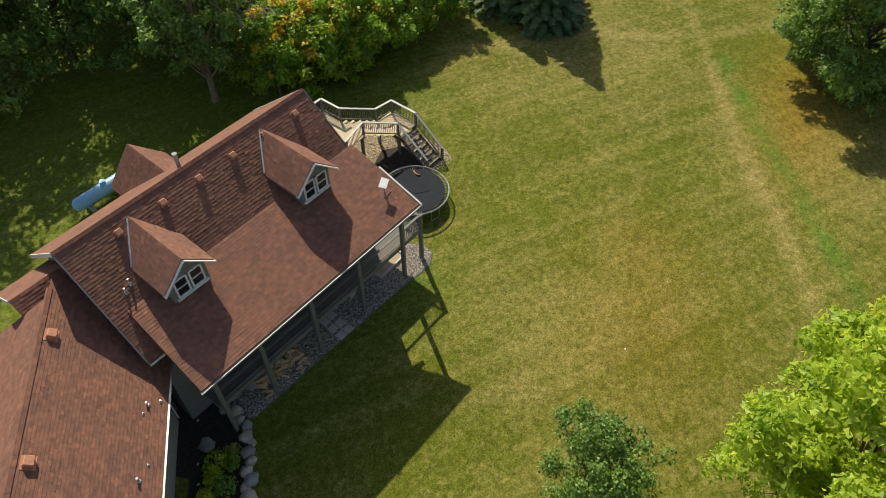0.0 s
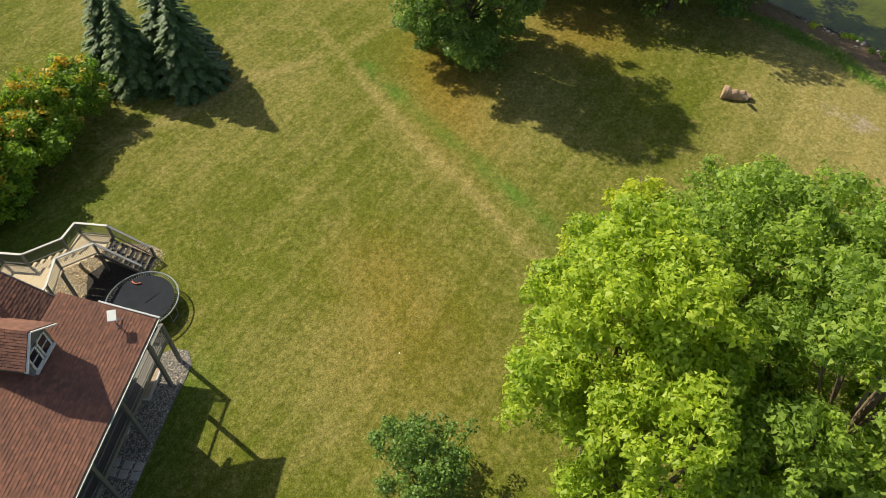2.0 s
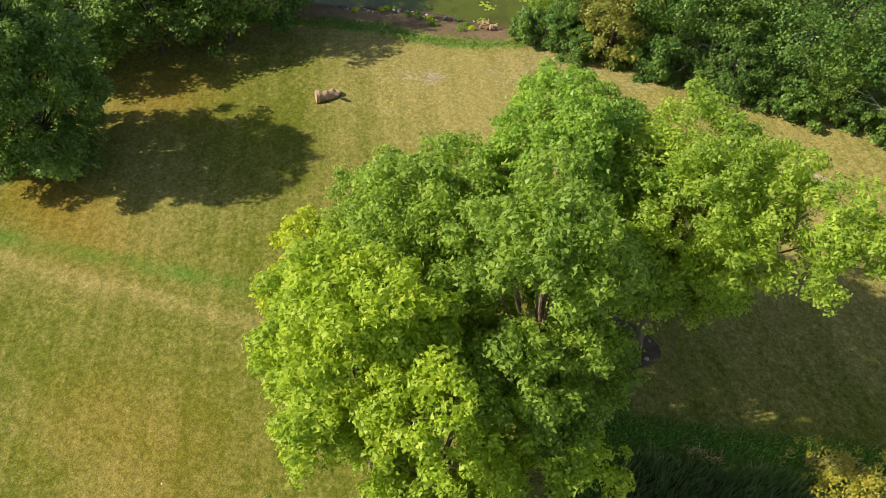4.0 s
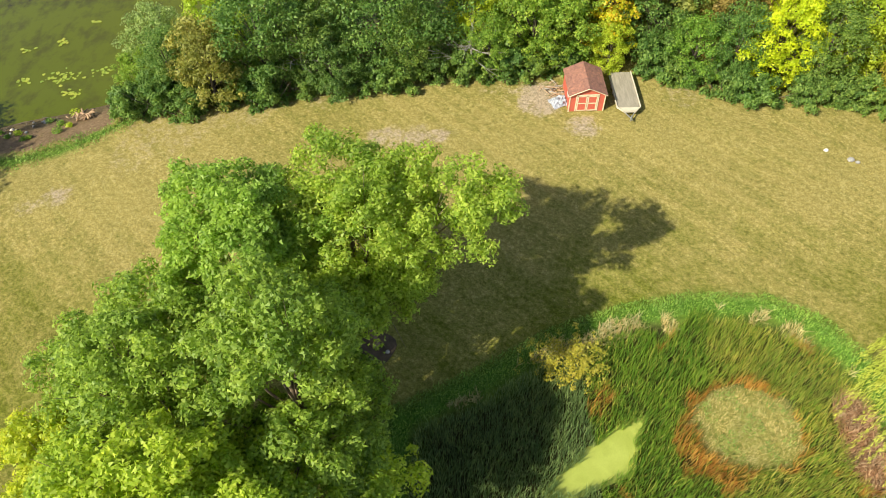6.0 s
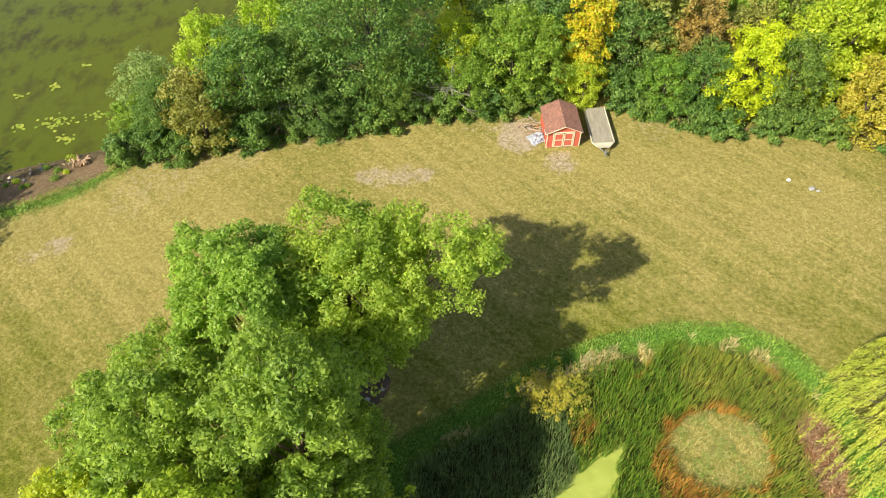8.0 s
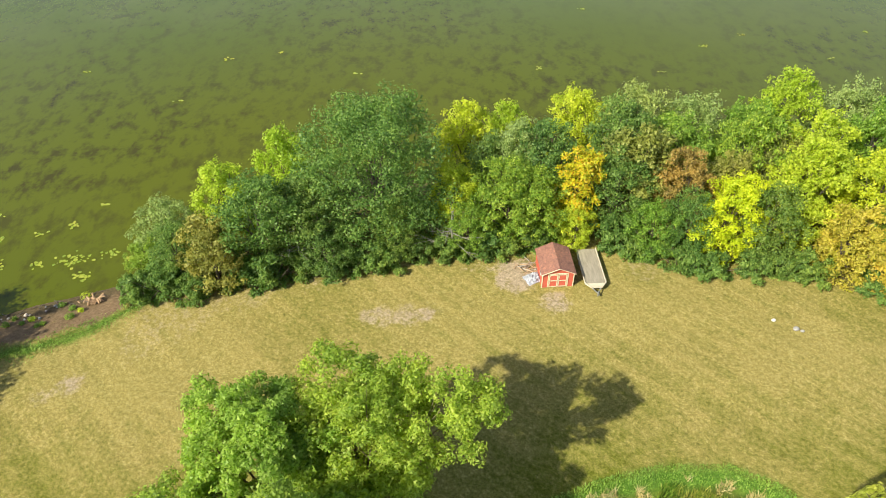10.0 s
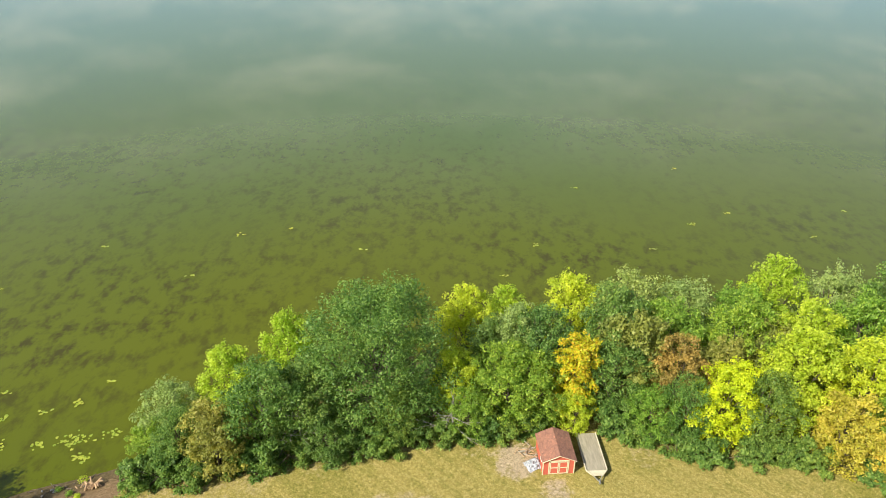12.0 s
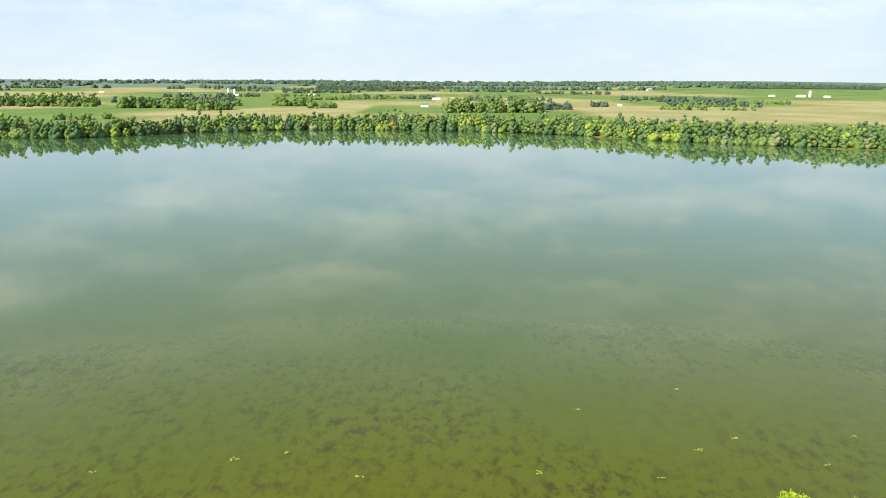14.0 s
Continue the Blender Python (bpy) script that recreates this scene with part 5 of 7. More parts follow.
porch = thing("porch_deck", HOUSE, "raised grey deck with tall posts along the house front", "deck")
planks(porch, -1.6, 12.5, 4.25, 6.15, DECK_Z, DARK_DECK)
for y in (6.17, 4.3):
    board("rim_joist", POST, porch, (-1.66, y, DECK_Z - 0.17), (12.5, y, DECK_Z - 0.17), 0.05, 0.26)
for k in range(26):
    board("joist", POST, porch, (-1.5 + k * 0.56, 4.3, DECK_Z - 0.15), (-1.5 + k * 0.56, 6.15, DECK_Z - 0.15), 0.04, 0.2)
for x in (12.3, 9.7, 6.55, 3.3, 0.0):
    bm = bmesh.new()
    box(bm, x - 0.1, x + 0.1, 6.17, 6.37, -0.2, roof_at(6.25) - 0.24, bevel=0.012)
    part("post", bm, POST, porch)
bm = bmesh.new()
box(bm, -1.75, -1.55, 6.02, 6.22, -0.2, DECK_Z + 1.0, bevel=0.012)
part("post", bm, POST, porch)
board("roof_beam", POST, porch, (-0.2, 6.27, roof_at(6.3) - 0.28), (12.6, 6.27, roof_at(6.3) - 0.28), 0.12, 0.22)
railing(porch, [(12.3, 6.1, DECK_Z), (9.7, 6.1, DECK_Z), (6.55, 6.1, DECK_Z), (3.3, 6.1, DECK_Z), (0.0, 6.1, DECK_Z)], POST, POST, posts=False, spindles=False)
railing(porch, [(0.0, 6.1, DECK_Z), (-1.6, 6.1, DECK_Z), (-1.6, 1.6, DECK_Z)], POST, POST, posts=False)
TEAL = surface("teal_glass", (0.03, 0.16, 0.15), (0.05, 0.22, 0.20), 3.0, 0.3, fine=20, relief=0.02)
for x in (2.85, 6.25, 9.45):
    lamp_p = HOUSE @ Vector((x, 6.06, DECK_Z + 1.005))
    bm = bmesh.new()
    tube(bm, (0, 0, 0), (0, 0, 0.14), 0.06, 0.07, seg=10)
    tube(bm, (0, 0, 0.14), (0, 0, 0.20), 0.075, 0.03, seg=10)
    ob = part("glass_jar", bm, TEAL)
    ob.matrix_basis = Matrix.Translation(lamp_p)
    tagged(ob, "small teal glass jar on the porch rail", "jar", "teal jars on the rail")
# sliding doors and windows behind the deck, dark in the shade
for x, w, z0, h in ((2.4, 1.8, DECK_Z + 0.05, 2.05), (6.2, 1.5, DECK_Z + 0.7, 1.3), (9.6, 1.8, DECK_Z + 0.05, 2.05), (3.0, 1.8, 0.1, 2.05), (8.6, 1.4, 0.9, 1.2)):
    win = new("window")
    win.parent = house
    bm = bmesh.new()
    for q in ((x - w / 2, x + w / 2, z0, z0 + 0.08), (x - w / 2, x + w / 2, z0 + h - 0.08, z0 + h), (x - w / 2, x - w / 2 + 0.08, z0, z0 + h), (x + w / 2 - 0.08, x + w / 2, z0, z0 + h), (x - 0.04, x + 0.04, z0, z0 + h)):
        box(bm, q[0], q[1], 4.18, 4.27, q[2], q[3])
    part("window_frame", bm, TRIM, win, "white frame")
    bm = bmesh.new()
    box(bm, x - w / 2 + 0.06, x + w / 2 - 0.06, 4.19, 4.225, z0 + 0.06, z0 + h - 0.06)
    part("pane", bm, GLASS, win, "dark glass")

# side deck, landing and stairs
deck = thing("side_deck", HOUSE, "sunlit tan wooden deck with pale rails and stairs", "deck")
planks(deck, -1.6, 0.42, -4.4, 4.22, DECK_Z - 0.004, DECKING, along="y")
planks(deck, -5.3, -1.62, -5.3, -1.55, DECK_Z - 0.004, DECKING)
for k in range(5):
    t = (k + 0.5) / 5
    x = -5.3 - 2.1 * t
    yc = -2.75 + 0.95 * t
    bm = bmesh.new()
    box(bm, x - 0.24, x + 0.2, yc - 1.05, yc + 1.0, DECK_Z - 0.17 * (k + 1) - 0.04, DECK_Z - 0.17 * (k + 1))
    part("tread", bm, DECKING, deck)
planks(deck, -8.85, -7.3, -2.7, -0.55, 1.7, DECKING)
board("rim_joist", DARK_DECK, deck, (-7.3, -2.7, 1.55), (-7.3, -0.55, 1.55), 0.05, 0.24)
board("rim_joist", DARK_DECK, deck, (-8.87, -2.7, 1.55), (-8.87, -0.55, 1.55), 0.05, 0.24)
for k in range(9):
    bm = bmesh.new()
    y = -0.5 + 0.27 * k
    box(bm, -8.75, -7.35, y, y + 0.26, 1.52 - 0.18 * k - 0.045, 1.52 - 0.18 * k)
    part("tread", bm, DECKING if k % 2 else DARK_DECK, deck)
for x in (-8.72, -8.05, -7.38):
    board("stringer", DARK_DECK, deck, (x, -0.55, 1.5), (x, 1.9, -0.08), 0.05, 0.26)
railing(deck, [(0.2, -5.35, DECK_Z), (-5.3, -5.35, DECK_Z), (-5.35, -3.77, DECK_Z), (-7.5, -2.78, 1.72), (-8.85, -2.6, 1.7), (-8.87, -0.5, 1.7), (-8.8, 1.8, 0.05)], RAIL, POST)
railing(deck, [(-1.65, 1.6, DECK_Z), (-1.65, -1.3, DECK_Z), (-3.42, -1.27, DECK_Z), (-5.3, -1.7, DECK_Z), (-7.38, -0.7, 1.72), (-7.3, 1.8, 0.05)], RAIL, POST)
for x, y, z in ((-5.2, -5.2, DECK_Z), (-5.2, -1.8, DECK_Z), (-3.4, -1.4, DECK_Z), (-8.75, -2.5, 1.7), (-8.75, -0.6, 1.7), (-7.4, -2.5, 1.7), (-7.4, -0.7, 1.7), (-1.6, -1.4, DECK_Z)):
    bm = bmesh.new()
    box(bm, x - 0.08, x + 0.08, y - 0.08, y + 0.08, -0.3, z - 0.04)
    part("support_post", bm, POST, deck)

# connecting wing and angled garage
wing = thing("wing", HOUSE, "low connecting wing with a brown shingle roof", "house")
WZ = 8.15
roof_slope(wing, "roof", (LEN - 0.45, -1.1, WZ), (15.95, -1.1, WZ), (15.95, 2.2, WZ - 2.55), (LEN - 0.45, 2.2, WZ - 2.55))
roof_slope(wing, "roof", (15.95, -1.1, WZ), (LEN - 0.45, -1.1, WZ), (LEN - 0.45, -4.4, WZ - 2.4), (15.95, -4.4, WZ - 2.4))
bm = bmesh.new()
box(bm, 13.32, 15.6, -3.9, 1.8, -0.2, 5.5)
v = [bm.verts.new(p) for p in ((15.6, -3.9, 5.5), (15.6, 1.8, 5.5), (15.6, -1.1, WZ - 0.2))]
bm.faces.new(v)
part("wall", bm, SIDING, wing)
bm = bmesh.new()
m = Matrix.Translation((14.35, -0.45, WZ - 0.52)) @ pose(0, 0, 0, -38, 0, 0)
box(bm, -0.21, 0.21, -0.19, 0.20, 0.0, 0.24, m, 0.03)
part("roof_vent", bm, COPPER, wing, "square brown roof vent")
board("rake_board", TRIM, wing, (15.99, -1.1, WZ - 0.1), (15.99, -4.4, WZ - 2.5), 0.05, 0.2)

GAR_SIZE = 0.952
GAR = pose(-11.008, -21.423, 1.536, 0, 0, 30.48) @ Matrix.Diagonal((GAR_SIZE, GAR_SIZE, GAR_SIZE, 1))
garage = thing("garage", GAR, "angled garage with a brown shingle roof", "garage")
GZ, GE, GH, GL = 7.3, 4.1, 4.4, 17.0
roof_slope(garage, "roof", (-1.0, 0, GZ), (GL, 0, GZ), (GL, GH, GE), (2.0, GH, GE))
roof_slope(garage, "roof", (GL, 0, GZ), (0.5, 0, GZ), (0.5, -GH, GE), (GL, -GH, GE))
bm = bmesh.new()
for k in range(70):
    x = GL * (k + 0.5) / 70
    for sg in (-1, 1):
        box(bm, -0.14, 0.14, 0, 0.16, 0, 0.02, Matrix.Translation((x, 0, GZ + 0.03 + 0.008 * (k % 2))) @ pose(0, 0, 0, -36 if sg > 0 else 36, 0, 0) @ Matrix.Diagonal((1, sg, 1, 1)))
tagged(part("ridge_cap", bm, SHINGLE, garage), kind="stuff")
bm = bmesh.new()
box(bm, 1.8, GL - 0.5, -GH + 0.6, GH - 1.35, -1.8, GE + 0.85)
v = [bm.verts.new(p) for p in ((GL - 0.5, -GH + 0.6, GE + 0.45), (GL - 0.5, GH - 1.35, GE + 0.85), (GL - 0.5, 0, GZ - 0.15))]
bm.faces.new(v)
part("wall", bm, SIDING, garage)
bm = bmesh.new()
box(bm, 2.6, GL - 0.4, GH - 1.39, GH - 1.25, -1.7, 0.55)
part("plinth", bm, CONCRETE, garage, "pale concrete footing")
board("gutter", GALV, garage, (2.0, GH + 0.05, GE - 0.06), (GL, GH + 0.05, GE - 0.06), 0.10, 0.10, "pale metal gutter")
bm = bmesh.new()
tube(bm, (2.4, GH - 1.25, -1.5), (2.4, GH - 1.25, GE - 0.3), 0.045)
tube(bm, (2.4, GH - 1.25, GE - 0.3), (2.4, GH, GE - 0.1), 0.045)
part("downpipe", bm, TRIM, garage, "white downpipe")
for gx, gy in ((2.4, 0.35), (8.05, 0.4), (13.2, 0.4)):
    bm = bmesh.new()
    m = Matrix.Translation((gx, gy, GZ - 0.727 * gy)) @ pose(0, 0, 0, -36, 0, 0)
    box(bm, -0.28, 0.28, -0.26, 0.30, 0.0, 0.03, m)
    box(bm, -0.21, 0.21, -0.19, 0.20, 0.03, 0.26, m, 0.03)
    part("roof_vent", bm, COPPER, garage, "square brown roof vent")
for gx, gy, h, r in ((5.0, 3.72, 0.24, 0.05), (8.4, 3.65, 0.28, 0.05), (4.75, 4.15, 0.12, 0.035), (5.45, 3.6, 0.10, 0.03), (7.7, 3.9, 0.10, 0.03)):
    bm = bmesh.new()
    z = GZ - 0.727 * gy
    tube(bm, (gx, gy, z - 0.05), (gx, gy, z + h), r, seg=10)
    tube(bm, (gx, gy, z), (gx, gy, z + 0.04), r * 2, r * 1.3, seg=10)
    part("vent_pipe", bm, GALV, garage, "small metal vent pipe")

# satellite dish on the roof
dish = thing("satellite_dish", HOUSE @ pose(0.5, 5.75, roof_at(5.75), 0, 0, 0), "flat white rectangular satellite dish on a short mast", "satellite dish")
bm = bmesh.new()
tube(bm, (0, 0, -0.02), (0, 0, 0.55), 0.035, seg=10)
part("mast", bm, GALV, dish)
bm = bmesh.new()
box(bm, -0.30, 0.30, -0.20, 0.20, -0.02, 0.03, Matrix.Translation((0, 0.02, 0.62)) @ pose(0, 0, 0, -12, 10, 25), 0.015)
part("panel", bm, WHITE_PAINT, dish, "white panel")
bm = bmesh.new()
for sg in (-1, 1):
    tube(bm, (0, 0, 0.25), (sg * 0.3, 0.22, -0.06), 0.018)
part("brace", bm, GALV, dish)


# ---- round the house ----
def at_house(x, y, z=0.0):
    return HOUSE @ Vector((x, y, z))


def patch_sheet(name, outline, mat, label, category, lift=0.03, thick=0.06):
    """A low bed with an irregular outline, in house coordinates."""
    bm = bmesh.new()
    pts = []
    n = len(outline)
    for k in range(n):
        a, b = Vector(outline[k]), Vector(outline[(k + 1) % n])
        m = max(1, int((b - a).length / 0.35))
        for q in range(m):
            p = a.lerp(b, q / m)
            pts.append((p.x + 0.06 * noise.noise(Vector((p.x * 2, p.y * 2, 0))), p.y + 0.06 * noise.noise(Vector((p.x * 2, p.y * 2, 7))), lift))
    slab(bm, pts, thick)
    ob = part(name, bm, mat)
    ob.matrix_basis = HOUSE
    return tagged(ob, label, category, kind="structure")


GRAVEL_BED = surface("gravel_base", (0.12, 0.11, 0.10), (0.20, 0.185, 0.17), 9.0, 0.95, fine=30, relief=0.7)
PEBBLE_M, pn, pl, pp = nodes_of("river_pebbles")
pl.new(ramp(pn, pl, pn.new("ShaderNodeNewGeometry").outputs["Random Per Island"], [(0.0, (0.20, 0.18, 0.165)), (0.3, (0.36, 0.31, 0.27)), (0.6, (0.52, 0.46, 0.40)), (0.85, (0.44, 0.36, 0.28)), (1.0, (0.70, 0.65, 0.58))]), pp.inputs["Base Color"])
pp.inputs["Roughness"].default_value = 0.8

TAN_PEBBLE, pn, pl, pp = nodes_of("tan_pebbles")
pl.new(ramp(pn, pl, pn.new("ShaderNodeNewGeometry").outputs["Random Per Island"], [(0.0, (0.34, 0.25, 0.15)), (0.4, (0.50, 0.39, 0.25)), (0.8, (0.62, 0.50, 0.34)), (1.0, (0.72, 0.62, 0.47))]), pp.inputs["Base Color"])
pp.inputs["Roughness"].default_value = 0.8

front_gravel = [(12.0, 4.4), (12.0, 5.4), (11.4, 6.45), (7.2, 6.5), (1.3, 6.72), (-1.4, 6.9), (-2.3, 6.4), (-2.4, 5.6), (-1.6, 4.3), (0.6, 4.25)]
side_gravel = [(-0.4, 1.2), (-3.4, -0.9), (-5.0, 0.1), (-6.9, 1.4), (-8.3, 2.6), (-9.3, 2.3), (-9.8, 1.1), (-9.6, -3.2), (-6.4, -5.9), (0.2, -5.9)]
patch_sheet("gravel_bed", front_gravel, GRAVEL_BED, "gravel bed under the porch deck", "gravel")
patch_sheet("gravel_bed", side_gravel, surface("tan_gravel_base", (0.20, 0.16, 0.115), (0.31, 0.255, 0.185), 9.0, 0.95, fine=30, relief=0.7), "gravel bed under the side deck", "gravel")
stair_mulch = [(-4.5, -0.9), (-6.9, -1.9), (-8.4, -0.9), (-8.4, 0.6), (-7.6, 1.6), (-6.2, 1.0), (-4.6, 0.5)]
patch_sheet("mulch_bed", stair_mulch, MULCH, "black mulch under the deck stairs", "mulch", 0.05)
patch_sheet("mulch_bed", [(12.1, 2.6), (12.0, 5.3), (12.25, 6.6), (13.2, 8.2), (14.2, 9.3), (15.8, 10.6), (19.0, 12.6), (21.0, 10.6), (17.2, 6.1), (13.8, 2.1)], MULCH, "black mulch bed beside the garage", "mulch", 0.05)


def pebbles(name, outline, count, seed, label, mat, size=(0.045, 0.10), holes=()):
    """Loose river stones: small five-sided lumps strewn over a bed."""
    rs = np.random.RandomState(seed)
    poly = np.array(outline, float)
    lo, hi = poly.min(0), poly.max(0)
    p = rs.uniform(lo, hi, (count * 4, 2))
    p = p[inside_by(poly, p[:, 0], p[:, 1]) > 0.06]
    for hole in holes:
        p = p[inside_by(np.array(hole, float), p[:, 0], p[:, 1]) < 0]
    p = p[:count]
    n = len(p)
    ring = np.array([(math.cos(a), math.sin(a), 0.0) for a in np.arange(5) * 1.2566])
    shape = np.concatenate([ring * (1, 1, 1), ring * (0.55, 0.55, 1) + (0, 0, 0.62)])
    s = rs.uniform(*size, (n, 1, 1))
    ang = rs.uniform(0, 6.28, n)
    c, d = np.cos(ang), np.sin(ang)
    sh = shape[None] * s * np.stack([np.ones(n), rs.uniform(0.6, 0.9, n), rs.uniform(0.7, 1.1, n)], 1)[:, None]
    sh *= rs.uniform(0.8, 1.2, (n, 10, 1))
    v = np.stack([sh[..., 0] * c[:, None] - sh[..., 1] * d[:, None] + p[:, :1], sh[..., 0] * d[:, None] + sh[..., 1] * c[:, None] + p[:, 1:], sh[..., 2] + 0.03], -1).reshape(-1, 3)
    f = np.array([(k, (k + 1) % 5, 5 + (k + 1) % 5, 5 + k) for k in range(5)] + [(5, 6, 7, 8), (8, 9, 5, 7)])[:6]
    quads = np.concatenate([f + 10 * k for k in range(n)])
    ob = from_arrays(name, v, quads, mat)
    ob.matrix_basis = HOUSE
    return tagged(ob, label, "gravel", kind="stuff")


pebbles("pebbles", front_gravel, 5200, 1, "grey and tan river pebbles under the porch", PEBBLE_M, (0.03, 0.075))
pebbles("pebbles", side_gravel, 3200, 2, "tan river pebbles round the side deck", TAN_PEBBLE, holes=[stair_mulch])


def stone(x, y, r, seed, mat, label, squash=0.7, house_space=True, group=""):
    bm = bmesh.new()
    boulder(bm, Matrix.Diagonal((r, r * (0.75 + 0.25 * ((seed * 7) % 5) / 5), r * squash, 1)) @ pose(0, 0, 0, 0, 0, seed * 47), seed, 0.5)
    ob = part("boulder", bm, mat, smooth=True)
    p = at_house(x, y) if house_space else Vector((x, y, height_at(x, y)))
    ob.matrix_basis = pose(p.x, p.y, p.z + r * squash * 0.45, 0, 0, seed * 31)
    return tagged(ob, label, "boulder", group)


edging = "boulders edging the mulch bed"
for k, (x, y, r) in enumerate(((12.0, 5.0, 0.30), (11.75, 5.5, 0.36), (11.95, 6.0, 0.30), (11.9, 6.5, 0.33), (12.25, 6.95, 0.36), (12.3, 7.35, 0.28), (12.75, 7.6, 0.36), (12.95, 8.05, 0.32), (13.4, 8.25, 0.36), (13.5, 8.75, 0.38), (13.95, 8.85, 0.33), (14.1, 9.3, 0.40), (14.7, 9.6, 0.38), (15.3, 10.2, 0.40), (16.0, 10.8, 0.42))):
    stone(x, y, r, k + 3, STONE_TAN if k % 3 else STONE_GREY, "rounded tan boulder edging the mulch bed" if k % 3 else "rounded grey boulder edging the mulch bed", group=edging)
stone(13.75, 5.75, 0.46, 31, STONE_GREY, "grey boulder lying in the mulch bed", 0.38)
stone(10.2, 4.9, 0.45, 32, STONE_GREY, "round grey boulder beside the woodpile", 0.7)
stone(10.6, 4.4, 0.32, 33, STONE_GREY, "small grey boulder under the porch", 0.7)
stone(11.2, 4.7, 0.28, 34, STONE_GREY, "small grey boulder under the porch", 0.7)
stone(2.9, 4.85, 0.30, 35, STONE_TAN, "pale boulder on the gravel", 0.6)
for k, (x, y) in enumerate(((13.2, 4.4), (14.6, 6.2), (15.2, 7.0))):
    stone(x, y, 0.09, 40 + k, STONE_TAN, "small pale stone on the mulch", 0.6)

# flat stepping stones on the gravel
for k, (x, y) in enumerate(((5.12, 4.5), (4.65, 4.5), (4.65, 5.04), (5.17, 5.08), (4.7, 5.72), (5.22, 5.7), (4.72, 6.34), (5.22, 6.34))):
    bm = bmesh.new()
    box(bm, -0.23, 0.23, -0.23, 0.23, 0, 0.06, bevel=0.02)
    ob = part("stepping_stone", bm, PAVER)
    p = at_house(x, y, 0.03)
    ob.matrix_basis = pose(p.x, p.y, p.z, 0, 0, -19.7 + (k * 37 % 11) - 5)
    tagged(ob, "square grey concrete stepping stone on gravel", "paving stone", "stepping stones")

# split firewood
pile_rs = random.Random(4)
for k in range(150):
    x, y = pile_rs.uniform(7.4, 10.2), pile_rs.gauss(5.25, 0.36)
    bm = bmesh.new()
    n = 3 + k % 2
    L = pile_rs.uniform(0.36, 0.5)
    bmesh.ops.create_cone(bm, cap_ends=True, segments=n + 1, radius1=pile_rs.uniform(0.07, 0.12), radius2=pile_rs.uniform(0.07, 0.11), depth=L)
    ob = part("firewood_log", bm, FIREWOOD)
    p = at_house(x, y, 0.10 + max(0, 0.7 - abs(y - 5.2) * 0.8) * pile_rs.random())
    ob.matrix_basis = pose(p.x, p.y, p.z, 90 + pile_rs.uniform(-14, 14), 0, pile_rs.uniform(-40, 80))
    tagged(ob, "split pale brown firewood log in a loose heap", "firewood", "firewood heap under the porch")

# timber-edged pad under the deck corner
pad = thing("sandbox", HOUSE @ pose(0.0, 4.85, 0.03, 0, 0, 2), "low timber-edged sandbox under the deck corner", "sandbox")
for a, b in (((-1.05, -0.55), (1.05, -0.55)), ((1.05, -0.55), (1.05, 0.5)), ((1.05, 0.5), (-1.05, 0.5)), ((-1.05, 0.5), (-1.05, -0.55))):
    board("timber", RAIL, pad, (*a, 0.09), (*b, 0.09), 0.1, 0.16)
bm = bmesh.new()
box(bm, -1.0, 1.0, -0.5, 0.45, 0.0, 0.08)
part("sand", bm, surface("sand", (0.34, 0.25, 0.17), (0.46, 0.36, 0.26), 4.0, 0.95, fine=30, relief=0.3), pad)

# low plants in the mulch bed
for k, (x, y, s, m) in enumerate(((14.0, 6.9, 0.55, L_LIME), (13.6, 7.4, 0.42, L_MID), (14.6, 7.4, 0.45, L_BRIGHT), (14.5, 8.1, 0.5, L_MID), (15.4, 7.8, 0.35, L_LIME), (13.2, 7.0, 0.3, L_OCHRE))):
    rs = np.random.RandomState(k + 60)
    lv, lf = leaf_cloud(rs, [(0, 0, s * 0.6)], [(s, s, s * 0.6)], 240, 0.16, 0.6)
    p = at_house(x, y)
    ob = thing("garden_plant", pose(p.x, p.y, 0.05), "", "")
    tagged(from_arrays("leaves", lv, lf, m, ob), kind="stuff")
    tagged(ob, "leafy green garden plant in black mulch", "plant", "plants in the mulch bed")
rs = np.random.RandomState(71)
lv, lf = leaf_cloud(rs, [(0, 0, 0.3)], [(0.5, 0.5, 0.35)], 220, 0.15, 0.6)
p = at_house(-3.2, -0.2)
ob = thing("garden_plant", pose(p.x, p.y, 0.05), "", "")
tagged(from_arrays("leaves", lv, lf, L_BRIGHT, ob), kind="stuff")
tagged(ob, "small green plant on tan gravel", "plant")

# trampoline
tramp = thing("trampoline", HOUSE @ pose(-4.9, 2.8, 0), "round black trampoline with a pale metal rim", "trampoline")
bm = bmesh.new()
R, TZ = 2.13, 0.9
n = 64
v = [bm.verts.new((math.cos(6.2832 * k / n) * 1.86, math.sin(6.2832 * k / n) * 1.86, TZ - 0.02)) for k in range(n)]
rings = [v]
for q, sag in ((1.2, -0.05), (0.5, -0.08)):
    rings.append([bm.verts.new((math.cos(6.2832 * k / n) * q, math.sin(6.2832 * k / n) * q, TZ + sag)) for k in range(n)])
for a, b in zip(rings, rings[1:]):
    for k in range(n):
        bm.faces.new((a[k], a[(k + 1) % n], b[(k + 1) % n], b[k]))
bm.faces.new(rings[-1])
part("mat", bm, BLACK_MAT, tramp, smooth=True)
bm = bmesh.new()
for k in range(48):
    a0, a1 = 6.2832 * k / 48, 6.2832 * (k + 1) / 48
    tube(bm, (math.cos(a0) * R, math.sin(a0) * R, TZ), (math.cos(a1) * R, math.sin(a1) * R, TZ), 0.04, seg=6, caps=False)
part("rim", bm, GALV, tramp, "pale metal rim")
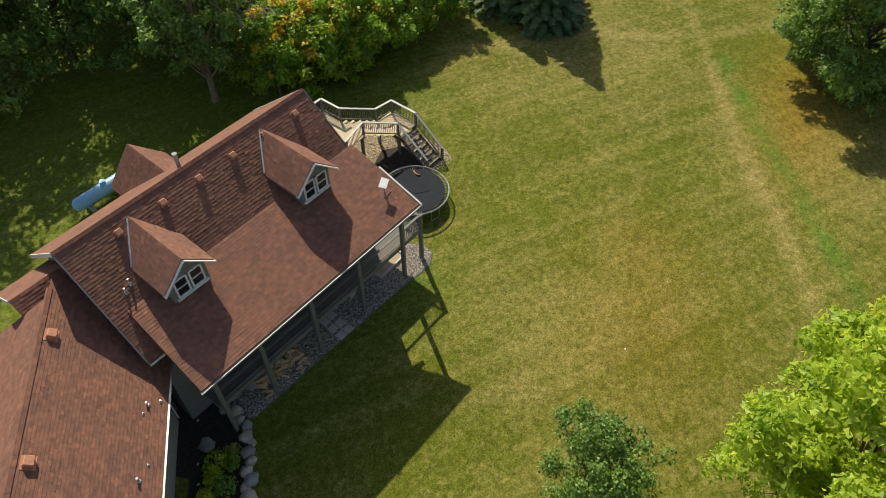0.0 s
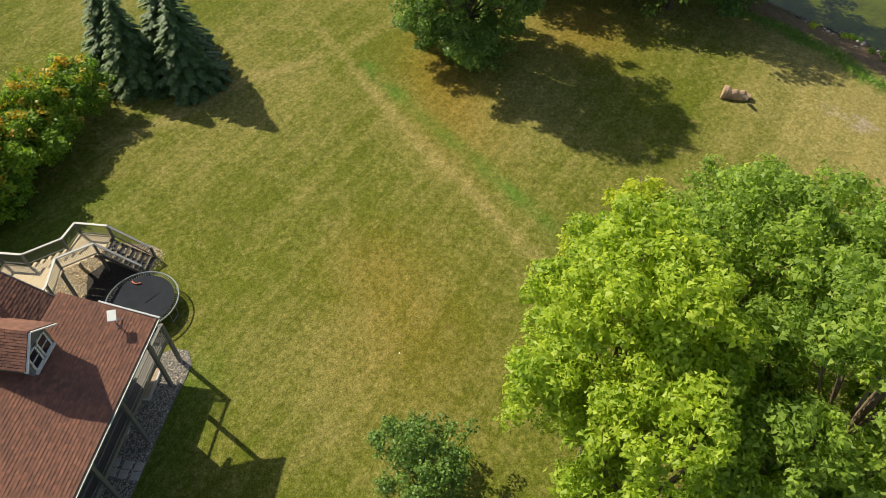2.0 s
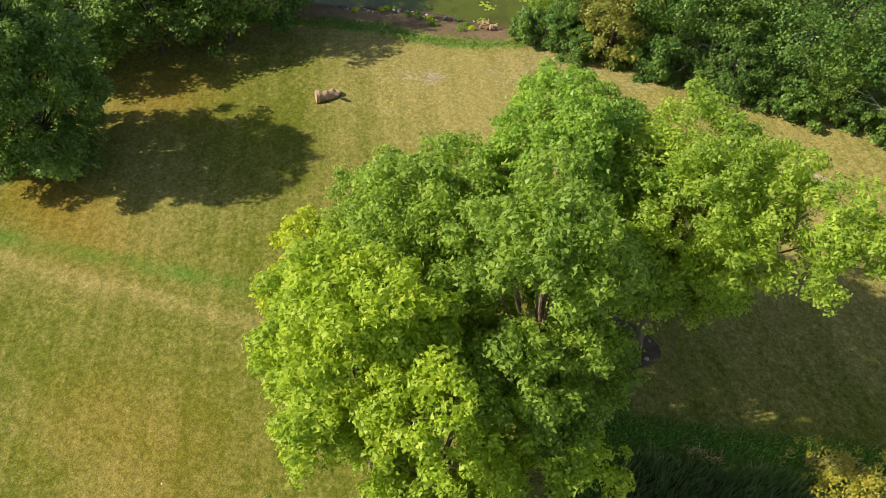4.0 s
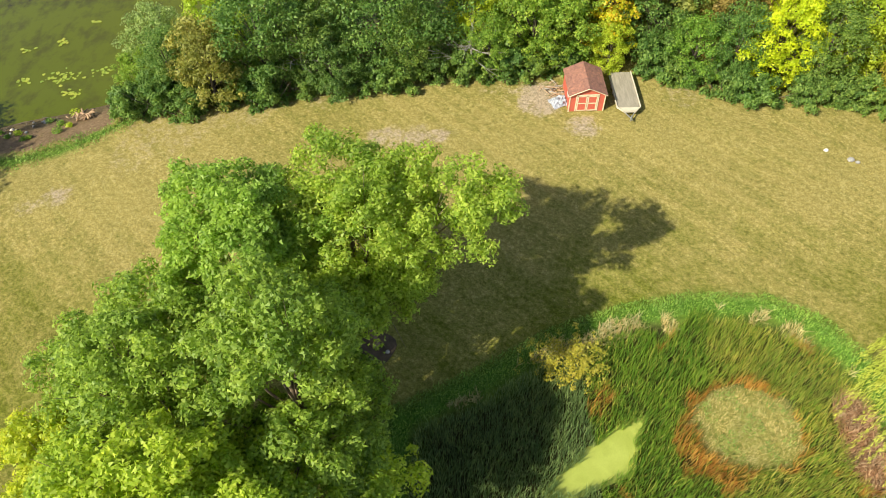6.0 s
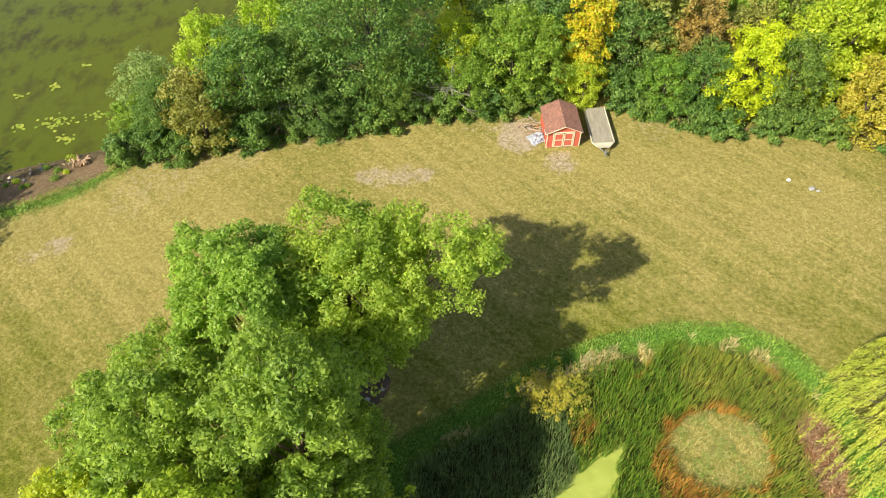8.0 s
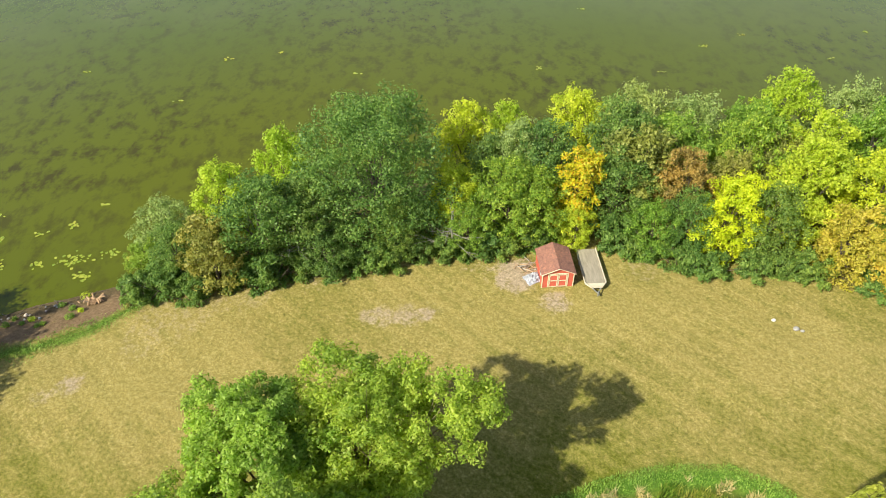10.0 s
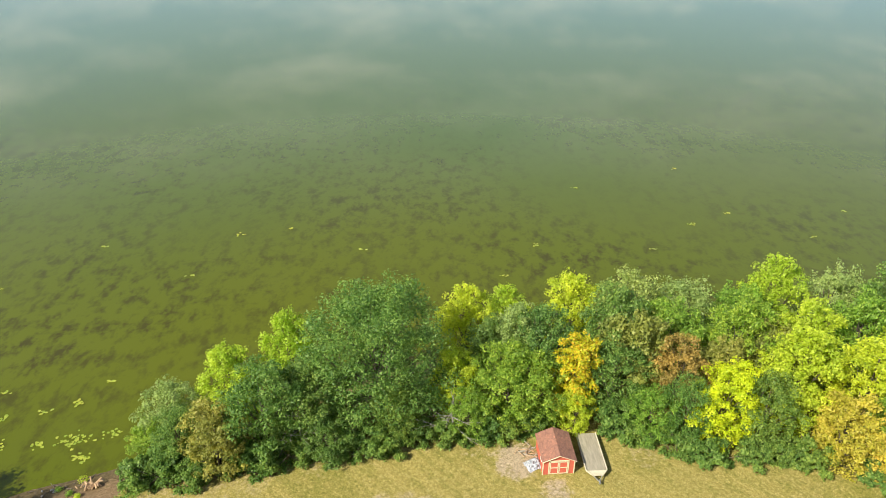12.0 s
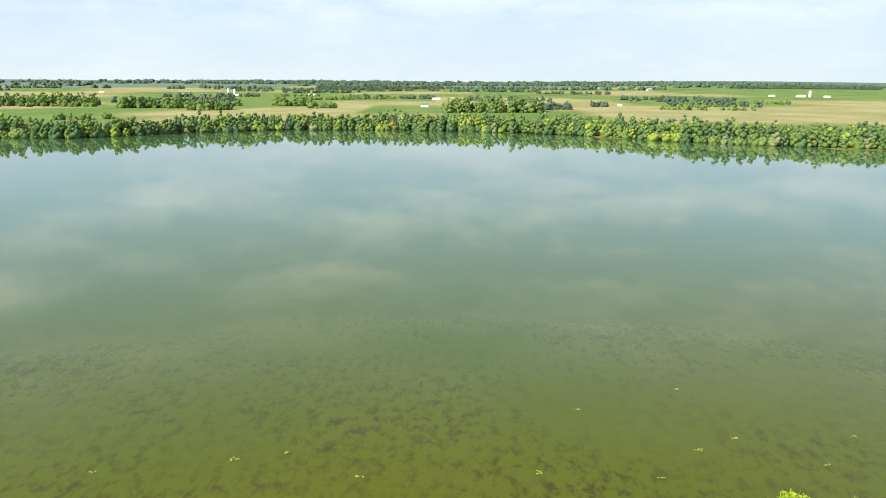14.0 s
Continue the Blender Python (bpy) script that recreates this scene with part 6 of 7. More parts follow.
bm = bmesh.new()
for k in range(88):
    a0 = 6.2832 * k / 88
    tube(bm, (math.cos(a0) * 1.85, math.sin(a0) * 1.85, TZ - 0.02), (math.cos(a0) * R, math.sin(a0) * R, TZ), 0.014, seg=4, caps=False)
tagged(part("springs", bm, GALV, tramp), kind="stuff")
for k in range(6):
    a0 = 6.2832 * k / 6 + 0.3
    bm = bmesh.new()
    for da in (-0.14, 0.14):
        tube(bm, (math.cos(a0 + da) * R, math.sin(a0 + da) * R, TZ), (math.cos(a0 + da) * (R - 0.05), math.sin(a0 + da) * (R - 0.05), 0.03), 0.025, seg=6)
    tube(bm, (math.cos(a0 - 0.14) * (R - 0.05), math.sin(a0 - 0.14) * (R - 0.05), 0.03), (math.cos(a0 + 0.14) * (R - 0.05), math.sin(a0 + 0.14) * (R - 0.05), 0.03), 0.025, seg=6)
    part("leg", bm, GALV, tramp)
toy = surface("faded_red_plastic", (0.50, 0.12, 0.07), (0.60, 0.18, 0.10), 3.0, 0.5)
hose = [(-0.1, 0.55, 0), (-0.25, 0.35, 0), (-0.45, 0.28, 0), (-0.62, 0.32, 0)]
bm = bmesh.new()
for a, b in zip(hose, hose[1:]):
    tube(bm, a, b, 0.05, seg=8)
ob = part("toy", bm, toy)
p = at_house(-4.9, 2.8)
ob.matrix_basis = pose(p.x - 0.9, p.y - 0.5, TZ + 0.0, 0, 0, 40)
tagged(ob, "curved faded red plastic toy on the trampoline mat", "toy")
bm = bmesh.new()
tube(bm, (-0.65, 0, 0), (0.65, 0.1, 0), 0.014, seg=6)
ob = part("stick", bm, RUBBER)
ob.matrix_basis = pose(p.x - 0.1, p.y + 0.7, TZ - 0.055, 0, 0, 120)
tagged(ob, "thin black stick on the trampoline mat", "stick")

# propane tank behind the house
tank_p = at_house(7.2, -12.2)
tank = thing("propane_tank", pose(tank_p.x, tank_p.y, 0, 0, 0, -19.7), "long pale blue propane tank on the lawn", "propane tank")
bm = bmesh.new()
bmesh.ops.create_uvsphere(bm, u_segments=20, v_segments=12, radius=0.43, matrix=Matrix.Translation((0, 0, 0.85)) @ pose(0, 0, 0, 0, 90, 0))
for v in bm.verts:
    v.co.x += 1.7 if v.co.x > 0.01 else (-1.7 if v.co.x < -0.01 else 0)
part("shell", bm, TANK_BLUE, tank, smooth=True)
bm = bmesh.new()
tube(bm, (-0.1, 0, 1.22), (-0.1, 0, 1.44), 0.19, seg=14)
part("valve_dome", bm, TANK_BLUE, tank)
for x in (-1.2, 1.2):
    bm = bmesh.new()
    box(bm, x - 0.12, x + 0.12, -0.4, 0.4, -0.05, 0.42)
    part("saddle", bm, CONCRETE, tank)

# ---- on the lawn ----
log = thing("log", pose(-39.3, 32.4, 0.0, 0, 0, 58), "short thick weathered log lying on the lawn", "log")
bm = bmesh.new()
for k in range(7):
    # a thick butt that thins and bends towards the far end
    x0, x1 = -1.05 + 0.3 * k, -0.75 + 0.3 * k
    tube(bm, (x0, 0.10 * math.sin(x0 * 1.8), 0.44 - 0.03 * k), (x1, 0.10 * math.sin(x1 * 1.8), 0.41 - 0.03 * k), 0.50 - 0.03 * k + 0.04 * (k % 2), 0.47 - 0.03 * k + 0.04 * ((k + 1) % 2), seg=16)
for v in bm.verts:
    v.co += Vector((0.5, 1, 1)) * 0.15 * noise.noise(v.co * 2.3)
part("trunk", bm, LOG_WOOD, log)
bm = bmesh.new()
tube(bm, (0.6, -0.3, 0.5), (0.9, -0.95, 0.75), 0.16, 0.12, seg=9)
part("stub", bm, BARK, log, "dark branch stub")
pot = thing("plant_pot", pose(-61.9, 0.1, height_at(-61.9, 0.1)), "round black pot standing on the lawn", "pot")
bm = bmesh.new()
tube(bm, (0, 0, 0), (0, 0, 0.36), 0.24, 0.34, seg=16)
part("body", bm, RUBBER, pot)
bm = bmesh.new()
tube(bm, (0, 0, 0.34), (0, 0, 0.38), 0.36, 0.36, seg=16)
part("rim", bm, GALV, pot, "pale rim")
for k, (x, y, r, lab) in enumerate(((31.8, 47.4, 0.22, "white rounded stone on dry lawn"), (33.6, 46.3, 0.32, "pale grey flat stone on dry lawn"), (34.1, 46.0, 0.2, "pale grey flat stone on dry lawn"))):
    bm = bmesh.new()
    boulder(bm, Matrix.Diagonal((r, r * 0.8, r * 0.6, 1)), 50 + k)
    ob = part("stone", bm, WHITE_PAINT if k == 0 else STONE_GREY, smooth=True)
    ob.matrix_basis = pose(x, y, height_at(x, y) + 0.1)
    tagged(ob, lab, "stone")
for k, (x, y, s) in enumerate(((-21.9, 2.23, 0.07),)):
    bm = bmesh.new()
    boulder(bm, Matrix.Diagonal((s, s * 0.7, s * 0.4, 1)), 70 + k, 0.3, 1)
    ob = part("litter", bm, WHITE_PAINT)
    ob.matrix_basis = pose(x, y, height_at(x, y) + 0.03)
    tagged(ob, "small white scrap lying on the lawn", "litter", "")

# mulched ring at the tree's foot
bm = bmesh.new()
slab(bm, [(math.cos(a) * (2.3 + 0.3 * math.sin(3 * a)), math.sin(a) * (1.9 + 0.2 * math.cos(2 * a)), 0.05) for a in np.arange(0, 6.28, 0.25)], 0.1)
ob = part("mulch_ring", bm, surface("brown_mulch", (0.055, 0.036, 0.022), (0.125, 0.086, 0.055), 2.0, 0.95, fine=20, relief=0.9))
ob.matrix_basis = pose(-6.9, 26.1, height_at(-6.9, 26.1))
tagged(ob, "black mulch ring round a tree trunk", "mulch", kind="structure")
for k, (x, y, r) in enumerate(((-7.9, 26.8, 0.26), (-8.6, 26.2, 0.24), (-6.2, 25.2, 0.22), (-8.3, 25.4, 0.2), (-5.1, 26.0, 0.18), (-7.4, 25.0, 0.16))):
    stone(x, y, r, 80 + k, STONE_GREY, "pale stone in the mulch ring", 0.6, False, "stones in the mulch ring")
rs = np.random.RandomState(85)
lv, lf = leaf_cloud(rs, [(0, 0, 0.4)], [(0.5, 0.5, 0.4)], 320, 0.16, 0.6)
ob = thing("garden_plant", pose(-7.4, 25.6, height_at(-7.4, 25.6) + 0.05), "", "")
tagged(from_arrays("leaves", lv, lf, L_MID, ob), kind="stuff")
tagged(ob, "leafy green plant in the mulch ring", "plant")

# ---- shed and trailer by the lake ----
SH = pose(11.2, 52.3, 0, 0, 0, 3.6)
shed = thing("shed", SH, "small red garden shed with cream trim and double doors", "shed")
W2, SD, SW, SR = 1.6, 3.7, 1.95, 2.75
bm = bmesh.new()
v = [bm.verts.new(p) for p in ((-W2, 0, -0.1), (W2, 0, -0.1), (W2, 0, SW), (0, 0, SR - 0.05), (-W2, 0, SW))]
f = bm.faces.new(v)
for g in bmesh.ops.extrude_face_region(bm, geom=[f])["geom"]:
    if isinstance(g, bmesh.types.BMVert):
        g.co.y += SD
bmesh.ops.recalc_face_normals(bm, faces=bm.faces[:])
part("wall", bm, RED_PAINT, shed)
for sg in (-1, 1):
    q = ((0, -0.18, SR), (0, SD + 0.15, SR), (sg * (W2 + 0.18), SD + 0.15, SW - 0.02), (sg * (W2 + 0.18), -0.18, SW - 0.02))
    roof_slope(shed, "roof", *(q if sg < 0 else (q[1], q[0], q[3], q[2])), mat=RED_ROOF, thick=0.06)
    board("rake_trim", CREAM, shed, (0, -0.2, SR - 0.05), (sg * (W2 + 0.19), -0.2, SW - 0.08), 0.03, 0.1, "cream trim", (0, 1, 0))
    board("corner_trim", CREAM, shed, (sg * (W2 + 0.01), -0.01, -0.05), (sg * (W2 + 0.01), -0.01, SW), 0.1, 0.06, "cream trim", (0, 1, 0))
    door = new("door")
    door.parent = shed
    x0, x1 = (0.02, 0.92) if sg > 0 else (-0.92, -0.02)
    bm = bmesh.new()
    box(bm, x0, x1, -0.05, 0.01, 0.1, 1.78)
    part("panel", bm, RED_PAINT, door)
    bm = bmesh.new()
    for q in ((x0, x1, 0.1, 0.2), (x0, x1, 1.68, 1.78), (x0, x1, 0.9, 1.0), (x0, x0 + 0.1, 0.1, 1.78), (x1 - 0.1, x1, 0.1, 1.78)):
        box(bm, q[0], q[1], -0.075, -0.04, q[2], q[3])
    part("frame", bm, CREAM, door, "cream door trim")
for a, b in (((-1.0, 0.05), (-1.0, 1.86)), ((1.0, 0.05), (1.0, 1.86)), ((-1.04, 1.86), (1.04, 1.86))):
    board("door_trim", CREAM, shed, (a[0], -0.03, a[1]), (b[0], -0.03, b[1]), 0.1, 0.06, "cream trim", (0, 1, 0))
win = new("window")
win.parent = shed
bm = bmesh.new()
for q in ((0.7, 1.3, 1.0, 1.06), (0.7, 1.3, 1.5, 1.56), (0.7, 0.77, 1.0, 1.56), (1.23, 1.3, 1.0, 1.56)):
    box(bm, -W2 - 0.04, -W2 + 0.02, q[0], q[1], q[2], q[3])
part("window_frame", bm, TRIM, win)
bm = bmesh.new()
box(bm, -W2 - 0.015, -W2 + 0.02, 0.75, 1.25, 1.04, 1.52)
part("pane", bm, GLASS, win)

CREAM_METAL = surface("pale_trailer_frame", (0.46, 0.42, 0.33), (0.60, 0.55, 0.44), 3.0, 0.6, fine=30, relief=0.1)
trailer = thing("trailer", pose(15.1, 52.2, 0, 0, 0, 2.5), "flat grey wooden-decked trailer parked on the grass", "trailer")
for k in range(14):
    bm = bmesh.new()
    w = 2.1 / 14
    box(bm, -1.05 + k * w + 0.004, -1.05 + (k + 1) * w - 0.004, 0, 5.2, 0.55, 0.60)
    part("board", bm, TRAILER_BED, trailer)
for x in (-1.08, 1.08):
    board("side_rail", CREAM_METAL, trailer, (x, 0, 0.62), (x, 5.25, 0.62), 0.07, 0.20)
bm = bmesh.new()
slab(bm, [(-1.05, 0.0, 0.60), (-0.55, -0.6, 0.60), (0.55, -0.6, 0.60), (1.05, 0.0, 0.60)], 0.05)
part("front_panel", bm, CREAM_METAL, trailer, "pale tapered front plate")
for a, b in (((-1.08, 0.0), (-0.56, -0.62)), ((-0.56, -0.62), (0.56, -0.62)), ((0.56, -0.62), (1.08, 0.0))):
    board("front_rail", CREAM_METAL, trailer, (*a, 0.62), (*b, 0.62), 0.07, 0.18)
for sg in (-1, 1):
    board("tongue_bar", GALV, trailer, (sg * 0.5, -0.5, 0.48), (0, -1.35, 0.45), 0.08, 0.1)
bm = bmesh.new()
tube(bm, (0, -1.3, 0.0), (0, -1.3, 0.7), 0.05, seg=10)
box(bm, -0.08, 0.08, -1.65, -1.25, 0.42, 0.52)
part("hitch", bm, GALV, trailer, "metal hitch and jack")
for sg in (-1, 1):
    for y in (2.6, 3.4):
        bm = bmesh.new()
        tube(bm, (sg * 0.8, y, 0.25), (sg * 1.02, y, 0.25), 0.25, seg=18)
        wh = part("wheel", bm, RUBBER, trailer)
        bm = bmesh.new()
        tube(bm, (sg * 1.02, y, 0.25), (sg * 1.028, y, 0.25), 0.15, seg=14)
        part("rim", bm, GALV, wh)

# crumpled tarp and cut branches beside the shed
bm = bmesh.new()
bmesh.ops.create_grid(bm, x_segments=26, y_segments=22, size=1.0)
for v in bm.verts:
    q = Vector((v.co.x * 3, v.co.y * 3, 0))
    fall = max(0, 1 - (v.co.x ** 2 + v.co.y ** 2) * 0.8)
    v.co = Vector((v.co.x * 0.95 + 0.1 * noise.noise(q), v.co.y * 0.75 + 0.1 * noise.noise(q + Vector((9, 0, 0))), 0.03 + 0.75 * fall * abs(noise.noise(q * 1.1)) + 0.45 * fall * abs(noise.noise(q * 2.3 + Vector((3, 1, 0)))) + 0.15 * fall))
ob = part("tarp", bm, TARP)
ob.matrix_basis = pose(8.9, 53.5, height_at(8.9, 53.5), 0, 0, 25)
tagged(ob, "crumpled silver-grey tarp heaped beside the shed", "tarp")
pile_rs = random.Random(12)
for k in range(34):
    bm = bmesh.new()
    L = pile_rs.uniform(0.5, 1.4)
    tube(bm, (-L / 2, 0, 0), (L / 2, pile_rs.uniform(-0.1, 0.1), 0.05), 0.045, 0.03, seg=6)
    ob = part("branch", bm, LOG_WOOD if k % 2 else PALE_BARK)
    x, y = 8.6 + pile_rs.gauss(0, 0.6), 55.0 + pile_rs.gauss(0, 0.5)
    ob.matrix_basis = pose(x, y, height_at(x, y) + 0.05 + 0.008 * k, 0, pile_rs.uniform(-8, 8), pile_rs.uniform(-80, 80))
    tagged(ob, "cut pale branch in a heap beside the shed", "branch", "cut branches by the shed")
for k in range(22):
    bm = bmesh.new()
    L = pile_rs.uniform(0.4, 0.9)
    tube(bm, (-L / 2, 0, 0), (L / 2, 0, 0.03), pile_rs.uniform(0.05, 0.12), seg=7)
    ob = part("brushwood", bm, LOG_WOOD)
    x, y = -37.0 + pile_rs.gauss(0, 0.7), 52.6 + pile_rs.gauss(0, 0.35)
    ob.matrix_basis = pose(x, y, height_at(x, y) + 0.15 + 0.02 * k, 0, pile_rs.uniform(-15, 15), pile_rs.uniform(0, 180))
    tagged(ob, "reddish cut wood in a brush pile on the bank", "brushwood", "brush pile on the bank")
for k in range(30):
    x = pile_rs.uniform(-52, -38)
    y = float(shore_y(x)) - pile_rs.uniform(0.2, 4.5)
    stone(x, y, pile_rs.uniform(0.08, 0.22), 100 + k, STONE_GREY if k % 2 else STONE_TAN, "small shore stone on bare soil", 0.6, False, "stones along the lake bank")

DRIFTWOOD = surface("wet_driftwood", (0.07, 0.055, 0.042), (0.17, 0.135, 0.105), 5.0, 0.9, fine=22, relief=0.5, stretch=(4, 4, 0.8))
for k in range(46):
    x = pile_rs.uniform(-54, -36.5)
    y = float(shore_y(x)) - pile_rs.uniform(0.1, 2.6)
    long = pile_rs.uniform(0.35, 1.3)
    bm = bmesh.new()
    tube(bm, (-long / 2, 0, 0), (0, pile_rs.uniform(-0.08, 0.08), 0.03), 0.045, 0.055, seg=6)
    tube(bm, (0, 0, 0.03), (long / 2, pile_rs.uniform(-0.1, 0.1), 0.0), 0.055, 0.025, seg=6)
    ob = part("driftwood", bm, DRIFTWOOD)
    ob.matrix_basis = pose(x, y, height_at(x, y) + 0.05, 0, pile_rs.uniform(-6, 6), pile_rs.uniform(0, 180))
    tagged(ob, "dark stick of driftwood on the bare lake bank", "driftwood", "driftwood along the lake bank")

for k in range(16):
    x = pile_rs.uniform(-50, -37)
    y = float(shore_y(x)) - pile_rs.uniform(0.6, 5.5)
    w = pile_rs.uniform(0.22, 0.5)
    lv, lf = leaf_cloud(np.random.RandomState(400 + k), [(0, 0, w * 0.5)], [(w, w, w * 0.6)], 170, 0.14, 0.5, simple=True)
    ob = thing("weed", pose(x, y, height_at(x, y)), "", "")
    tagged(from_arrays("leaves", lv, lf, L_MID if k % 3 else L_LIME, ob), kind="stuff")
    tagged(ob, "low green weed growing on the bare lake bank", "weed", "weeds on the lake bank")


# ---- lily pads ----
LILY = leafy("lily_leaf", [(0.20, 0.28, 0.03), (0.30, 0.37, 0.04), (0.40, 0.42, 0.06)], rough=0.35, through_light=0.1)


def lily_patch(x, y, count, spread, seed):
    rs = np.random.RandomState(seed)
    v, f = [], []
    for k in range(count):
        cx, cy, r = rs.normal(scale=spread), rs.normal(scale=spread * 0.6), rs.uniform(0.09, 0.21)
        i = len(v)
        v.append((cx, cy, 0.012))
        cut = rs.uniform(0, 6.28)
        for q in range(11):
            a = cut + 0.25 + (6.2832 - 0.5) * q / 10
            v.append((cx + math.cos(a) * r, cy + math.sin(a) * r, 0.012 + rs.uniform(0, 0.05)))
        for q in range(0, 10, 2):
            f.append((i, i + 1 + q, i + 2 + q, i + 3 + q))
    ob = from_arrays("lily_pads", v, f, LILY)
    ob.matrix_basis = pose(x, y, WATER_Z + 0.01)
    return tagged(ob, "patch of yellow-green lily pads floating on the lake", "lily pads", "lily pads on the lake", "stuff")


for k, (x, y, n, s) in enumerate(((-42.6, 60.5, 70, 1.3), (-40.8, 57.8, 30, 0.7), (-38.6, 61.5, 26, 0.7), (-46.5, 59.8, 26, 0.6), (-51.5, 59.6, 46, 1.1), (-48.5, 65.0, 18, 0.5), (-45.0, 66.6, 20, 0.6), (-52.5, 64.0, 16, 0.5), (-55.0, 68.5, 14, 0.5), (-42.6, 70.6, 12, 0.4), (-36.4, 60.6, 16, 0.6),
                                  (-40.1, 96.0, 12, 0.5), (-27.1, 111.4, 11, 0.5), (15.6, 105.4, 11, 0.5), (9.2, 95.6, 10, 0.5), (52.1, 117.2, 10, 0.5), (44.1, 113.0, 11, 0.5), (-35.6, 109.3, 10, 0.5), (-57.3, 104.9, 11, 0.5), (48.4, 137.5, 10, 0.5), (-14.0, 104.0, 6, 0.4), (26.0, 128.0, 6, 0.4), (64.0, 108.0, 9, 0.5), (74.0, 118.0, 8, 0.5), (-68.0, 92.0, 8, 0.4), (-10.5, 92.5, 5, 0.4), (-62.0, 78.0, 9, 0.5), (35.0, 104.0, 5, 0.4))):
    lily_patch(x, y, max(5, int(n * 0.75)), s * 0.8, 300 + k)


# ---- marsh pond ----
def blades(name, seed, spots, hgt, wide, mats, label, lean=0.35, wind=(0.25, 0.1)):
    """Tall blades of marsh grass, each a bent tapered strip."""
    rs = np.random.RandomState(seed)
    p = np.asarray(spots, float)
    n = len(p)
    z = height(p[:, 0], p[:, 1])
    h = rs.uniform(*hgt, n)
    a = rs.uniform(0, 6.28, n)
    side = np.stack([np.cos(a), np.sin(a), np.zeros(n)], 1) * (wide * rs.uniform(0.6, 1.3, n))[:, None]
    bend = rs.normal(scale=lean, size=(n, 2)) + np.array(wind)
    base = np.stack([p[:, 0], p[:, 1], z - 0.05], 1)
    mid = base + np.stack([bend[:, 0] * h * 0.25, bend[:, 1] * h * 0.25, h * 0.6], 1)
    tip = base + np.stack([bend[:, 0] * h * 0.6, bend[:, 1] * h * 0.6, h * 0.97], 1)
    v = np.stack([base - side, base + side, mid + side * 0.85, mid - side * 0.85, tip + side * 0.15, tip - side * 0.15], 1).reshape(-1, 3)
    i = np.arange(n)[:, None] * 6
    f = np.concatenate([i + np.array([0, 1, 2, 3]), i + np.array([3, 2, 4, 5])])
    return tagged(from_arrays(name, v, f, mats), label, "marsh grass", kind="stuff")


REED_GREEN = leafy("reed_green", [(0.085, 0.18, 0.020), (0.20, 0.35, 0.036), (0.38, 0.52, 0.07)], patch=0.5, through_light=0.35)
REED_OLIVE = leafy("reed_olive", [(0.17, 0.22, 0.042), (0.34, 0.39, 0.075), (0.55, 0.54, 0.17)], patch=0.5, through_light=0.35)
REED_BLUE = leafy("reed_blue_green", [(0.095, 0.17, 0.062), (0.18, 0.28, 0.10), (0.33, 0.43, 0.18)], patch=0.5, through_light=0.35)
REED_RUST = leafy("reed_rust", [(0.25, 0.11, 0.022), (0.43, 0.21, 0.038), (0.58, 0.40, 0.10)], patch=0.8, through_light=0.2)
REED_STRAW = leafy("reed_straw", [(0.42, 0.31, 0.12), (0.62, 0.48, 0.21), (0.76, 0.64, 0.34)], patch=0.8, through_light=0.2)
REED_DEAD = leafy("reed_dead", [(0.26, 0.12, 0.06), (0.42, 0.22, 0.12), (0.58, 0.38, 0.23)], patch=0.8, through_light=0.1)
GRASS_LUSH = leafy("bank_grass", [(0.11, 0.23, 0.035), (0.18, 0.34, 0.055), (0.29, 0.44, 0.09)], patch=0.5, through_light=0.25)

DUCK = np.array([(12.2, 21.7), (11.4, 19.9), (10.9, 18.1), (9.6, 17.6), (8.0, 16.9), (6.2, 16.5), (6.0, 17.1), (8.4, 19.5), (10.5, 21.0)])
DRY_C = (19.2, 21.5)
marsh_rs = np.random.RandomState(31)
pts = marsh_rs.uniform((-6, 3), (31, 33), (185000, 2))
depth = inside_by(POND, pts[:, 0], pts[:, 1])
duck = inside_by(DUCK, pts[:, 0], pts[:, 1])
ring = np.hypot((pts[:, 0] - DRY_C[0]) / 3.5, (pts[:, 1] - DRY_C[1]) / 2.8) + 0.10 * waves(pts[:, 0], pts[:, 1], 2.0, 4)
dead = np.hypot((pts[:, 0] - 26.1) / 1.0, (pts[:, 1] - 20.5) / 3.2) + 0.15 * waves(pts[:, 0], pts[:, 1], 1.5, 6)
wobble = waves(pts[:, 0], pts[:, 1], 5.0, 12)
patchy = waves(pts[:, 0], pts[:, 1], 1.6, 21)
swap = marsh_rs.rand(len(pts))
thick = swap < 0.80 + 0.35 * patchy
inner = (depth > 2.2 + 0.5 * wobble) & (duck < 0.15 * patchy) & (ring > 1.08) & (dead > 1) & thick
turn = np.arctan2(pts[:, 1] - DRY_C[1], pts[:, 0] - DRY_C[0])
rim = 1.22 + 0.34 * ease(1.2, 0.2, np.abs(turn + 2.5)) + 0.18 * wobble + 0.12 * patchy
rust = inner & (ring < rim) & (marsh_rs.rand(len(pts)) < 0.8)
side = pts[:, 0] + 0.5 * wobble
green = inner & ~rust & (side > 9) & (side < 17.5)
olive = inner & ~rust & (side >= 17.5)
blue = inner & ~rust & (side <= 9)
brown = (green | olive) & (wobble + 0.6 * patchy > 1.05) & (swap < 0.5)
swap = marsh_rs.rand(len(pts))
blades("reeds", 1, pts[((green & (swap < 0.82)) | (olive & (swap > 0.66))) & ~brown], (0.65, 1.2), 0.019, REED_GREEN, "dense green cattails round the pond", 0.30, (0.05, 0.02))
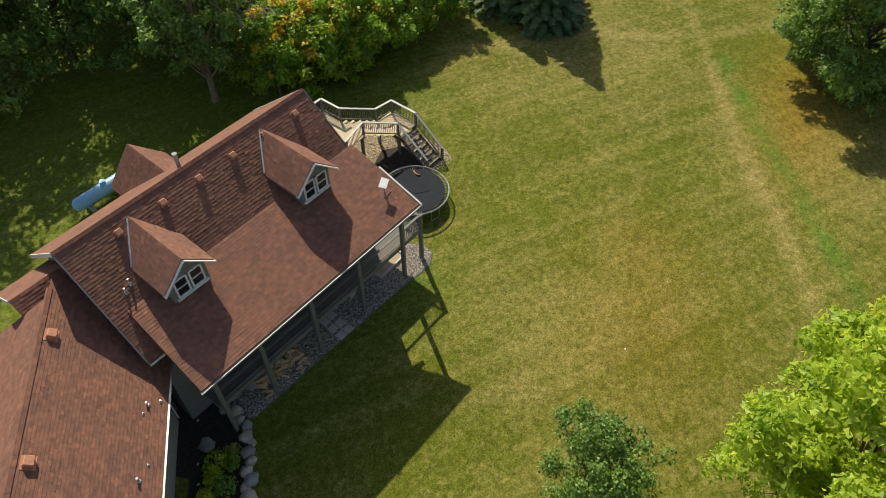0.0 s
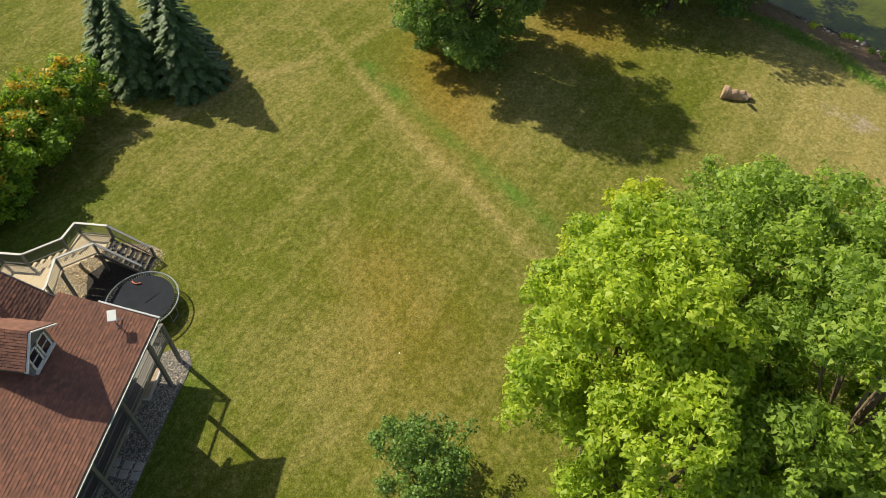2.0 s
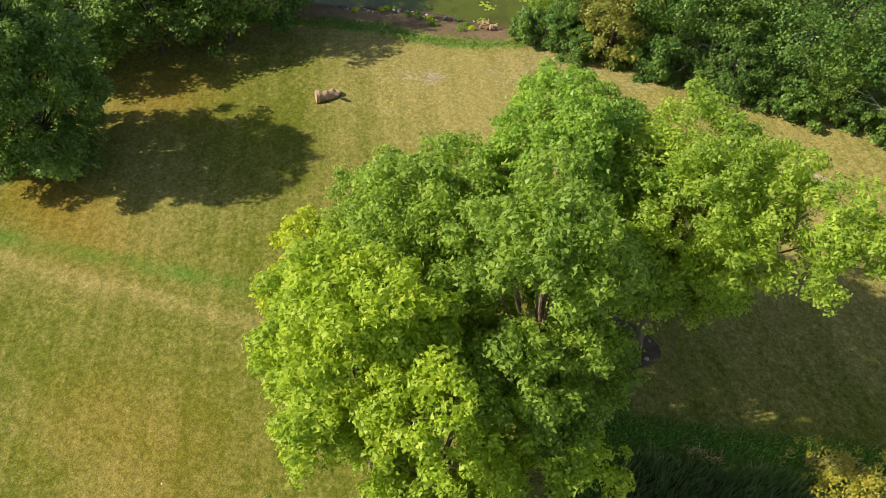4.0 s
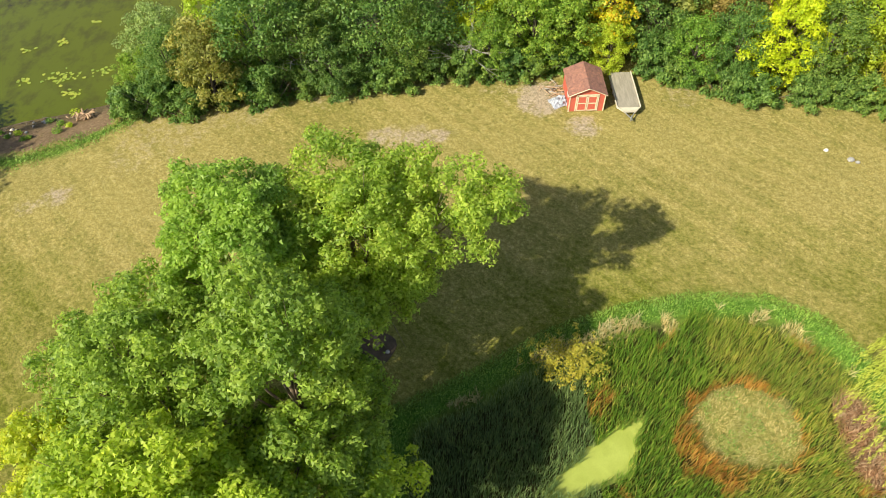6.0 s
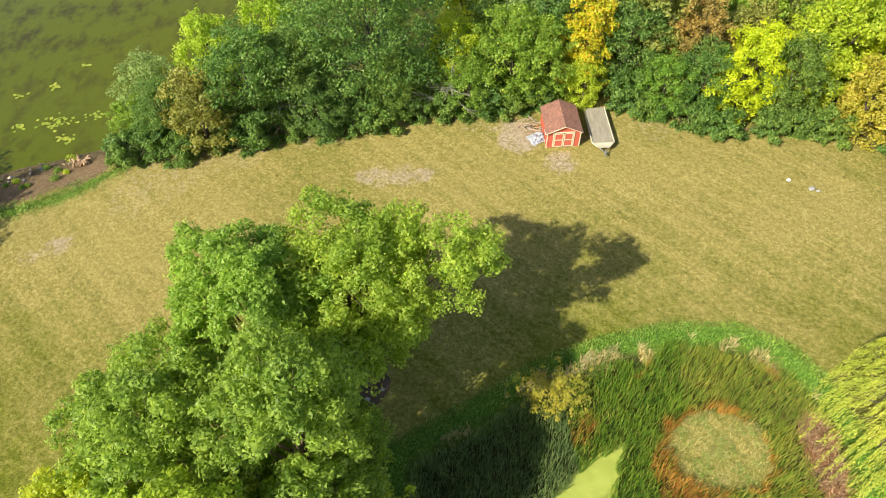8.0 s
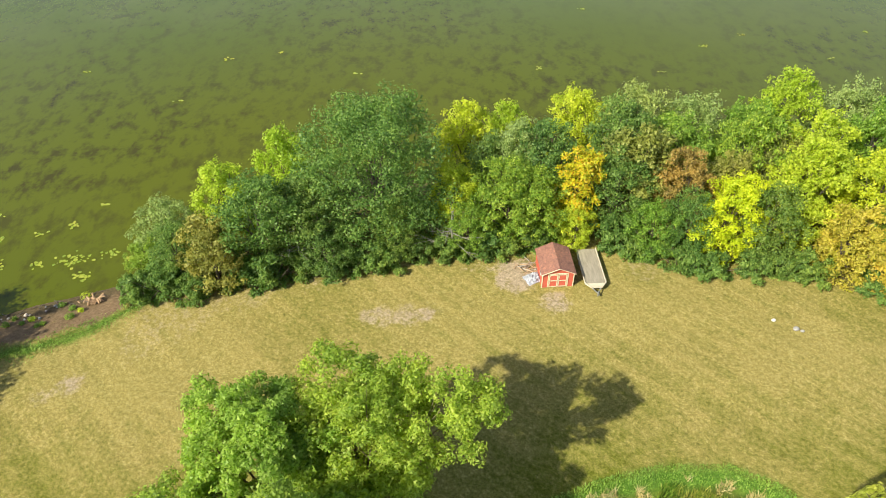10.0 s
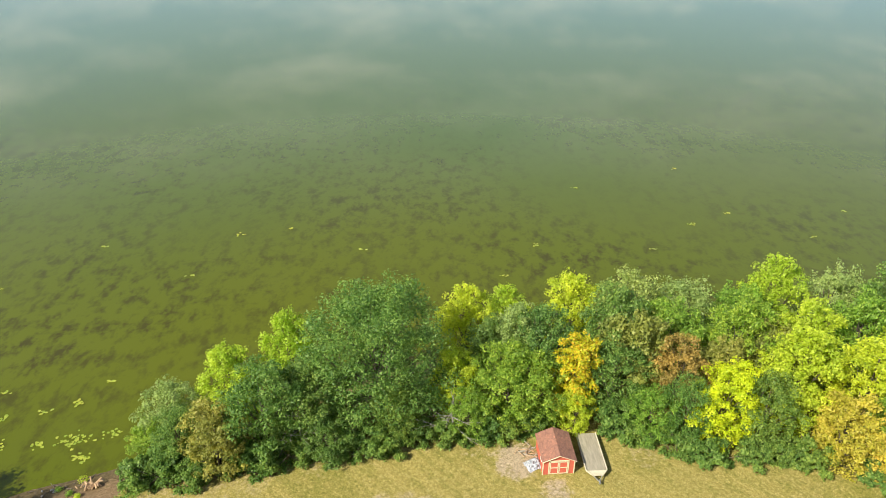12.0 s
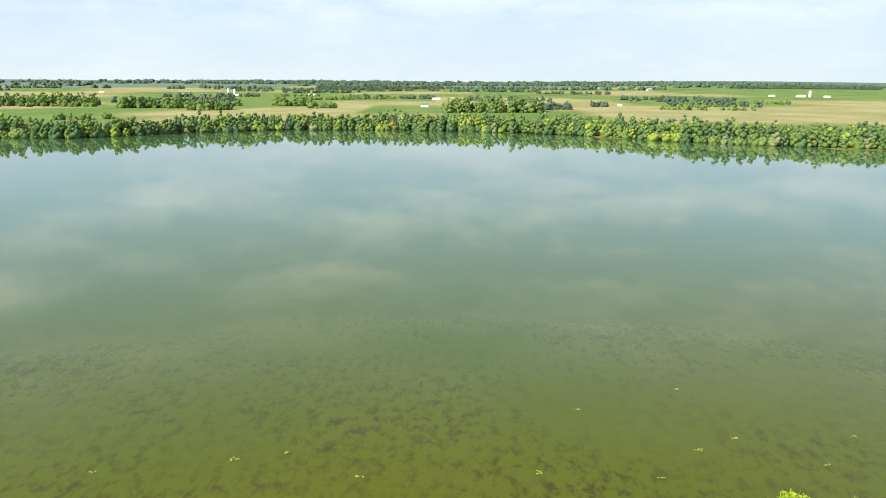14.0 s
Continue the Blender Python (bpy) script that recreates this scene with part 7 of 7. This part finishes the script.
blades("reeds", 2, pts[((olive & (swap <= 0.66)) | (green & (swap >= 0.82))) & ~brown], (0.65, 1.2), 0.019, REED_OLIVE, "olive reeds round the pond", 0.30, (0.05, 0.02))
blades("reeds", 3, pts[blue], (0.7, 1.25), 0.02, REED_BLUE, "blue-green reeds in the shade of trees", 0.30, (0.05, 0.02))
blades("reeds", 4, pts[rust | brown], (0.6, 1.1), 0.022, REED_RUST, "rust-orange reeds round a dry grass mound", 0.35)
blades("reeds", 5, pts[(ring < 1.12) & (swap < 0.8)], (0.10, 0.22), 0.016, REED_STRAW, "pale straw grass on the mound", 0.5)
blades("reeds", 6, pts[(ring < 1.0) & (swap >= 0.4) & (patchy > 0.15)], (0.12, 0.26), 0.020, GRASS_LUSH, "green grass tufts on the mound", 0.7)
blades("reeds", 7, pts[(dead < 1.05)], (0.5, 1.0), 0.045, REED_DEAD, "brown dead reeds beside the willow", 0.9)
straw_band = (np.abs(depth - 1.8 - 0.3 * wobble) < 0.6 + 0.25 * patchy) & (swap < 0.75) & (pts[:, 1] > 22) & ((np.abs(pts[:, 0] - 9.0) < 3.6 + patchy) | (wobble + 0.7 * patchy > 0.75))
blades("reeds", 8, pts[straw_band], (0.3, 0.65), 0.032, REED_STRAW, "band of pale dry grass on the pond bank", 0.8)
bank = (depth > -0.1) & (depth < 1.7)
blades("bank_grass", 9, pts[bank & (swap < 0.7)], (0.12, 0.32), 0.035, GRASS_LUSH, "lush green grass on the pond bank", 0.7)
shore_p = np.stack([marsh_rs.uniform(-60, -31, 9000), np.zeros(9000)], 1)
shore_p[:, 1] = shore_y(shore_p[:, 0]) - 9.2 - marsh_rs.normal(scale=0.8, size=9000) + 0.6 * waves(shore_p[:, 0], shore_p[:, 0], 6, 3)
blades("bank_grass", 10, shore_p[:6000], (0.10, 0.24), 0.04, GRASS_LUSH, "lush green grass strip along the lake bank", 0.7)
# goldenrod clump on the bank
gold = marsh_rs.normal((7.6, 25.4), (1.15, 0.8), (260, 2))
lv, lf = leaf_cloud(np.random.RandomState(3), [(x, y, height_at(x, y) + 1.3) for x, y in gold], [(0.2, 0.2, 0.25)] * len(gold), 3600, 0.12, 0.9)
tagged(from_arrays("wildflowers", lv, lf, L_AMBER), "clump of yellow goldenrod on the pond bank", "wildflowers", kind="stuff")

bm = bmesh.new()
mid_x, mid_y = DUCK.mean(0)
slab(bm, [(mid_x + (x - mid_x) * 1.22, mid_y + (y - mid_y) * 1.22, -0.93) for x, y in DUCK], 0.02)
tagged(part("pond", bm, DUCKWEED), "pond surface covered in pale green duckweed", "pond", kind="structure")


# weeping willow at the pond
def willow(x, y, h, r, seed):
    rs = np.random.RandomState(seed)
    tree = thing("willow", pose(x, y, height_at(x, y)), "weeping willow with pale yellow-green hanging leaves", "willow")
    v, f = [], []
    limb_tube(v, f, [(0, 0, -0.3), (0.1, 0, h * 0.35), (0, 0.1, h * 0.7)], [0.5, 0.36, 0.16], 9)
    lv, lf = [], []
    for k in range(340):
        a, q = rs.uniform(0, 6.28), math.sqrt(rs.uniform(0.0, 1.0))
        top = Vector((math.cos(a) * q * r * 0.9, math.sin(a) * q * r * 0.9, h * (1 - 0.35 * q * q) + rs.uniform(-0.4, 0.4)))
        if k % 5 == 0:
            limb_tube(v, f, [(0, 0, h * 0.5), tuple(Vector((0, 0, h * 0.6)).lerp(top, 0.6)), tuple(top)], [0.12, 0.07, 0.02], 5)
        L = rs.uniform(2.6, 0.75 * h) * (0.5 + 0.5 * q)
        out = Vector((math.cos(a), math.sin(a), 0))
        for s in range(int(L * 30)):
            t = s / (L * 30)
            c = top + out * (0.9 * math.sqrt(t)) - Vector((0, 0, L * t ** 1.3)) + Vector(rs.normal(scale=0.08, size=3))
            d = (Vector((0, 0, -1)) + out * 0.25 + Vector(rs.normal(scale=0.22, size=3))).normalized()
            b = d.cross(Vector(rs.normal(size=3))).normalized()
            i, ln, w = len(lv), rs.uniform(0.20, 0.36), 0.026
            lv += [tuple(c), tuple(c + d * ln * 0.5 + b * w), tuple(c + d * ln), tuple(c + d * ln * 0.5 - b * w)]
            lf.append((i, i + 1, i + 2, i + 3))
    from_arrays("trunk", v, f, BARK, tree, smooth=True)
    from_arrays("crown", lv, lf, L_WILLOW, tree)
    return tree


L_WILLOW = leafy("leaf_willow", [(0.30, 0.38, 0.06), (0.46, 0.55, 0.09), (0.60, 0.66, 0.17)], patch=0.6, through_light=0.42)
willow(30.4, 21.4, 9.2, 5.6, 91)


# dead tree and snags
def snag(x, y, h, seed, mat, label, spread=1.0, trunk=0.16):
    rs = np.random.RandomState(seed)
    tree = thing("dead_tree", pose(x, y, height_at(x, y)), label, "dead tree")
    v, f = [], []
    limb_tube(v, f, [(0, 0, -0.2), (0.1, 0, h * 0.5), (0, 0.15, h)], [trunk, trunk * 0.6, 0.02], 7)
    for k in range(16):
        z = h * rs.uniform(0.25, 0.95)
        a = rs.uniform(0, 6.28)
        L = spread * (h - z) * rs.uniform(0.5, 0.9) + 0.6
        d = Vector((math.cos(a), math.sin(a), rs.uniform(0.1, 0.7)))
        b = Vector((0, 0, z)) + d * L
        m = Vector((0, 0, z)) + d * L * 0.5 + Vector(rs.normal(scale=0.15, size=3))
        limb_tube(v, f, [(0, 0, z), tuple(m), tuple(b)], [trunk * 0.4, trunk * 0.22, 0.012], 5)
        for q in range(4):
            s = m.lerp(b, rs.uniform(0, 0.9))
            e = s + (d + Vector(rs.normal(scale=0.6, size=3))) * L * 0.35
            limb_tube(v, f, [tuple(s), tuple(e)], [trunk * 0.14, 0.01], 4)
    from_arrays("trunk", v, f, mat, tree, smooth=True)
    return tree


snag(0.4, 57.0, 5.6, 3, PALE_BARK, "bare dead tree with pale branches in the thicket", 1.0)
snag(-15.4, 55.0, 6.0, 4, PALE_BARK, "bare grey dead tree between green trees", 0.5)
snag(-34.9, -27.0, 9.0, 5, PALE_BARK, "bare grey dead tree behind the house", 0.34, 0.17)
snag(-35.6, -25.6, 7.0, 6, PALE_BARK, "bare grey dead tree with fine twigs behind the house", 0.4, 0.12)
set_tree(broad_tree("tree", 48, 12.5, 3.9, 1.6, L_DEEP, 12000, 0.24, "dark grey-green thin-leaved tree with a pale trunk behind the house", "tree", "", 20, 12, 0.26, bark=TAN_BARK, tuft=(0.2, 0.4), droop=0.6), -32.8, -29.2, 0)


# ---- buildings far off ----
FAR_WHITE = surface("far_white_wall", (0.72, 0.72, 0.70), (0.80, 0.80, 0.78), 0.3, 0.6, fine=2)
FAR_ROOF = surface("far_metal_roof", (0.55, 0.56, 0.57), (0.66, 0.67, 0.68), 0.2, 0.5, fine=2)
FAR_GREEN = surface("far_green_roof", (0.05, 0.25, 0.17), (0.07, 0.30, 0.2), 0.2, 0.5, fine=2)
FAR_RED = surface("far_red_wall", (0.45, 0.09, 0.06), (0.52, 0.12, 0.08), 0.2, 0.6, fine=2)


def barn(x, y, w, d, h, turn=0.0, wall=None, roof=None, label="white farm building among distant fields"):
    b = thing("barn", pose(x, y, height_at(x, y), 0, 0, turn), label, "barn", "far farm buildings")
    bm = bmesh.new()
    v = [bm.verts.new(p) for p in ((-w / 2, -d / 2, -1), (w / 2, -d / 2, -1), (w / 2, -d / 2, h), (-w / 2, -d / 2, h))]
    f = bm.faces.new(v)
    for g in bmesh.ops.extrude_face_region(bm, geom=[f])["geom"]:
        if isinstance(g, bmesh.types.BMVert):
            g.co.y += d
    bmesh.ops.recalc_face_normals(bm, faces=bm.faces[:])
    part("wall", bm, wall or FAR_WHITE, b)
    for sg in (-1, 1):
        bm = bmesh.new()
        slab(bm, [(-w / 2 - 0.5, 0, h + d * 0.28), (w / 2 + 0.5, 0, h + d * 0.28), (w / 2 + 0.5, sg * (d / 2 + 0.5), h - 0.2), (-w / 2 - 0.5, sg * (d / 2 + 0.5), h - 0.2)], 0.25)
        part("roof", bm, roof or FAR_ROOF, b)
    return b


def silo(x, y, r, h):
    s = thing("silo", pose(x, y, height_at(x, y)), "tall pale concrete farm silo with a dome", "silo", "far farm silos")
    bm = bmesh.new()
    tube(bm, (0, 0, -1), (0, 0, h), r, seg=16)
    part("shaft", bm, FAR_WHITE, s, smooth=False)
    bm = bmesh.new()
    bmesh.ops.create_uvsphere(bm, u_segments=16, v_segments=8, radius=r * 1.02, matrix=Matrix.Translation((0, 0, h)))
    part("dome", bm, FAR_ROOF, s, smooth=True)


for q in ((-690, 2260, 40, 18, 9, 10), (-640, 2240, 30, 16, 8, -5), (-745, 2250, 34, 16, 8, 0), (-820, 2300, 40, 16, 8, 0), (-410, 2250, 48, 20, 10, 5), (1090, 2210, 60, 20, 10, 0), (1010, 2230, 40, 18, 9, 0), (1160, 2190, 40, 16, 9, 0), (850, 3000, 50, 20, 14, 30), (-20, 1900, 46, 20, 9, 0), (30, 1920, 30, 16, 8, 0), (1240, 1900, 26, 14, 7, 0), (-1180, 2500, 40, 16, 8, 0), (380, 1560, 20, 12, 7, 0), (1500, 2050, 34, 16, 8, 0)):
    barn(q[0], q[1], q[2] * 0.45, q[3] * 0.45, q[4] * 0.45, q[5])
barn(-610, 1860, 18, 9, 5, 0, FAR_RED, FAR_RED, "red farm building among distant trees")
barn(-40, 1500, 16, 9, 5, 0, FAR_WHITE, FAR_GREEN, "far building with a green roof among trees")
silo(-672, 2262, 4, 18)
silo(-655, 2268, 4, 17)
silo(1120, 2215, 4, 16)

# neighbour's building beyond the shrubs
nb = thing("neighbour_building", pose(-55.9, -34.8, 0, 0, 0, 108.7), "long low building with a dark grey roof beyond the shrubs", "house")
bm = bmesh.new()
box(bm, -3.5, 3.5, -7, 7, -0.2, 2.7)
part("wall", bm, SIDING, nb)
DARK_ROOF = surface("dark_grey_shingles", (0.15, 0.14, 0.16), (0.22, 0.21, 0.23), 2.0, 0.9, fine=20, relief=0.4)
for sg in (-1, 1):
    roof_slope(nb, "roof", *(((0, -7.4, 4.2), (0, 7.4, 4.2), (sg * 4, 7.4, 2.6), (sg * 4, -7.4, 2.6)) if sg < 0 else ((0, 7.4, 4.2), (0, -7.4, 4.2), (sg * 4, -7.4, 2.6), (sg * 4, 7.4, 2.6))), mat=DARK_ROOF)
bm = bmesh.new()
slab(bm, [(-60.4, -32.9, 0.05), (-53.9, -29.8, 0.05), (-53.4, -28.6, 0.05), (-60.0, -31.6, 0.05)], 0.08)
tagged(part("concrete_walk", bm, CONCRETE), "pale concrete walk beside the neighbouring building", "walkway", kind="structure")
